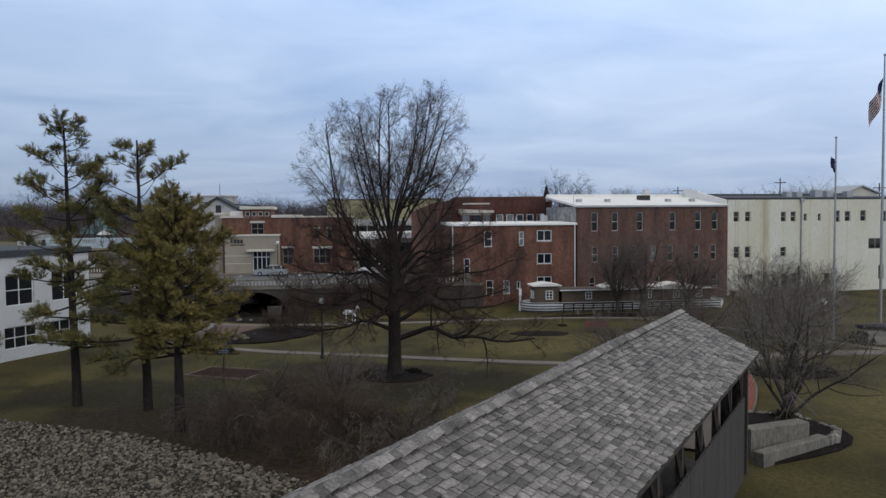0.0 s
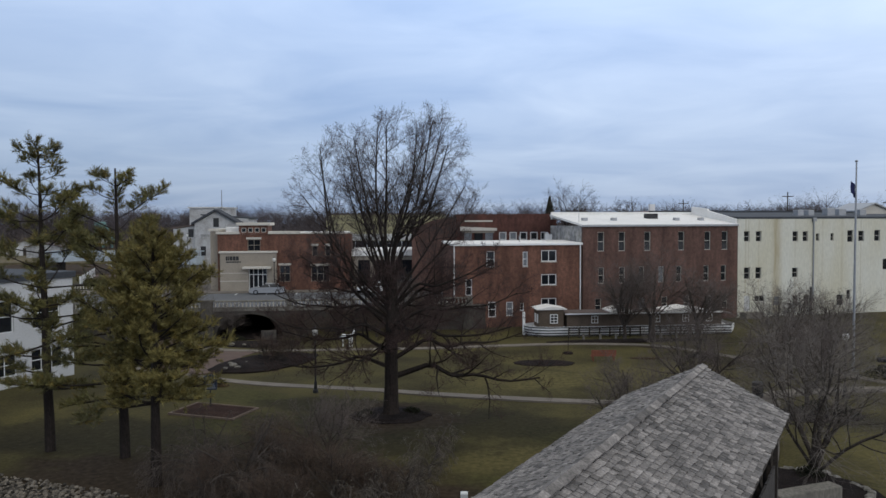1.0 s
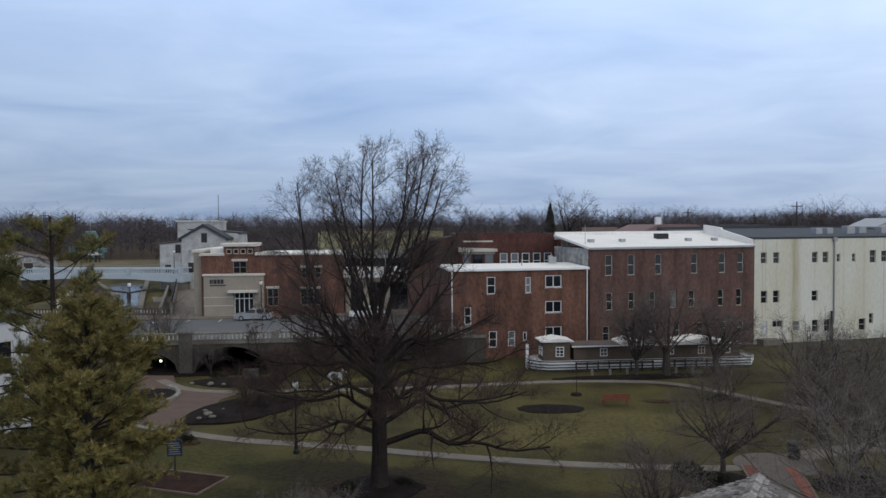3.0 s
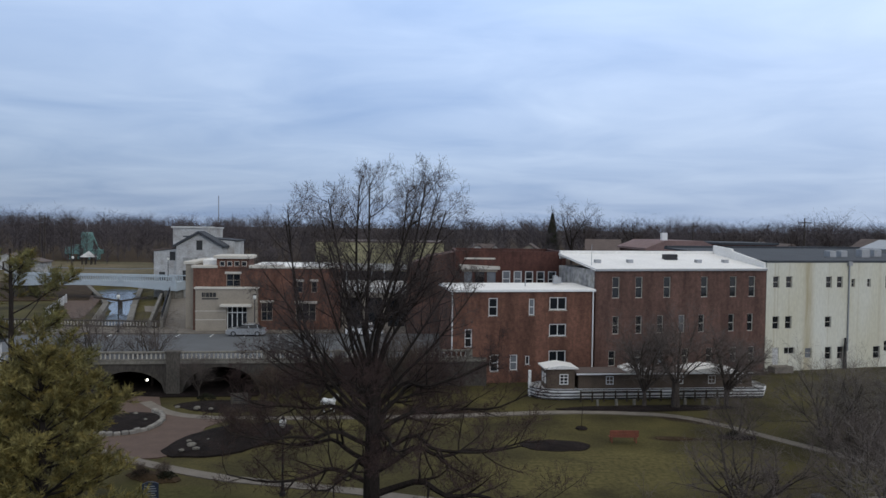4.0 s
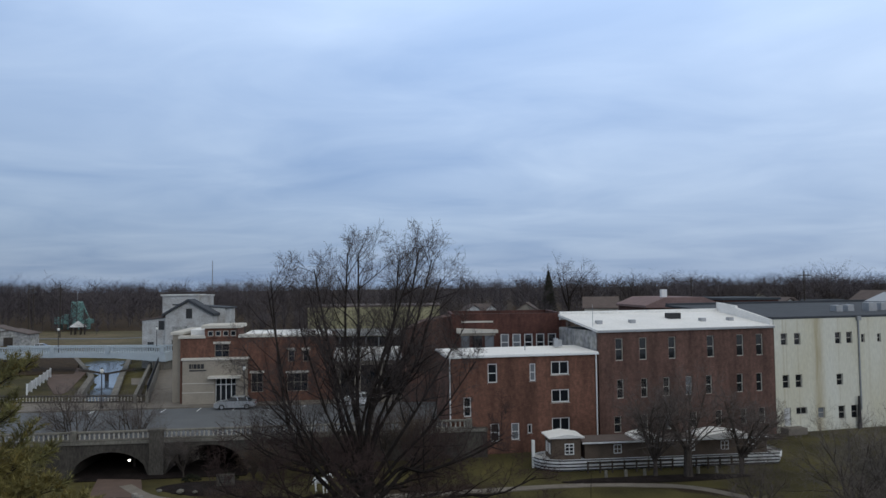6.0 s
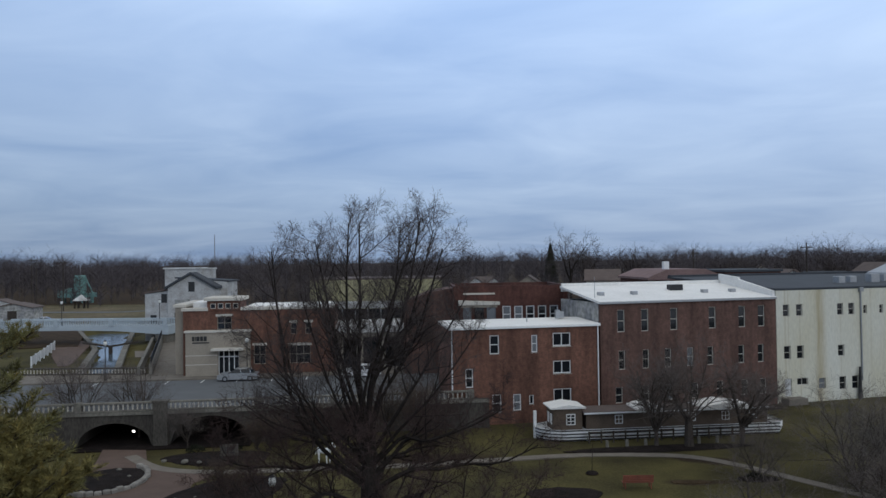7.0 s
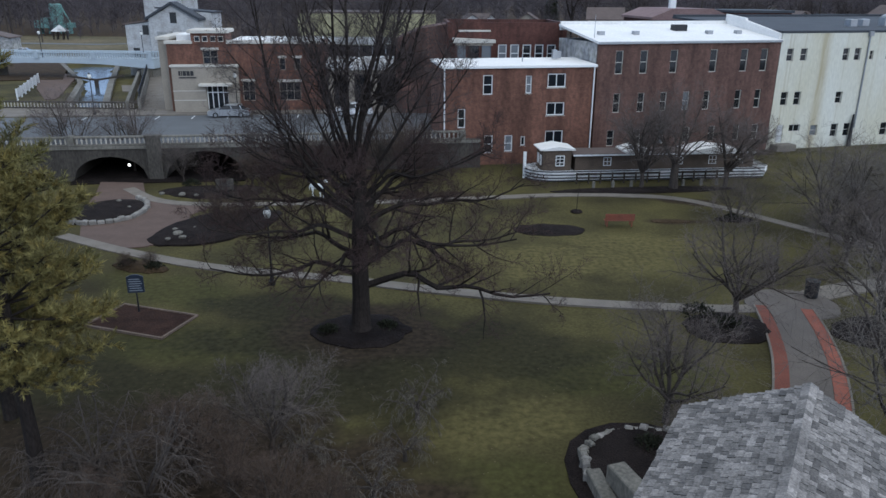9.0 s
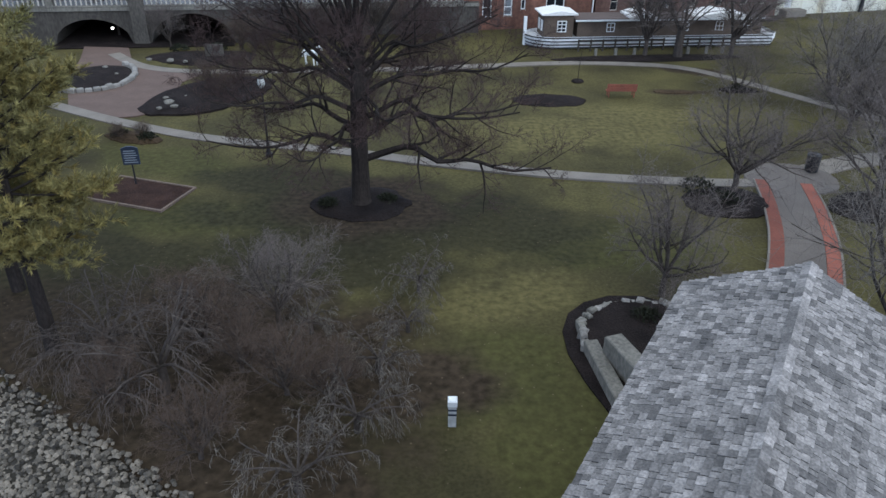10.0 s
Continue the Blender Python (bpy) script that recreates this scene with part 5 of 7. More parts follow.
# ridge covered with lapped shingles on both sides
cap = Build()
rnd = random.Random(8)
for k in range(150):
    x0 = -0.3 + 0.255 * k
    for s in (1, -1):
        lift = 0.06 + rnd.uniform(0, 0.015)
        w = 0.22 + rnd.uniform(-0.02, 0.02)
        c_, q_ = math.cos(pitch) * w, math.sin(pitch) * w
        z0, z1 = RIDGE_Z - 0.075 + lift, RIDGE_Z - 0.045 + lift
        cap.v += [(x0, 0, z1), (x0 + 0.30, 0, z0), (x0 + 0.30, s * c_, z0 - q_), (x0, s * c_, z1 - q_), (x0, s * c_, z1 - q_ - 0.03), (x0, 0, z1 - 0.03)]
        n0 = len(cap.v) - 6
        cap.f += [(n0, n0 + 1, n0 + 2, n0 + 3), (n0 + 3, n0 + 4, n0 + 5, n0)]
tagged(part("ridge_cap", cap, M_SHINGLE_FAR, cov), kind="stuff")
WALLY = 2.80
for s in (1, -1):
    y0, y1 = (s * WALLY, s * (WALLY + 0.08)) if s > 0 else (s * (WALLY + 0.08), s * WALLY)
    k = 0
    x = 0.6
    boards = Build()
    rnd = random.Random(11 + s)
    x = 1.1
    while x < LENGTH - 0.6:
        w = rnd.uniform(0.2, 0.28)
        boards.box(x, y0 + rnd.uniform(0, 0.015), -0.6, x + w - 0.015, y1, 3.3 + rnd.uniform(-0.02, 0.02))
        x += w
    wall = part("board_cladding", boards, M_BOARD, cov, "grey upright board cladding")
    tagged(wall, kind="stuff")
    for k in range(14):
        xa = 0.7 + k * 2.7
        part("truss_post", Build().box(xa, s * 2.65 - 0.1, 0.2, xa + 0.2, s * 2.65 + 0.1, 5.08), M_TIMBER, cov)
        part("truss_brace", Build().tube([(xa + 0.2, s * 2.5, 0.4), (xa + 2.6, s * 2.5, 5.0)], [0.1, 0.1], 4), M_TIMBER, cov)
        part("rafter_brace", Build().tube([(xa + 0.1, s * 2.72, 3.2), (xa + 1.3, s * 2.72, 4.95)], [0.07, 0.07], 4), M_TIMBER, cov)
    part("top_plate", Build().box(0.4, s * 2.5 - 0.12, 4.9, LENGTH - 0.4, s * 2.5 + 0.12, 5.08), M_TIMBER, cov)
part("portal_post", Build().box(0.3, 2.62, -0.1, 0.52, 2.9, 4.98), M_TIMBER, cov)
part("portal_post", Build().box(0.3, -2.9, -0.1, 0.52, -2.62, 4.98), M_TIMBER, cov)
part("deck", Build().box(0.3, -2.4, -0.1, LENGTH - 0.3, 2.4, 0.15), M_TIMBER, cov)
for x in (0.5, LENGTH - 0.7):
    gab = Build().prism([(-2.5, 4.7), (2.5, 4.7), (2.5, 5.1), (0, 6.35), (-2.5, 5.1)], x, x + 0.1).moved(Matrix(((0, 1, 0, 0), (1, 0, 0, 0), (0, 0, 1, 0), (0, 0, 0, 1))))
    part("gable_end", gab, M_BOARD, cov)
    for s in (1, -1):
        part("portal_board", Build().box(x, s * 2.2 - 0.35, 0.0, x + 0.1, s * 2.2 + 0.35, 4.7), M_BOARD, cov)
for s in (1, -1):
    part("barge_board", Build().prism([(0, RIDGE_Z - 0.3), (s * HALF, EAVE_Z - 0.3), (s * HALF, EAVE_Z - 0.13), (0, RIDGE_Z - 0.13)], -0.03, 0.0).moved(Matrix(((0, 1, 0, -0.26), (1, 0, 0, 0), (0, 0, 1, 0), (0, 0, 0, 1)))), M_TIMBER, cov)
part("abutment", Build().chamfered(0.2, -3.0, -3.2, 2.6, 3.0, -0.12, 0.05), M_CONC, cov, "concrete bridge abutment")
part("abutment", Build().chamfered(LENGTH - 2.6, -3.0, -3.2, LENGTH, 3.0, -0.12, 0.05), M_CONC, cov, "concrete bridge abutment")

# wing walls and rounded planters beside the portal
for s in (1, -1):
    pl = thing("planter", PLANTERS[s], "rounded stone planter with a splayed concrete wing wall beside the bridge", "planter")
    # a tall inner wall, and a lower outer one in three cast blocks
    for (ax, ay), (bx, by), z, count, wide in (((0.95, 2.75), (-1.25, 5.35), 1.2, 1, 0.34), ((2.3, 3.2), (-1.5, 6.2), 0.55, 3, 0.26)):
        dx, dy = (bx - ax) / count, s * (by - ay) / count
        long = math.hypot(dx, dy)
        for q in range(count):
            st = Build().chamfered(0.008, -wide, -0.9, long - 0.008, wide, z - 0.02 * q, 0.04)
            part("wing_wall", st.moved(pose(ax + dx * q, s * ay + dy * q, 0, 0, 0, math.degrees(math.atan2(dy, dx)))), M_CONC, pl, "stained pale concrete wing wall")
    ring = []
    turns = [(-1.45, 6.3), (-2.1, 6.75), (-2.9, 6.98), (-3.7, 6.92), (-4.5, 6.5), (-5.15, 5.85), (-5.55, 5.0), (-5.65, 4.1), (-5.6, 3.3)]
    for k in range(26):
        t = k / 25 * (len(turns) - 1.001)
        i = int(t)
        ring.append((turns[i][0] + (turns[i + 1][0] - turns[i][0]) * (t - i), s * (turns[i][1] + (turns[i + 1][1] - turns[i][1]) * (t - i))))
    for k, (px, py) in enumerate(ring):
        rr = random.Random(50 + k)
        nx_, ny_ = ring[min(k + 1, 25)][0] - ring[max(k - 1, 0)][0], ring[min(k + 1, 25)][1] - ring[max(k - 1, 0)][1]
        st = Build().chamfered(-rr.uniform(0.11, 0.2), -rr.uniform(0.1, 0.19), -0.4, rr.uniform(0.1, 0.19), rr.uniform(0.1, 0.19), 0.36 + rr.uniform(-0.1, 0.1), 0.06)
        st.moved(pose(px + rr.uniform(-0.07, 0.07), py + rr.uniform(-0.07, 0.07), 0, rr.uniform(-9, 9), rr.uniform(-9, 9), math.degrees(math.atan2(ny_, nx_)) + rr.uniform(-25, 25)))
        part("stone_block", st, M_BLOCK if rr.random() < 0.6 else M_CONC, pl)
    edge = ring + [(-5.4, s * 2.6), (-0.5, s * 2.6), (0.8, s * 3.3), (0.9, s * 4.3)]
    part("soil", Build().slab(edge if s < 0 else edge[::-1], -0.05, 0.30), M_MULCH, pl, "dark mulch")
    skirt = [(1.9, s * 3.9), (0.3, s * 5.7), (-0.9, s * 6.8), (-2.1, s * 7.5), (-3.3, s * 7.75), (-4.4, s * 7.5), (-5.4, s * 6.8), (-6.1, s * 5.6), (-6.2, s * 4.2), (-3.0, s * 4.0)][::-1]
    part("mulch_skirt", Build().slab(skirt if s > 0 else skirt[::-1], -0.2, 0.05), M_MULCH, pl, "dark mulch round the wall")

# ---- boat ----
BOAT = at(7.95, 85.5, 0, 7.5)
boat = thing("canal_boat", BOAT, "white canal boat replica with black rubbing strakes and brown cabins", "boat")


def hull_line(inset):
    """The boat's outline seen from above, with a rounded bow."""
    out = [(2.4 - (2.6 - inset) * math.sin(math.pi / 2 * (8 - k) / 8), 2.0 - (2.0 - inset) * math.cos(math.pi / 2 * (8 - k) / 8)) for k in range(9)]
    far = [(x, 4.0 - y) for x, y in reversed(out)]
    stern = [(22.6, inset), (23.3 - inset, inset + 0.8), (23.3 - inset, 3.2 - inset), (22.6, 4.0 - inset)]
    return out + stern + far


hull = Build()
levels = [(0.35, -0.2), (0.12, 0.15), (0.0, 0.55), (0.0, 1.08)]
rings = [[(x, y, z) for x, y in hull_line(i)] for i, z in levels]
n = len(rings[0])
for r0, r1 in zip(rings, rings[1:]):
    base = len(hull.v)
    hull.v += r0 + r1
    hull.f += [(base + i, base + (i + 1) % n, base + n + (i + 1) % n, base + n + i) for i in range(n)]
base = len(hull.v)
hull.v += rings[0]
hull.f.append(tuple(base + i for i in reversed(range(n))))
part("hull", hull, M_WHITE, boat, "white planked hull")
dk = Build()
dk.v += [(x, y, 0.86) for x, y in hull_line(0.05)]
dk.f.append(tuple(range(n)))
part("deck", dk, M_WHITE_OLD, boat)
for z in (0.12, 0.38, 0.68, 0.98):
    line = hull_line(-0.03) if z > 0.5 else hull_line(0.04)
    half = [(x, y, z) for x, y in line[:10]]
    part("rubbing_strake", Build().tube(half, [0.06] * len(half), 4), M_BLACK, boat)
part("bow_post", Build().box(-0.35, 1.85, 0.0, -0.1, 2.15, 2.5), M_WHITE, boat)
fc = part("fore_cabin", Build().box(1.2, 0.75, 0.86, 3.9, 3.2, 2.85), M_CABIN, boat, "brown painted fore cabin")
part("cabin_roof", Build().prism([(0.9, 2.85), (4.2, 2.85), (4.2, 2.95), (2.6, 3.22), (0.9, 2.95)], 0.5, 3.45), M_ROOF_WHITE, fc, "white cambered roof")
window(fc, 2.4, 1.35, 0.85, 1.0, 0.66, M_WHITE, 2, 1, sill=False, edge=0.08)
for y in (1.2, 2.2):
    part("side_window", Build().box(1.16, y, 1.35, 1.197, y + 0.6, 2.3), M_WHITE, fc)
part("midship_cabin", Build().box(4.3, 0.8, 0.86, 21.8, 3.2, 2.35), M_CABIN, boat, "long brown timber cabin")
part("roof_edge", Build().box(4.0, 0.48, 2.3, 21.8, 0.548, 2.44), M_WHITE, boat, "thin white roof edge")
part("midship_roof", Build().prism([(4.0, 2.35), (9.0, 2.35), (9.0, 2.5), (4.0, 2.5)], 0.55, 3.45), M_ROOF_BROWN, boat)
for a, c in ((9.05, 11.6), (15.2, 20.2)):
    part("white_roof", Build().prism([(a, 2.35), (c, 2.35), (c, 2.6), ((a + c) / 2, 2.95), (a, 2.6)], 0.5, 3.5), M_ROOF_WHITE, boat, "white cambered roof")
part("midship_roof", Build().prism([(11.65, 2.35), (15.15, 2.35), (15.15, 2.5), (11.65, 2.5)], 0.55, 3.45), M_ROOF_BROWN, boat)
part("aft_roof", Build().prism([(20.25, 2.3), (22.9, 2.1), (22.9, 2.25), (20.25, 2.5)], 0.5, 3.5), M_ROOF_BROWN, boat)
for x in (7.0, 14.0, 17.3, 20.0):
    window(boat, x, 1.3, 0.75, 0.8, 0.74, M_WHITE, 1, 1, sill=False, edge=0.06)
fence = thing("landing_fence", BOAT, "dark timber rail fence along the moored boat", "fence")
for k in range(14):
    x = 4.0 + k * 1.12
    if 11.9 < x < 13.0:
        continue
    part("post", Build().chamfered(x, -0.85, -0.2, x + 0.13, -0.72, 1.05, 0.02), M_TIMBER, fence)
for z in (0.5, 0.92):
    part("rail", Build().box(4.0, -0.90, z, 11.9, -0.853, z + 0.11), M_TIMBER, fence)
    part("rail", Build().box(13.0, -0.90, z, 19.0, -0.853, z + 0.11), M_TIMBER, fence)
post_mesh = Build().chamfered(-0.11, -0.11, -0.2, 0.11, 0.11, 0.6, 0.04).mesh("bollard", M_CONC)
for x in (5.2, 7.0, 8.7, 13.6, 15.3, 16.8):
    ob = tagged(new("bollard", post_mesh), "short pale timber bollard in front of the boat", "bollard", "bollards by the boat")
    ob.matrix_world = BOAT @ pose(x, -2.3, 0.0)


# ---- street furniture ----
def street_lamp(x, y, z, h, label="black lamp post with a frosted acorn globe", group="park lamps"):
    t = thing("street_lamp", at(x, y, z), label, "lamp post", group)
    part("base", Build().turned([(0.20, 0), (0.20, 0.2), (0.13, 0.3), (0.10, 0.8), (0.07, 0.9)], sides=10), M_BLACK, t)
    part("post", Build().turned([(0.065, 0.88), (0.055, h - 0.75), (0.10, h - 0.72), (0.12, h - 0.62)], sides=8), M_BLACK, t)
    part("globe", Build().turned([(0.11, h - 0.62), (0.20, h - 0.45), (0.22, h - 0.28), (0.15, h - 0.1)], sides=10), M_LAMP, t, "frosted globe", smooth=True)
    part("finial", Build().turned([(0.17, h - 0.1), (0.10, h - 0.02), (0.03, h + 0.1)], sides=8), M_BLACK, t)
    return t


street_lamp(-9.8, 59.6, 0, 4.75)
street_lamp(27.6, 58.8, 0, 4.6)
for u, v in ((3.9, 18.9), (-12.5, 19.2), (-36, 19.6)):
    street_lamp(*from_uv(u, v), ROAD_Z + 0.15, 4.7, group="street lamps")
for x in (-70, -52.5):
    street_lamp(x, 147.5, 5.95, 4.4, group="canal bridge lamps")


def flagpole(x, y, h, r, label):
    t = thing("flagpole", at(x, y), label, "flagpole")
    part("footing", Build().chamfered(-0.3, -0.3, -0.1, 0.3, 0.3, 0.25, 0.04), M_WALK, t)
    part("pole", Build().turned([(r, 0.2), (r * 0.8, h * 0.6), (r * 0.5, h)], sides=10), M_STEEL, t)
    part("ball", Build().turned([(0.03, h), (0.12, h + 0.06), (0.12, h + 0.14), (0.03, h + 0.2)], sides=8), M_STEEL, t)
    return t


def cloth(w, h, y_of):
    """A hanging cloth from x 0 to w and z 0 to -h, waved by y_of."""
    def make(x0, x1, z0, z1, mat_name, lift=0.0, n=12, m=6):
        b = Build()
        for j in range(m + 1):
            for i in range(n + 1):
                x, z = x0 + (x1 - x0) * i / n, z0 + (z1 - z0) * j / m
                dx, dz, dy = y_of(x / w, -z / h)
                b.v.append((x * dx, dy + lift, z + dz))
        for j in range(m):
            for i in range(n):
                q = j * (n + 1) + i
                b.f.append((q, q + 1, q + n + 2, q + n + 1))
        return b
    return make


p1 = flagpole(32.3, 66.8, 17.0, 0.11, "tall pale steel flagpole with a small dark furled flag")
furl = cloth(0.8, 1.0, lambda a, c: (0.45, -0.5 * a, 0.10 * math.sin(7 * a + 3 * c)))
f1 = part("flag", furl(0, 0.8, 0, -1.0, ""), M_FLAGBLUE, p1, "small dark limp flag")
f1.location = (-0.4, 0, 15.6)
p2 = flagpole(36.75, 67.8, 24.0, 0.13, "tall pale steel flagpole flying the national flag")
wave = cloth(3.0, 1.9, lambda a, c: (-0.36, -2.1 * a - 0.25 * a * c, 0.26 * math.sin(7 * a + 2 * c)))
flag = new("flag")
flag.parent = p2
flag.location = (-0.08, 0, 22.2)
for k in range(13):
    part("stripe", wave(0 if k > 6 else 1.2, 3.0, -1.9 * k / 13, -1.9 * (k + 1) / 13, "", n=12, m=1), M_FLAGRED if k % 2 == 0 else M_FLAGWHITE, flag)
part("canton", wave(0, 1.2, 0, -1.9 * 7 / 13, "", n=8, m=5), M_FLAGBLUE, flag)

can = thing("cannon", at(35.0, 65.2, 0, 178), "dark bronze cannon on a pale stone block", "cannon")
part("block", Build().chamfered(-0.9, -0.5, -0.1, 0.9, 0.5, 1.0, 0.06), M_BLOCK, can)
part("barrel", Build().tube([(-1.2, 0, 1.35), (0.0, 0, 1.4), (1.6, 0, 1.45)], [0.34, 0.27, 0.19], 12), M_BRONZE, can, smooth=True)

bench = thing("park_bench", at(13.3, 72.3, 0, 2), "red-brown timber park bench facing away across the lawn", "bench")
for k in range(4):
    part("back_slat", Build().chamfered(-1.1, -0.25 - 0.02 * k, 0.5 + 0.13 * k, 1.1, -0.2 - 0.02 * k, 0.61 + 0.13 * k, 0.01), M_BENCH, bench)
    part("seat_slat", Build().chamfered(-1.1, -0.18 + 0.13 * k, 0.42, 1.1, -0.07 + 0.13 * k, 0.46, 0.01), M_BENCH, bench)
for x in (-0.95, 0.9):
    part("leg", Build().box(x, -0.24, 0, x + 0.07, -0.16, 0.45), M_BENCH, bench)
    part("leg", Build().box(x, 0.28, 0, x + 0.07, 0.36, 0.42), M_BENCH, bench)

bn = thing("litter_bin", at(21.5, 58.6), "dark ribbed litter bin on the paved junction", "litter bin")
part("body", Build().turned([(0.30, 0.05), (0.36, 0.1), (0.38, 0.95), (0.36, 1.0)], sides=16), M_BLACK, bn)
part("rim", Build().turned([(0.39, 1.0), (0.40, 1.06), (0.26, 1.15)], sides=16), M_BLACK, bn)

mk = thing("historical_marker", at(-16.0, 55.3, 0, 10) @ Matrix.Diagonal((0.78, 0.9, 0.95, 1)), "dark blue marker plate with pale lettering on a post", "marker sign")
part("post", Build().turned([(0.06, 0), (0.05, 1.35)], sides=8), M_BLACK, mk)
part("plate", Build().prism([(-0.55, 1.25), (0.55, 1.25), (0.55, 2.2), (0.2, 2.32), (-0.2, 2.32), (-0.55, 2.2)], -0.04, 0.04), M_BLUE, mk)
for k in range(6):
    part("text_bar", Build().box(-0.44 + 0.04 * (k % 2), -0.048, 1.36 + 0.135 * k, 0.44 - 0.06 * (k % 3), -0.0405, 1.41 + 0.135 * k), M_INK, mk)

up = thing("utility_post", at(1.0, 37.3) @ Matrix.Scale(0.85, 4), "white and blue utility marker post in the grass", "marker post")
part("post", Build().chamfered(-0.15, -0.15, -0.2, 0.15, 0.15, 0.95, 0.02), M_WHITE_OLD, up)
part("band", Build().box(-0.157, -0.157, 0.72, 0.157, 0.157, 0.80), M_BLUE, up)
part("band", Build().box(-0.157, -0.157, 0.5, 0.157, 0.157, 0.58), M_BLUE, up)
part("cap", Build().chamfered(-0.18, -0.18, 0.95, 0.18, 0.18, 1.22, 0.05), M_WHITE, up)

ib = thing("information_board", at(-18.4, 79.0, 0, 8) @ Matrix.Scale(0.85, 4), "two-post park information board with a weathered grey panel", "sign board")
part("panel", Build().chamfered(-0.85, -0.05, 0.9, 0.85, 0.05, 2.0, 0.03), M_CONC_MID, ib)
for x in (-0.75, 0.67):
    part("post", Build().box(x, -0.04, -0.2, x + 0.08, 0.04, 0.9), M_TIMBER, ib)
for k in range(3):
    part("text_bar", Build().box(-0.6, -0.058, 1.2 + 0.22 * k, 0.5, -0.0505, 1.28 + 0.22 * k), M_DARKINK, ib)
st = Build()
st.tube([(-0.78, 0, 1.08), (-0.6, 0, 1.12), (-0.2, 0, 1.06), (0.25, 0, 1.08), (0.55, 0, 1.18), (0.72, 0, 1.28)], [0.12, 0.26, 0.27, 0.27, 0.25, 0.15], 10)
st.tube([(0.52, 0, 1.2), (0.74, 0, 1.5), (0.92, 0, 1.74), (0.98, 0, 1.78)], [0.2, 0.15, 0.11, 0.08], 8)
st.tube([(0.9, 0, 1.8), (1.08, 0, 1.66), (1.28, 0, 1.48)], [0.1, 0.1, 0.06], 8)
st.tube([(-0.78, 0, 1.18), (-0.92, 0, 1.0), (-0.94, 0, 0.6)], [0.06, 0.07, 0.02], 6)
for x, y, lean in ((0.5, 0.14, 0.06), (0.42, -0.14, -0.05), (-0.6, 0.14, -0.08), (-0.52, -0.14, 0.04)):
    st.tube([(x, y, 1.05), (x + lean, y, 0.55), (x + lean * 0.5, y, 0.1), (x + lean * 0.5 + 0.03, y, 0.0)], [0.13, 0.07, 0.05, 0.08], 7)
for y in (0.06, -0.06):
    st.tube([(0.93, y, 1.82), (0.94, y * 1.3, 1.95)], [0.04, 0.01], 4)
solid("animal_statue", st, M_WHITE, "white painted animal statue standing beside the far path", "statue", at(-10.7, 79.6, 0, -25) @ Matrix.Scale(0.9, 4), smooth=True)
ISLAND = [(-25.5, 78.3), (-24.4, 77.2), (-23.8, 75.8), (-23.6, 74.3), (-23.8, 72.9), (-24.7, 71.7), (-26.4, 71.0), (-28.2, 71.6)]
for k in range(24):
    t = k / 23 * (len(ISLAND) - 1.001)
    i = int(t)
    rnd = random.Random(k)
    (ax, ay), (bx, by) = ISLAND[i], ISLAND[i + 1]
    st = Build().chamfered(-0.25, -0.2, -0.1, 0.25, 0.2, 0.3 + rnd.uniform(-0.06, 0.08), 0.07)
    solid("edging_stone", st, M_BLOCK, "pale stone edging the planted island", "stone", at(ax + (bx - ax) * (t - i), ay + (by - ay) * (t - i), 0, math.degrees(math.atan2(by - ay, bx - ax)) + rnd.uniform(-12, 12)), group="island stones")
rnd = random.Random(61)
for x, y, r in ((-24.0, 79.4, 0.3), (-22.2, 79.2, 0.4), (-20.9, 79.0, 0.28), (-26.6, 77.0, 0.28), (-25.0, 75.2, 0.22), (-18.6, 68.4, 0.5), (-18.0, 67.6, 0.34), (-19.2, 69.4, 0.3), (-17.9, 69.8, 0.26), (-18.9, 67.2, 0.26)):
    r *= 0.8
    st = Build().turned([(0.7, -0.4), (1.0, 0.0), (0.85, 0.45), (0.4, 0.7)], sides=7)
    st.v = [(p[0] * r * rnd.uniform(0.8, 1.25), p[1] * r * rnd.uniform(0.7, 1.1), p[2] * r * 0.8 + 0.25) for p in st.v]
    solid("boulder", st, M_CONC, "pale garden boulder lying in a mulched bed", "boulder", at(x, y, 0, rnd.uniform(0, 180)), group="garden boulders")


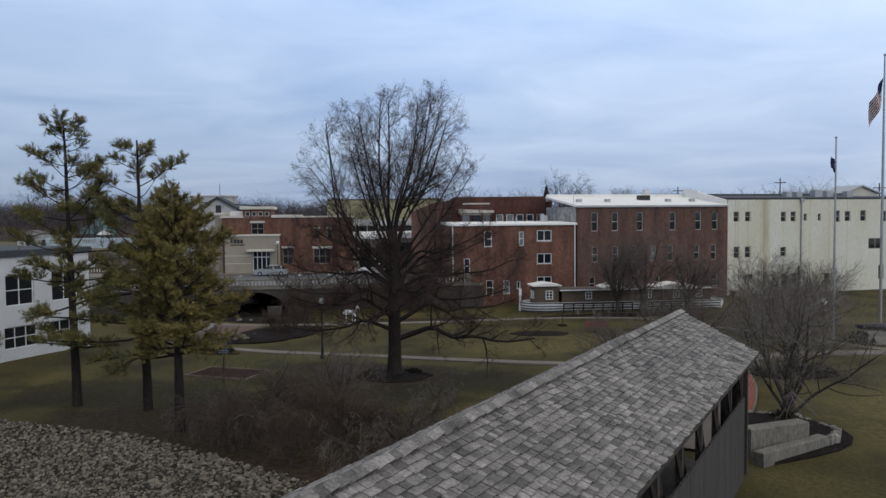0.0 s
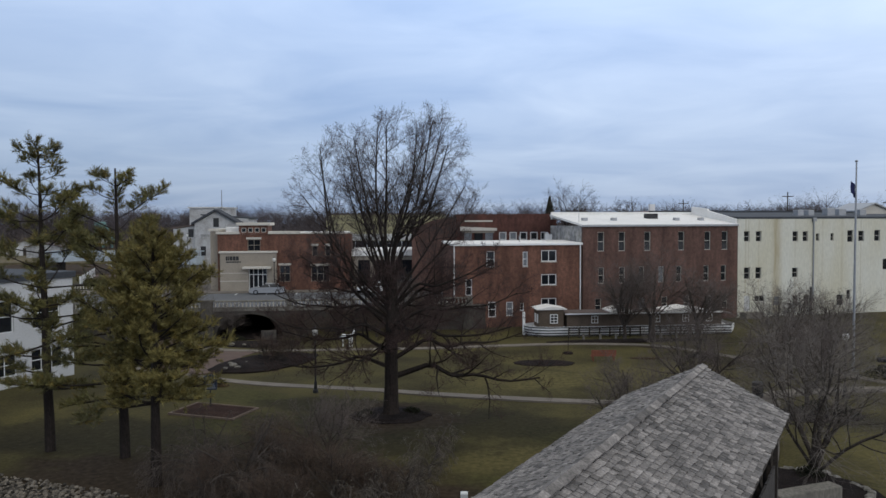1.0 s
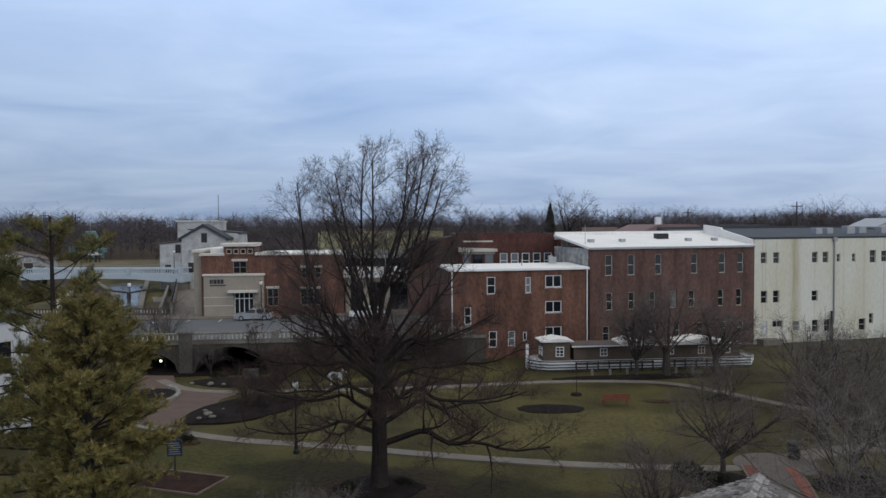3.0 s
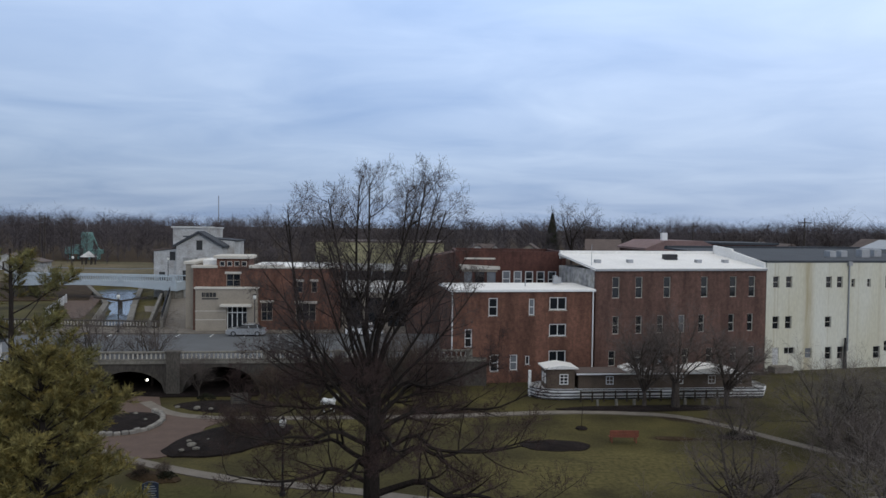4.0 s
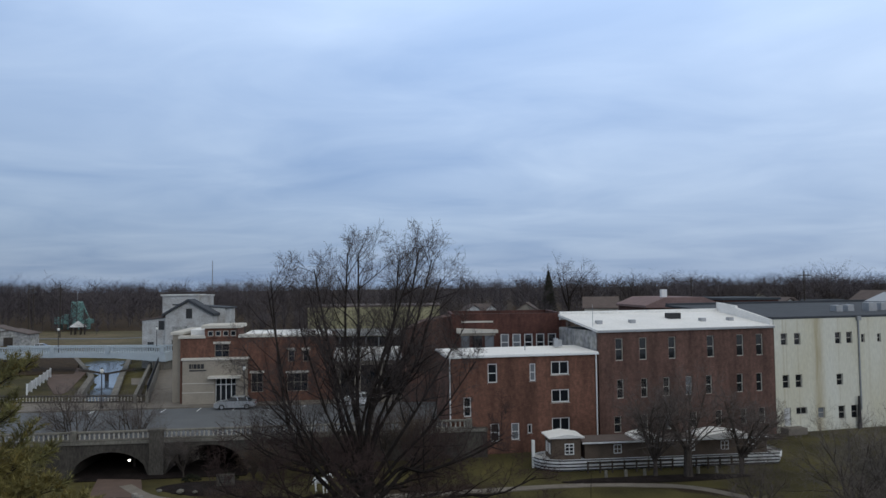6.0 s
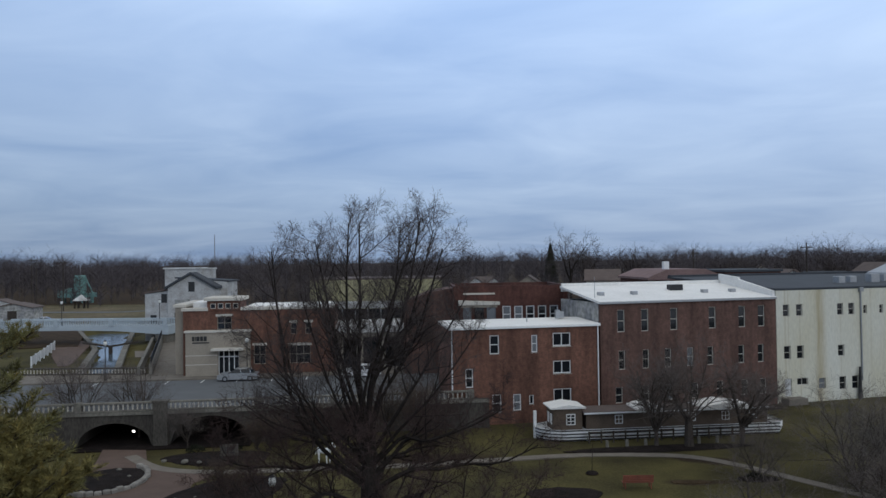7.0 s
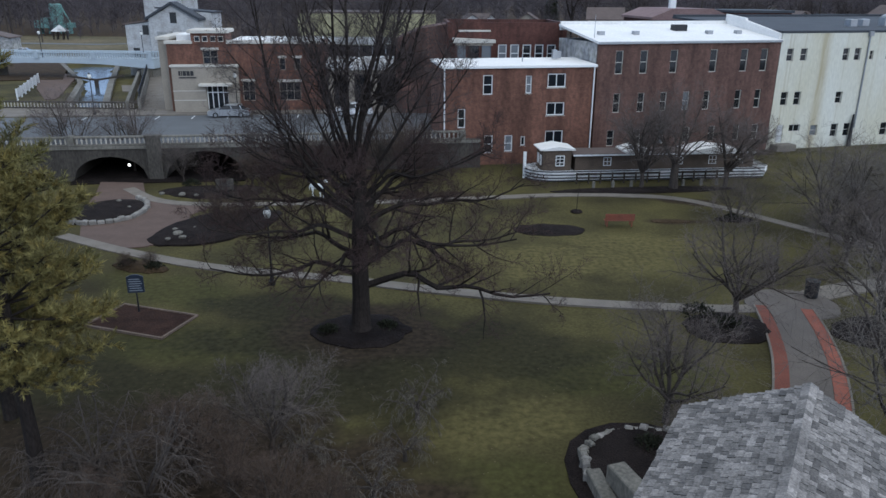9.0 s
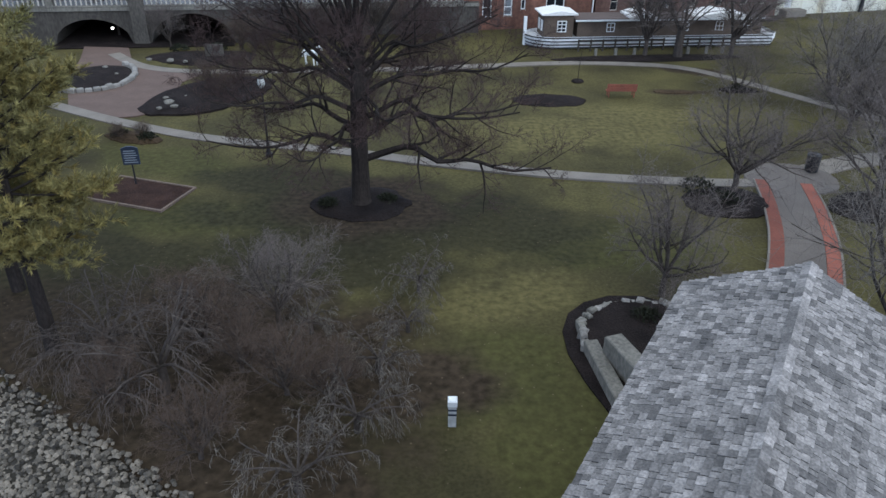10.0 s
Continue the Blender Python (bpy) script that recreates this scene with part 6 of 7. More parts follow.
# ---- parked cars ----
def car(x, y, z, turn, paint, label, length=4.7, tall=1.42):
    t = thing("car", at(x, y, z, turn), label, "car", "parked cars")
    L, W = length, 0.9
    prof = [(-L / 2, 0.35), (-L / 2, 0.72), (-L / 2 + 0.12, 0.86), (-1.2, 0.95), (1.3, 0.95), (L / 2 - 0.1, 0.78), (L / 2, 0.6), (L / 2, 0.32), (L / 2 - 0.3, 0.22), (-L / 2 + 0.3, 0.22)]
    part("body", Build().prism(prof, -W, W), paint, t)
    cab = Build()
    lo = [(-1.85, -0.84, 0.94), (1.15, -0.84, 0.94), (1.15, 0.84, 0.94), (-1.85, 0.84, 0.94)]
    hi = [(-0.98, -0.64, tall), (0.22, -0.64, tall), (0.22, 0.64, tall), (-0.98, 0.64, tall)]
    cab.v += lo + hi
    cab.f += [(4, 5, 6, 7), (0, 1, 5, 4), (1, 2, 6, 5), (2, 3, 7, 6), (3, 0, 4, 7)]
    part("cabin_glass", cab, M_GLASS, t, "dark car windows")
    part("roof_panel", Build().chamfered(-1.02, -0.66, tall - 0.03, 0.26, 0.66, tall + 0.03, 0.03), paint, t)
    for xx in (-0.42, -1.5):
        for s in (-1, 1):
            part("pillar", Build().tube([(xx, s * 0.85, 0.94), (xx + 0.2, s * 0.655, tall)], [0.045, 0.04], 4), paint, t)
    for xx in (-L / 2 + 0.95, L / 2 - 0.9):
        for s in (-1, 1):
            tyre = part("wheel", Build().tube([(xx, s * 0.72, 0.32), (xx, s * 0.915, 0.32)], [0.32, 0.32], 14), M_RUBBER, t)
            part("rim", Build().tube([(xx, s * 0.90, 0.32), (xx, s * 0.925, 0.32)], [0.2, 0.2], 10), M_STEEL, tyre)
    for s in (-0.6, 0.6):
        part("headlight", Build().box(L / 2 - 0.08, s - 0.18, 0.6, L / 2 + 0.012, s + 0.18, 0.72), M_LAMP, t)
        part("tail_light", Build().box(-L / 2 - 0.012, s - 0.18, 0.66, -L / 2 + 0.06, s + 0.18, 0.8), M_FLAGRED, t)
    return t


car(*from_uv(3.2, 17.1), ROAD_Z, B_TURN + 180, M_SILVER, "silver sedan parked at the kerb before the bank")
car(*from_uv(17.5, 17.1), ROAD_Z, B_TURN + 180, M_CARWHITE, "pale sedan parked at the kerb behind the tree")

# ---- distant things on the left ----
gz = thing("gazebo", at(-118, 246, 2.9) @ Matrix.Scale(0.85, 4), "small open gazebo with a pale pyramid roof", "gazebo")
part("roof", Build().turned([(3.2, 3.2), (1.2, 4.6), (0.1, 5.4)], sides=8), M_WHITE_OLD, gz)
for k in range(8):
    w = math.pi / 4 * k
    part("post", Build().box(2.4 * math.cos(w) - 0.15, 2.4 * math.sin(w) - 0.15, -0.5, 2.4 * math.cos(w) + 0.15, 2.4 * math.sin(w) + 0.15, 3.2), M_TIMBER, gz)
gr = thing("green_plant_tower", at(-133.5, 275, 3.0), "pale green steel grain plant with a stubby tower", "industrial building")
part("tower", Build().turned([(2.0, 3.4), (2.0, 9.6), (1.6, 10.1)], sides=12), M_TEAL, gr)
part("platform", Build().box(-6.5, -3, 2.4, 4.5, 3, 3.9), M_TEAL, gr)
part("hopper", Build().box(-4.4, -2, 3.9, -2.2, 2, 5.6), M_TEAL, gr)
part("hopper", Build().box(-6.3, -1.5, 3.9, -5.2, 1.5, 4.8), M_TEAL, gr)
part("conveyor", Build().tube([(2.0, 0, 9.0), (4.6, 0, 3.4)], [0.25, 0.25], 6), M_TEAL, gr)
part("pipe", Build().tube([(0, 0, 10), (0, 0, 13.5)], [0.12, 0.08], 6), M_STEEL, gr)
for x in (-6.3, -4.4, -2.2, 4.2):
    part("rail_post", Build().box(x, -3, 3.9, x + 0.14, -2.86, 5.0), M_TEAL, gr)
for x in (-6, -3, 1, 3.8):
    part("leg", Build().box(x, -1, -1, x + 0.5, 1, 2.4), M_TEAL, gr)
for x, y, w, d, h, mt in ((-116, 200, 9, 6, 3.0, M_BLOCKWALL), (-128, 214, 7, 5, 3.4, M_WHITE_OLD)):
    sd = thing("field_shed", at(x, y, 3.2, 6), "low weathered shed with a shallow gable beside the dry field", "shed", "field sheds")
    part("wall", Build().prism([(0, -0.3), (w, -0.3), (w, h), (w / 2, h + 1.0), (0, h)], 0, d), mt, sd)
    part("roof", Build().prism([(-0.4, h - 0.15), (w / 2, h + 1.0), (w + 0.4, h - 0.15), (w + 0.4, h + 0.05), (w / 2, h + 1.2), (-0.4, h + 0.05)], -0.4, d + 0.4), M_ROOF_BROWN, sd)
    part("door", Build().box(w * 0.35, -0.05, 0, w * 0.6, -0.003, 2.2), M_TIMBER, sd)
car(-96, 188, 3.25, 12, M_CARWHITE, "white car parked beside the dry field")
mast = thing("radio_mast", at(-232, 708, 2), "slender distant radio mast", "mast")
part("mast", Build().turned([(0.6, 0), (0.35, 42)], sides=5), M_STEEL, mast)
for x, y, h in ((-136, 250, 17), (-131, 244, 16), (-116, 232, 16), (80, 190, 17), (96, 175, 15), (62, 215, 16)):
    up_ = thing("utility_pole", at(x, y, 2.5), "wooden utility pole with a crossarm", "utility pole", "utility poles")
    part("pole", Build().turned([(0.2, 0), (0.14, h)], sides=6), M_TIMBER, up_)
    part("crossarm", Build().box(-1.4, -0.08, h - 1.2, 1.4, 0.08, h - 1.0), M_TIMBER, up_)


def house(x, y, z, turn, w, d, h, wall_mat, roof_mat, label):
    t = thing("far_house", at(x, y, z, turn), label, "house", "distant houses")
    part("wall", Build().prism([(0, -1), (w, -1), (w, h), (w / 2, h + w * 0.33), (0, h)], 0, d), wall_mat, t)
    part("roof", Build().prism([(-0.5, h - 0.25), (w / 2, h + w * 0.34), (w + 0.5, h - 0.25), (w + 0.5, h + 0.05), (w / 2, h + w * 0.34 + 0.3), (-0.5, h + 0.05)], -0.5, d + 0.5), roof_mat, t)
    for k in range(2):
        part("window", Build().box(w * (0.22 + 0.4 * k), -0.05, h * 0.55, w * (0.22 + 0.4 * k) + 1.0, -0.004, h * 0.55 + 1.4), M_GLASS, t)


for spec in ((50, 206, 15, 7, 6.0, M_WHITE_OLD, M_ROOF_BROWN), (58, 214, 70, 8, 6.5, M_WHITE_OLD, M_ROOF_DARK), (69, 203, -15, 7, 6.0, M_LIME_LIGHT, M_ROOF_PINK), (83, 210, 20, 8, 6.5, M_WHITE_OLD, M_ROOF_BROWN), (97, 205, 75, 8, 6.0, M_WHITE_OLD, M_ROOF_DARK), (76, 196, 5, 7, 7.2, M_WHITE_OLD, M_ROOF_BROWN), (44, 222, 80, 8, 7.0, M_LIME_LIGHT, M_ROOF_BROWN), (2, 270, 9, 7, 4.5, M_WHITE_OLD, M_ROOF_BROWN), (9, 275, 40, 7, 4.5, M_WHITE_OLD, M_ROOF_BROWN), (18, 262, -10, 9, 4.5, M_LIME, M_ROOF_BROWN),
             (66, 262, 12, 7, 6.5, M_WHITE_OLD, M_ROOF_BROWN), (74, 262, 60, 7, 6.5, M_WHITE_OLD, M_ROOF_BROWN), (88, 250, -20, 11, 6.5, M_LIME, M_ROOF_BROWN), (108, 215, 10, 11, 7, M_LIME, M_ROOF_BROWN), (140, 235, 10, 8, 6.5, M_WHITE_OLD, M_ROOF_DARK)):
    house(spec[0], spec[1], 3.5, spec[2], spec[3], 9, spec[4], spec[5], spec[6], "small pale house among bare trees")
ls = thing("long_low_hall", at(34, 150, -0.6, 4), "long hall with a faded reddish roof behind the blocks", "building")
part("wall", Build().box(0, 0, 2, 13, 18, 13.2), M_BRICK3, ls)
part("roof", Build().prism([(-0.4, 13.2), (13.4, 13.2), (13.4, 13.6), (10, 15.0), (3, 15.0), (-0.4, 13.6)], -0.4, 18.4), M_ROOF_PINK, ls)
part("roof_stack", Build().box(4.0, 4, 13.5, 5.0, 5, 16.4), M_WHITE, ls)

db = thing("dark_brick_block", at(47.3, 150, -0.4, 4), "flat-roofed dark brick block behind the cream building", "building")
part("wall", Build().box(0, 0, 2, 10, 14, 14.2), M_BRICK3, db)
part("roof", Build().chamfered(-0.3, -0.3, 14.2, 10.3, 14.3, 14.6, 0.05), M_ROOF_DARK, db)
for q in range(5):
    part("window", Build().box(1.0 + 1.8 * q, -0.05, 12.2, 1.9 + 1.8 * q, -0.004, 13.6), M_GLASS, db)


# ---- trees ----
def branch_path(p, d, length, segs, rnd, lift, wander):
    pts = [p.copy()]
    v = d.normalized()
    for _ in range(segs):
        v = (v + Vector((rnd.uniform(-1, 1), rnd.uniform(-1, 1), rnd.uniform(-1, 1))) * wander + Vector((0, 0, lift))).normalized()
        pts.append(pts[-1] + v * (length / segs))
    return pts


def side_way(d, rnd, angle):
    a = d.cross(Vector((0, 0, 1)) if abs(d.z) < 0.9 else Vector((1, 0, 0))).normalized()
    b = d.cross(a)
    w = rnd.uniform(0, 2 * math.pi)
    return d * math.cos(angle) + (a * math.cos(w) + b * math.sin(w)) * math.sin(angle)


def limb(wood, twig, p, d, length, radius, level, rnd, spec, line=None):
    """One limb with its side branches; the finest go into the twig mesh."""
    lift, wander = spec["lift"][level], spec["wander"]
    segs = 1 if level >= 3 and level >= spec["levels"] - 1 else max(2, 6 - level)
    pts = line or branch_path(p, d, length, segs, rnd, lift, wander)
    segs = len(pts) - 1
    last = level >= spec["levels"] - 1
    end = radius * (0.25 if last else spec.get("end", 0.35))
    radii = [radius + (end - radius) * k / segs for k in range(segs + 1)]
    if last and segs == 1:
        twig.spike(pts[0], pts[1], radius)
        return
    (twig if level >= spec["twig_level"] else wood).tube(pts, radii, 3 if level >= 2 else 5, cap=False)
    if last:
        return
    count = spec["count"][level]
    for k in range(count):
        t = spec["from"][level] + (1 - spec["from"][level]) * (k + rnd.random()) / count
        i = min(int(t * segs), segs - 1)
        q = pts[i].lerp(pts[i + 1], t * segs - i)
        way = side_way((pts[i + 1] - pts[i]).normalized(), rnd, radians(rnd.uniform(*spec["angle"])))
        way = (way + Vector((0, 0, spec["up"]))).normalized()
        band = spec["ratio"][level] if isinstance(spec["ratio"][0], tuple) else spec["ratio"]
        L = length * rnd.uniform(*band) * (1.1 - 0.45 * t)
        r = max(spec["fine"], radii[i] * rnd.uniform(*(spec["thin"][level] if "thin" in spec else (0.35, 0.6))))
        limb(wood, twig, q, way, L, r, level + 1, rnd, spec)


def tree_things(name, m, wood, twig, label, category="tree", twig_mat=None, group="", bark=None):
    t = thing(name, m, label, category, group)
    part("trunk", wood, bark or M_BARK, t)
    part("crown", twig, twig_mat or M_TWIG, t)
    return t


# the great bare tree
rnd = random.Random(21)
wood, twig, low_twig = Build(), Build(), Build()
trunk = [(0, 0, -0.2), (0.02, 0, 0.5), (0.06, 0, 2.0), (0.05, 0.05, 4.0), (0.12, 0.05, 6.0), (0.15, 0.05, 7.6), (0.18, 0.05, 9.0)]
wood.tube(trunk, [0.72, 0.50, 0.43, 0.41, 0.38, 0.35, 0.27], 12)


def curve_line(points, n=9):
    """A smooth line through points."""
    v = [Vector(p) for p in points]
    out = []
    for k in range(n + 1):
        t = k / n * (len(v) - 1)
        i = min(int(t), len(v) - 2)
        f = t - i
        p0, p1, p2, p3 = v[max(i - 1, 0)], v[i], v[i + 1], v[min(i + 2, len(v) - 1)]
        out.append(0.5 * (2 * p1 + (p2 - p0) * f + (2 * p0 - 5 * p1 + 4 * p2 - p3) * f * f + (3 * p1 - p0 - 3 * p2 + p3) * f ** 3))
    return out


BIG = dict(levels=5, twig_level=2, count=(17, 7, 5, 4), ratio=((0.17, 0.33), (0.42, 0.68), (0.48, 0.72), (0.5, 0.8)), angle=(26, 60), lift=(0.03, 0.03, 0.02, 0.0, 0.0), wander=0.15, up=0.07, fine=0.0062, thin=((0.4, 0.62), (0.32, 0.52), (0.3, 0.5), (0.3, 0.5)), end=0.2, **{"from": (0.42, 0.22, 0.2, 0.15)})
LOW = dict(levels=5, twig_level=2, count=(12, 7, 6, 4), ratio=((0.20, 0.40), (0.42, 0.66), (0.48, 0.72), (0.5, 0.8)), angle=(28, 70), lift=(0.05, 0.05, 0.03, 0.0, 0.0), wander=0.24, up=0.12, fine=0.0085, thin=((0.45, 0.7), (0.36, 0.56), (0.3, 0.5), (0.3, 0.5)), end=0.22, **{"from": (0.2, 0.2, 0.15, 0.15)})
# upswept limbs: where they leave the trunk, two bends and the tip
crown_limbs = [(6.0, (-1.9, 0.2, 7.7), (-3.7, 0.3, 10.4), (-4.0, 0.2, 15.9), 0.15), (6.3, (-1.7, -0.6, 8.2), (-3.4, -0.8, 11.0), (-3.9, -0.7, 15.4), 0.12), (6.9, (-1.4, -0.7, 8.8), (-3.2, -1.1, 11.0), (-4.7, -1.3, 12.8), 0.10),
               (8.4, (-0.4, 0.3, 10.6), (-0.9, 0.5, 14.0), (-0.7, 0.5, 17.2), 0.15), (8.2, (-0.5, -0.4, 10.4), (-1.5, -0.8, 13.6), (-1.9, -0.9, 16.4), 0.13), (8.6, (-0.1, -0.2, 11.0), (-0.2, -0.4, 14.2), (-0.1, -0.5, 17.1), 0.15), (7.9, (-0.7, 0.4, 10.2), (-1.8, 0.8, 12.8), (-2.5, 0.9, 15.4), 0.12),
               (8.5, (0.5, 0.3, 10.6), (1.6, 0.6, 13.6), (2.4, 0.7, 17.3), 0.16), (8.3, (0.4, -0.5, 10.8), (1.2, -1.0, 14.0), (1.7, -1.1, 16.9), 0.13), (7.8, (1.0, -0.4, 10.2), (2.5, -0.8, 13.0), (3.4, -0.9, 15.9), 0.14), (8.1, (0.8, 0.1, 10.6), (2.1, 0.0, 13.4), (3.0, 0.0, 16.8), 0.13),
               (7.4, (1.3, 0.7, 9.4), (3.0, 1.4, 11.4), (4.4, 1.6, 13.6), 0.12), (8.0, (0.2, 1.0, 10.4), (0.9, 2.0, 13.4), (1.9, 2.4, 16.2), 0.13), (8.0, (0.2, -1.1, 10.2), (0.9, -2.0, 13.0), (2.1, -2.5, 15.8), 0.12),
               (7.5, (-1.0, 1.0, 9.8), (-2.0, 2.1, 12.2), (-2.6, 2.5, 14.8), 0.12), (7.0, (-0.8, -0.9, 9.0), (-1.6, -2.0, 11.2), (-2.2, -2.4, 14.0), 0.11), (6.8, (1.4, -0.8, 8.8), (3.2, -1.4, 10.6), (4.8, -1.6, 12.2), 0.10)]
for z, b1_, b2_, tip, r in crown_limbs:
    base = (0.02 * z, 0.04, z)
    tip = (tip[0] * 1.1, tip[1] * 1.1, tip[2] + 1.2)
    b1_, b2_ = ((p[0] + rnd.uniform(-0.25, 0.25), p[1] + rnd.uniform(-0.25, 0.25), p[2]) for p in (b1_, b2_))
    limb(wood, twig, None, None, (Vector(tip) - Vector(base)).length, r, 0, rnd, BIG, curve_line([base, b1_, b2_, tip]))
lows = [(2.5, 2, -6, 8.4, 0.19), (3.6, 12, 14, 7.8, 0.15), (4.6, 14, -24, 7.4, 0.14), (3.1, 4, 184, 7.0, 0.14), (4.2, 10, 168, 7.2, 0.13), (5.0, 14, 205, 6.8, 0.13), (5.6, 20, 2, 7.4, 0.13), (5.9, 20, 188, 7.2, 0.12),
        (6.5, 28, 22, 6.8, 0.12), (6.6, 26, 160, 6.6, 0.11), (6.9, 32, 340, 6.6, 0.11), (4.0, 10, 255, 6.0, 0.13), (5.2, 18, 292, 6.2, 0.12), (4.4, 14, 92, 6.4, 0.12), (5.8, 22, 62, 6.4, 0.12), (6.2, 24, 122, 6.2, 0.11), (7.0, 34, 268, 5.4, 0.10), (7.2, 36, 200, 6.2, 0.11)]
for z, el, az, L, r in lows:
    e, a, r = radians(el * 0.8), radians(az), r * 1.1
    L *= 1.12 if math.cos(a) > 0.5 else 1.05
    out, side = Vector((math.cos(a), math.sin(a), 0)), Vector((-math.sin(a), math.cos(a), 0))
    base = Vector((0.015 * z, 0.02, z))
    line = [base]
    for f, bend in ((0.14, 0.05), (0.28, 0.09), (0.42, 0.02), (0.58, 0.0), (0.78, -0.03), (1.0, 0.0)):
        line.append(base + out * L * f * math.cos(e) + Vector((0, 0, L * (f * math.sin(e) + bend + rnd.uniform(-0.012, 0.012)))) + side * L * rnd.uniform(-0.035, 0.035))
    limb(wood, low_twig, None, None, L, r, 0, rnd, LOW, curve_line(line, 14))
great_tree = tree_things("great_tree", at(-3.7, 53.2, 0), wood, twig, "great bare winter tree with upswept crown and low spreading limbs")
part("lower_crown", low_twig, M_TWIG_LOW, great_tree, "reddish-brown lower twigs")

# small ornamental trees, some weeping
SMALL = dict(levels=4, twig_level=2, count=(8, 8, 7), ratio=(0.44, 0.74), angle=(32, 72), lift=(0.06, 0.03, 0.0, 0.0), wander=0.2, up=0.08, fine=0.0065, **{"from": (0.25, 0.2, 0.1)})
WEEP = dict(levels=4, twig_level=2, count=(7, 5, 4), ratio=(0.42, 0.7), angle=(26, 66), lift=(-0.10, -0.24, -0.34, -0.3), wander=0.16, up=-0.05, fine=0.007, **{"from": (0.2, 0.15, 0.1)})


def small_tree(seed, height, spread, stems, spec, trunk_h):
    rnd = random.Random(seed)
    wood, twig = Build(), Build()
    if trunk_h > 0:
        wood.tube([(0, 0, -0.2), (0.03, 0, trunk_h * 0.5), (0.0, 0.05, trunk_h)], [0.17, 0.13, 0.12] if height < 8 else [0.45, 0.36, 0.33], 8)
    for k in range(stems):
        a = 2 * math.pi * (k + rnd.uniform(-0.3, 0.3)) / stems
        e = radians(rnd.uniform(32, 72))
        d = Vector((math.cos(a) * math.cos(e) * spread, math.sin(a) * math.cos(e) * spread, math.sin(e)))
        limb(wood, twig, Vector((0, 0, max(trunk_h * rnd.uniform(0.75, 1.0), 0.0))), d, (height - trunk_h) * rnd.uniform(0.8, 1.1), 0.05 if spec is WEEP else 0.08, 0, rnd, spec)
    return wood.mesh("trunk", M_BARK_GREY), twig


KINDS = {}
for key, args, tm in (("round", (3, 4.6, 1.0, 9, SMALL, 1.2), M_TWIG_SMALL), ("round_b", (4, 5.0, 1.1, 10, SMALL, 1.3), M_TWIG_SMALL), ("multi", (5, 5.2, 0.5, 10, SMALL, 0.0), M_BUD), ("multi_b", (15, 6.2, 0.8, 9, SMALL, 0.0), M_TWIG_SMALL),
                      ("weep", (6, 4.0, 1.2, 11, WEEP, 1.0), M_TWIG_GREY), ("weep_b", (7, 3.0, 1.4, 9, WEEP, 0.8), M_TWIG_PALE), ("brown", (8, 4.0, 1.1, 10, SMALL, 0.6), M_TWIG_BROWN), ("tall", (9, 7.5, 0.7, 9, SMALL, 1.8), M_TWIG_SMALL), ("stout", (10, 8.6, 0.9, 11, SMALL, 2.6), M_TWIG_SMALL)):
    w_mesh, tw = small_tree(*args)
    KINDS[key] = (w_mesh, tw.mesh("crown", tm))

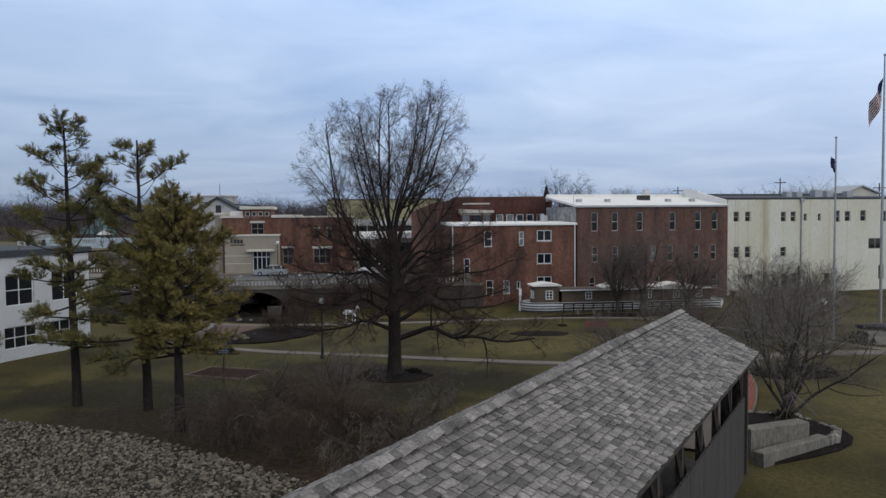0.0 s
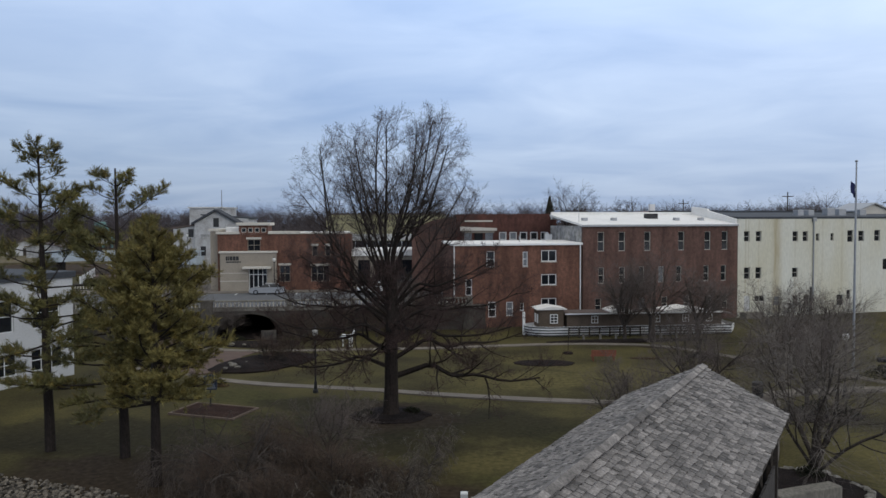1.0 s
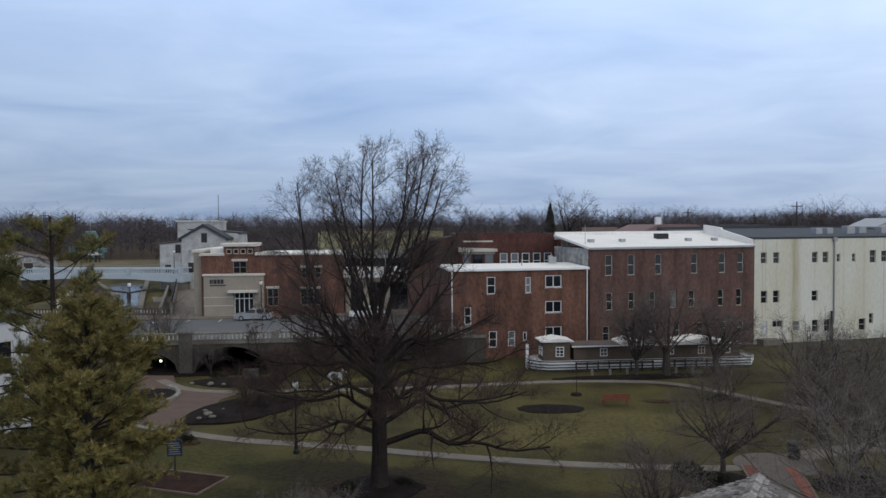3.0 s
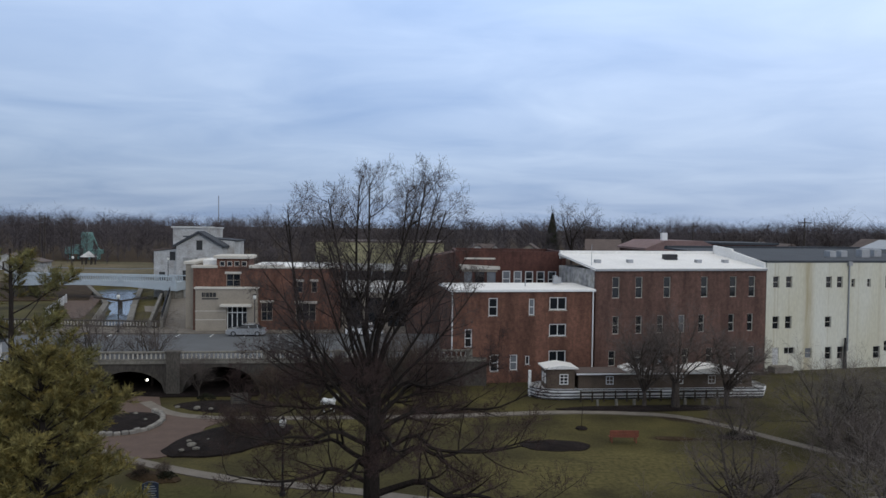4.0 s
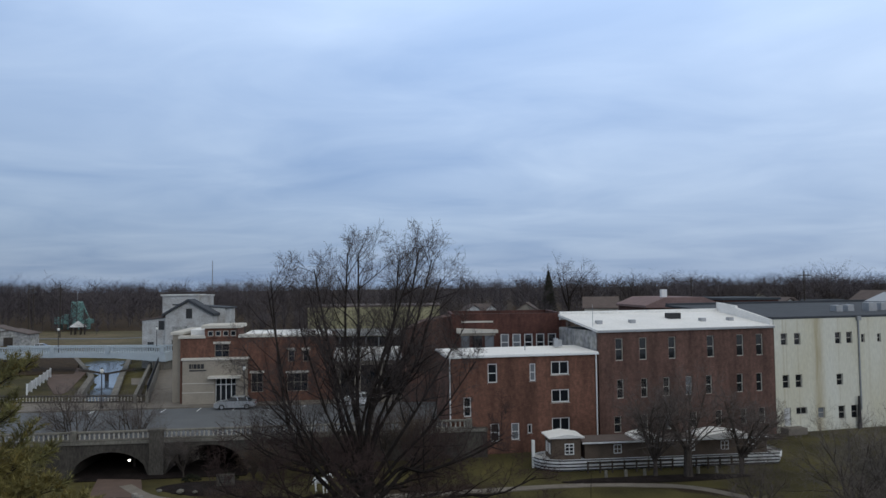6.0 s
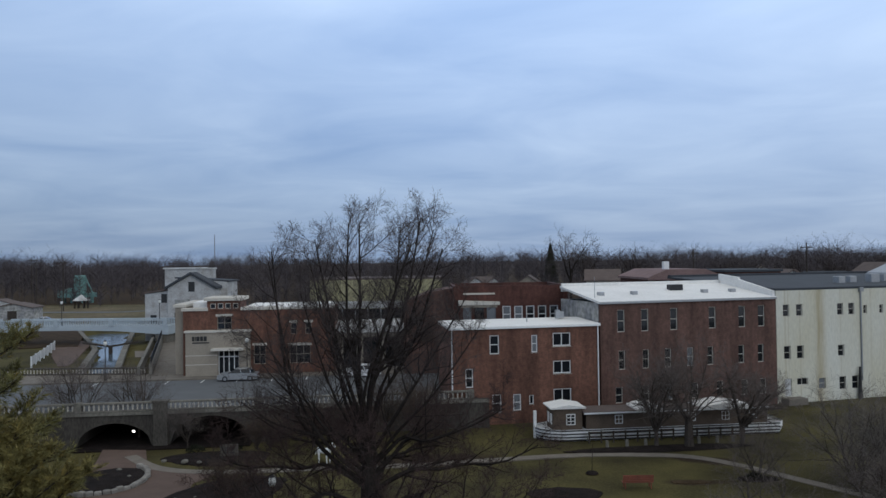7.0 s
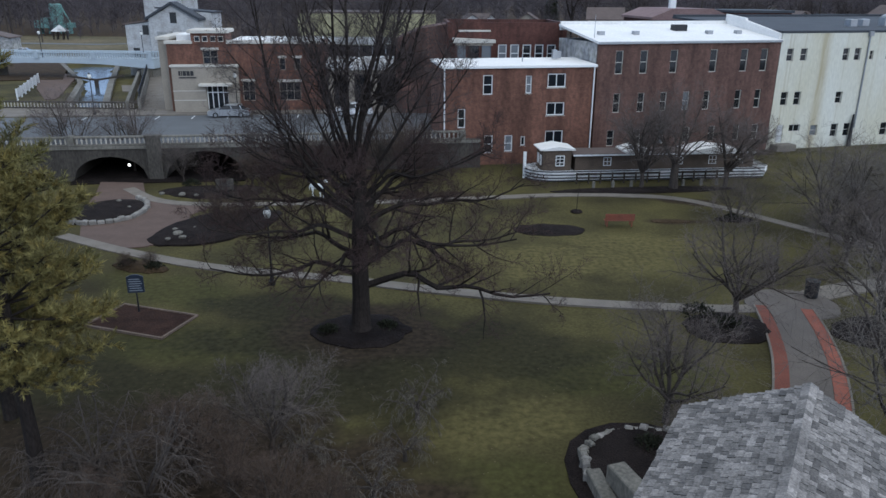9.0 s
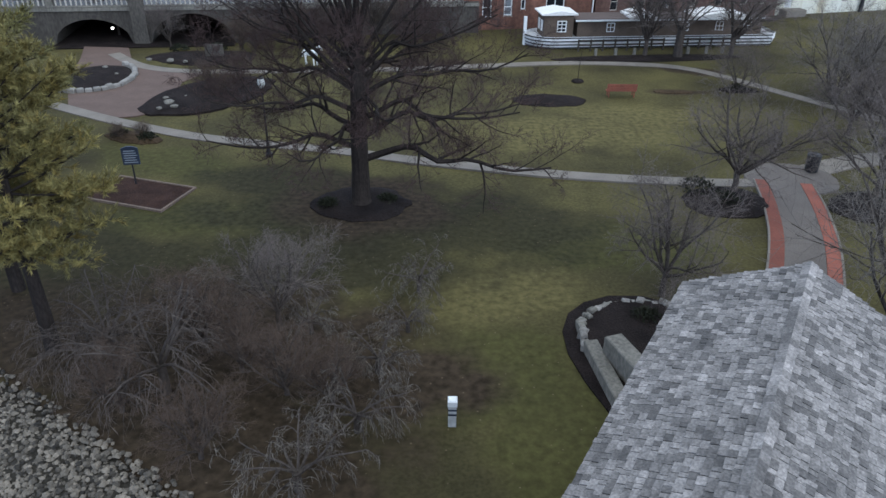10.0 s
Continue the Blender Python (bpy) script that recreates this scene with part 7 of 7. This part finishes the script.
LABELS = {"round": "small bare rounded ornamental tree", "round_b": "small bare rounded ornamental tree", "multi": "many-stemmed small tree with yellowish buds", "multi_b": "many-stemmed bare small tree",
          "weep": "grey weeping bare shrub on the river bank", "weep_b": "low grey weeping bare shrub on the river bank", "brown": "brown bare shrub on the bank", "tall": "slim bare street tree", "stout": "stout dark-trunked bare tree in front of the boat"}
for key, x, y, s, turn in (("round", 16.0, 55.4, 1.2, 10), ("round_b", 22.9, 54.2, 1.15, 60), ("multi", 18.2, 43.0, 1.22, 20), ("round_b", 9.7, 45.2, 0.95, 200),
                           ("multi", 28.4, 71.2, 1.15, 45), ("multi", 30.5, 69.0, 1.05, 130), ("round_b", 17.6, 83.6, 1.4, 0), ("round", 25.4, 84.6, 1.45, 70), ("stout", 20.4, 83.4, 1.0, 150), ("round", 27.0, 61.5, 1.0, 170),
                           ("multi_b", 22.6, 74.2, 0.55, 300), ("multi_b", 33.0, 73.5, 0.9, 10),
                           ("weep", -8.7, 38.6, 1.2, 0), ("weep", -11.2, 40.4, 1.0, 80), ("brown", -8.2, 41.4, 0.7, 60), ("brown", -9.8, 37.6, 0.6, 20), ("weep_b", -3.4, 34.4, 1.0, 140), ("round", -5.6, 42.4, 0.8, 200), ("weep_b", -4.4, 42.2, 0.7, 20), ("weep_b", -2.0, 36.9, 0.9, 260), ("weep_b", -0.4, 45.2, 0.75, 330), ("weep_b", -0.7, 42.4, 0.6, 90), ("weep_b", -1.6, 39.9, 0.8, 200),
                           ("brown", -4.6, 38.6, 0.62, 75), ("brown", -3.0, 38.3, 0.5, 115), ("brown", -6.6, 35.6, 0.6, 300), ("brown", -6.4, 39.8, 0.6, 210),
                           ("tall", -24.5, 86.0, 0.5, 10), ("brown", -16.5, 84.6, 0.75, 40), ("brown", -17.8, 85.2, 0.7, 140), ("brown", -12.5, 84.8, 0.9, 240), ("brown", -8.5, 85.6, 0.9, 300), ("brown", -17.0, 72.5, 0.5, 50), ("brown", -15.2, 74.0, 0.55, 150), ("brown", -15.4, 71.0, 0.42, 250), ("brown", -19.6, 62.0, 0.25, 30), ("brown", -18.2, 62.3, 0.25, 130),
                           ("tall", -36.5, 89.5, 1.0, 80), ("tall", -31.0, 90.5, 0.9, 20), ("brown", -3.5, 88.0, 1.2, 20), ("tall", -6.5, 89.5, 0.8, 120), ("round_b", 26.5, 64.8, 0.9, 44)):
    z = ground_z(x, y)
    t = thing("weeping_shrub" if key.startswith("weep") else ("shrub" if key == "brown" else "small_tree"), at(x, y, z - 0.05, turn) @ Matrix.Scale(s, 4), LABELS[key], "shrub" if key in ("brown", "weep", "weep_b") else "tree", "bare small trees" if key not in ("brown", "weep", "weep_b") else "bank shrubs")
    part("trunk", KINDS[key][0], None, t)
    part("crown", KINDS[key][1], None, t)

sp = thing("sapling", at(10.7, 76.0), "thin staked sapling on the lawn", "tree")
part("trunk", Build().tube([(0, 0, -0.1), (0.03, 0, 1.2), (0.1, 0, 2.4)], [0.03, 0.025, 0.01], 5), M_BARK, sp)
part("mulch_ring", Build().turned([(0.5, 0.0), (0.4, 0.12), (0.1, 0.16)], sides=12), M_MULCH, sp)


# ---- pines ----
def pine(seed, height, base_clear, spread, bushy, thin=0.0):
    """A white pine: whorls of limbs that carry flat sprays of brush-like needle shoots."""
    rnd = random.Random(seed)
    wood, needles, tan = Build(), Build(), Build()
    lean = rnd.uniform(-0.02, 0.02)
    tp = [(lean * z, 0.03 * math.sin(z), z) for z in np.linspace(-0.2, height, 9)]
    wood.tube(tp, [0.27 * (1 - 0.9 * k / 8) + 0.02 for k in range(9)], 8)

    def brush(p, d, long, size, b):
        """One shoot with needles all round, pointing forward."""
        n = int(long * (40 if bushy else 28)) + 5
        a = d.cross(Vector((0.3, 0.2, 1))).normalized()
        c = d.cross(a)
        for k in range(n):
            w = rnd.uniform(0, 6.28)
            out = (d * rnd.uniform(0.5, 1.0) + (a * math.cos(w) + c * math.sin(w)) * 0.75).normalized() * size * rnd.uniform(0.7, 1.2)
            q = p + d * long * rnd.random()
            side = out.cross(d).normalized() * size * 0.07
            b.tri(q - side, q + side, q + out)

    z = base_clear
    while z < height - 0.25:
        rel = (z - base_clear) / (height - base_clear)
        if bushy:
            reach = spread * min(1.0, 0.62 + rel * 1.5) * min(1.0, ((1.02 - rel) / 0.7)) ** 0.8 * rnd.uniform(0.85, 1.1) + 0.3
        else:
            reach = spread * min(1.0, (1.08 - rel) / 0.42) * rnd.uniform(0.6, 1.15) + 0.3
        n = 6 if bushy else 5
        a0 = rnd.uniform(0, 6.28)
        for k in range(n):
            if rnd.random() < thin:
                continue
            a = a0 + 2 * math.pi * k / n + rnd.uniform(-0.4, 0.4)
            e = radians(rnd.uniform(-16, 20) + (40 if bushy else 22) * rel)
            d = Vector((math.cos(a) * math.cos(e), math.sin(a) * math.cos(e), math.sin(e)))
            L = reach * rnd.uniform(0.65, 1.15)
            pts = branch_path(Vector((lean * z, 0, z)), d, L, 5, rnd, 0.05, 0.12)
            wood.tube(pts, [0.055 * (1 - 0.8 * q / 5) * (1.2 - rel) + 0.008 for q in range(6)], 4, cap=False)
            m = int(L * (11 if bushy else 12)) + 3
            for q in range(m):
                t0 = 0.3 if bushy else 0.5
                t = t0 + (1 - t0) * (q + rnd.random()) / m
                i = min(int(t * 5), 4)
                base = pts[i].lerp(pts[i + 1], min(1.0, t * 5 - i))
                along = (pts[i + 1] - pts[i]).normalized()
                flat = along.cross(Vector((0, 0, 1))).normalized() * (1 if q % 2 else -1)
                way = (along * rnd.uniform(0.2, 0.9) + flat * rnd.uniform(0.1, 1.0) + Vector((rnd.uniform(-1, 1), rnd.uniform(-1, 1), rnd.uniform(-1, 1))) * 0.5 + Vector((0, 0, rnd.uniform(-0.05, 0.75)))).normalized()
                shoot = (0.25 + 0.5 * (1.05 - t) * L * 0.5) * rnd.uniform(0.6, 1.2)
                shoot = min(shoot, 0.95)
                tip = base + way * shoot
                if q % 2 == 0:
                    wood.tube([base, tip], [0.011, 0.005], 3, cap=False)
                for h in range(2 if shoot < 0.5 else 3):
                    f = 1 - 0.3 * h
                    w2 = (way + Vector((rnd.uniform(-1, 1), rnd.uniform(-1, 1), rnd.uniform(0.0, 0.7))) * (0.25 if h == 0 else 0.6)).normalized()
                    brush(base.lerp(tip, f * 0.75), w2, rnd.uniform(0.2, 0.42), rnd.uniform(0.17, 0.27), tan if rnd.random() < (0.22 if bushy else 0.15) else needles)
        z += rnd.uniform(0.36, 0.6) if bushy else rnd.uniform(0.6, 1.0)
    return wood, needles, tan


for x, y, seed, args, label in ((-21.6, 46.0, 31, (31, 16.4, 3.4, 3.5, False, 0.3), "tall open white pine with sparse upper limbs"),
                                (-16.9, 44.8, 32, (32, 15.2, 3.2, 3.6, False, 0.34), "tall open white pine behind the bushier one"),
                                (-13.5, 40.7, 33, (33, 12.0, 3.9, 3.2, True, 0.16), "dense bushy white pine with yellowing needles"),
                                (-28.5, 44.5, 34, (34, 9.0, 1.5, 3.0, True, 0.1), "dark white pine by the office")):
    wd, nd, tn = pine(*args)
    t = thing("pine_tree", at(x, y, ground_z(x, y)), label, "pine tree", "pines on the bank")
    part("trunk", wd, M_BARK, t)
    part("needles", nd, M_NEEDLE_GOLD if seed == 33 else M_NEEDLE, t)
    part("dry_needles", tn, M_NEEDLE_TAN, t, "yellowed needles")

# dark evergreen ground shrubs
rnd = random.Random(77)
for x, y, s in ((14.2, 55.6, 0.9), (15.2, 54.2, 0.7), (23.8, 54.6, 0.9), (24.8, 53.6, 0.8), (33.5, 65.0, 1.2), (35.0, 66.2, 1.0), (22.4, 74.3, 0.5), (-5.3, 53.0, 0.5), (-2.4, 53.6, 0.5), (-19.6, 62.4, 0.5), (-17.8, 61.9, 0.5), (8.6, 43.2, 0.6), (17.5, 42.0, 0.7), (-23.2, 84.4, 0.7), (-20.0, 84.9, 0.7)):
    b = Build()
    for k in range(420):
        a, e, r = rnd.uniform(0, 6.28), rnd.uniform(0, 1.5), s * rnd.uniform(0.5, 1.05)
        p = Vector((math.cos(a) * math.cos(e) * r * 1.2, math.sin(a) * math.cos(e) * r * 1.2, math.sin(e) * r * 0.75 + 0.05))
        w = (p.normalized() + Vector((rnd.uniform(-1, 1), rnd.uniform(-1, 1), rnd.uniform(-1, 1))) * 0.8).normalized() * 0.16
        sd = w.cross(Vector((rnd.uniform(-1, 1), rnd.uniform(-1, 1), 0.3))).normalized() * 0.06
        b.tri(p - sd, p + sd, p + w)
    sh = thing("low_shrub", at(x, y, ground_z(x, y)), "low dark dormant shrub in a mulched bed", "shrub", "low shrubs")
    part("leaves", b, M_SHRUB, sh)

# ---- far woods ----
rnd = random.Random(99)
woods = Build()


def far_tree(b, x, y, z, h, dense):
    b.tube([(x, y, z - 1), (x + rnd.uniform(-0.3, 0.3), y, z + h * 0.7)], [h * 0.008, h * 0.003], 3, cap=False)
    wide = rnd.uniform(0.26, 0.42)
    for _ in range(dense):
        t = rnd.uniform(0.15, 0.95)
        a = rnd.uniform(0, 6.28)
        r = h * wide * math.sqrt(max(0.05, 1 - (1.7 * t - 0.8) ** 2)) * rnd.uniform(0.3, 1.0)
        p = Vector((x, y, z + h * t * 0.62))
        q = p + Vector((math.cos(a) * r, math.sin(a) * r, r * rnd.uniform(0.5, 1.3)))
        w = (q - p).cross(Vector((rnd.uniform(-1, 1), rnd.uniform(-1, 1), 0.1))).normalized() * 0.06
        b.tri(p - w, p + w, q)
        for f in (0.4, 0.6, 0.8, 0.95):
            m = p.lerp(q, f)
            q2 = m + Vector((rnd.uniform(-1, 1), rnd.uniform(-1, 1), rnd.uniform(-0.2, 1.0))) * h * 0.09
            b.tri(m - w * 0.8, m + w * 0.8, q2)


for k in range(1500):
    depth = rnd.random() ** 1.2
    y = 262 + 430 * depth
    x = rnd.uniform(-0.72, 0.72) * (y + 40)
    left = smooth((-x / y - 0.05) / 0.35)
    clump = 0.5 + 0.5 * noise.noise(Vector((x * 0.03, y * 0.015, 0)))
    tall = 12 * rnd.random() ** 3
    far_tree(woods, x, y, 3.5 + 2 * depth, rnd.uniform(9.0, 14) + 11 * clump * clump + tall * 0.5 + 6 * depth * (0.5 + 0.8 * left) + (2.5 if x > 0 else 0.0), 62)
for k in range(260):
    y = rnd.uniform(165, 270)
    x = rnd.uniform(-0.62, 0.62) * y
    if -130 < x < -56 and y < 240 or (24 < x < 125 and y < 248):
        continue
    far_tree(woods, x, y, 3, rnd.uniform(6, 12), 60)
ob = solid("far_woods", woods, M_WOODS, "band of bare winter woods along the horizon", "woods", kind="stuff")
for x, y, h in ((35.5, 255, 23), (43, 268, 18), (52, 240, 17), (74, 225, 14), (84, 232, 15), (97, 235, 15), (108, 236, 14), (124, 235, 15)):
    b, c = Build(), Build()
    rr = random.Random(int(x * 7))
    b.tube([(0, 0, -1), (0, 0, h * 0.45)], [0.4, 0.28], 6)
    for k in range(8):
        a, e = 0.785 * k, radians(rr.uniform(45, 72))
        limb(b, c, Vector((0, 0, h * rr.uniform(0.2, 0.42))), Vector((math.cos(a) * math.cos(e), math.sin(a) * math.cos(e), math.sin(e))), h * 0.5, 0.17, 0, rr,
             dict(SMALL, fine=0.035, count=(6, 5, 4)))
    tree_things("bare_tree", at(x, y, 3.2), b, c, "bare street tree rising over the roofs", group="distant bare trees")
cf = thing("spruce_tree", at(33.4, 290, 3.5) @ Matrix.Scale(1.12, 4), "dark distant spruce among bare trees", "tree")
b = Build()
for k in range(1500):
    t = rnd.random()
    a, r = rnd.uniform(0, 6.28), 3.8 * (1 - t) ** 0.7 * rnd.uniform(0.6, 1.0)
    p = Vector((math.cos(a) * r * 0.15, math.sin(a) * r * 0.15, 1 + 16 * t))
    q = Vector((math.cos(a) * r, math.sin(a) * r, 1 + 16 * t - 0.9))
    w = Vector((-math.sin(a), math.cos(a), 0)) * 0.5
    b.tri(q - w, q + w, p)
part("foliage", b, M_SHRUB, cf)
part("trunk", Build().turned([(0.25, -0.5), (0.06, 11)], sides=6), M_BARK, cf)

# ---- stone bank ----
rnd = random.Random(7)


def stone_shape(seed, s):
    r = random.Random(seed)
    b = Build()
    prof = [(0.6, -0.5), (1.0, 0.0), (0.55, 0.6)]
    b.turned(prof, sides=5)
    sx, sy, sz = r.uniform(0.8, 1.3), r.uniform(0.7, 1.1), r.uniform(0.75, 1.15)
    b.v = [(x * sx * s * r.uniform(0.85, 1.15), y * sy * s * r.uniform(0.85, 1.15), z * sz * s) for x, y, z in b.v]
    return b


shapes = [stone_shape(k, 1.0) for k in range(8)]
spots = []
for k in range(17500):
    x = rnd.uniform(-25, -3.0) if k % 4 else rnd.uniform(-20, -6)
    shore = float(np.interp(x, SHORE_X, SHORE_Y))
    d = rnd.uniform(0.3, 9.5)
    if rnd.random() < max(0.0, (1.6 - d)) * 0.5 or (x > -6.5 and d > 3.5 + (-3 - x)):
        continue
    big = rnd.random()
    spots.append((x, shore - d, rnd.uniform(0.045, 0.105) * (1.4 if big < 0.1 else 1.0), rnd.uniform(0, 360), rnd.uniform(-35, 35)))
stone_bank = thing("stone_bank", at(0, 0, 0), "loose pale grey river stones armouring the bank", "stone bank", kind="structure")
near = [s for s in spots if -11 < s[0] < -8.5 and s[1] > 33.0]
near_set = set(near[:290])
stone_meshes = [b.mesh("stone", M_STONE_PART) for b in shapes]
rest = Build()
for k, s in enumerate(spots):
    x, y, r, a, tl = s
    m = pose(x, y, ground_z(x, y) + r * rnd.uniform(0.2, 0.6), tl, 0, a) @ Matrix.Scale(r, 4)
    if s in near_set:
        ob = part("stone", stone_meshes[k % 8], None, stone_bank)
        ob.matrix_local = m
    else:
        base = len(rest.v)
        rest.v += [tuple(m @ Vector(p)) for p in shapes[k % 8].v]
        rest.f += [tuple(base + i for i in f) for f in shapes[k % 8].f]
tagged(part("stones", rest, M_STONE, stone_bank), kind="stuff")

# ---- roof shingles of the covered bridge ----
rnd = random.Random(3)
EXPO = 0.2
rows_n = int(slope / EXPO)
bulk = Build()
made = 0
for s in (1, -1):
    for r in range(rows_n + 1):
        dist = slope - r * EXPO
        x = -0.3 + rnd.uniform(-0.1, 0)
        while x < LENGTH:
            w = rnd.choice((0.14, 0.18, 0.22, 0.27, 0.32))
            long = min(0.36, dist + 0.0)
            top = max(dist - 0.42, 0.0)
            bottom = dist + rnd.uniform(-0.025, 0.02)
            lift0, lift1 = 0.004, 0.066 + rnd.uniform(0, 0.03)
            c, q = math.cos(pitch), math.sin(pitch)

            def pt(xx, dd, up):
                return (xx, s * (dd * c + up * q), RIDGE_Z - 0.13 - dd * q + up * c)

            near_piece = x < 2.0 and made < 292 and r % 1 == 0
            b = Build() if near_piece else bulk
            base = len(b.v)
            g = 0.008
            b.v += [pt(x + g, top, lift0), pt(x + w - g, top, lift0), pt(x + w - g, bottom, lift1), pt(x + g, bottom, lift1),
                    pt(x + g, bottom - 0.004, lift1 - 0.042), pt(x + w - g, bottom - 0.004, lift1 - 0.042)]
            b.f += [(base, base + 1, base + 2, base + 3), (base + 3, base + 2, base + 5, base + 4), (base, base + 3, base + 4), (base + 1, base + 5, base + 2)]
            if near_piece:
                part("shingle", b, M_SHINGLE, cov)
                made += 1
            x += w
tagged(part("shingles", bulk, M_SHINGLE_FAR, cov), kind="stuff")
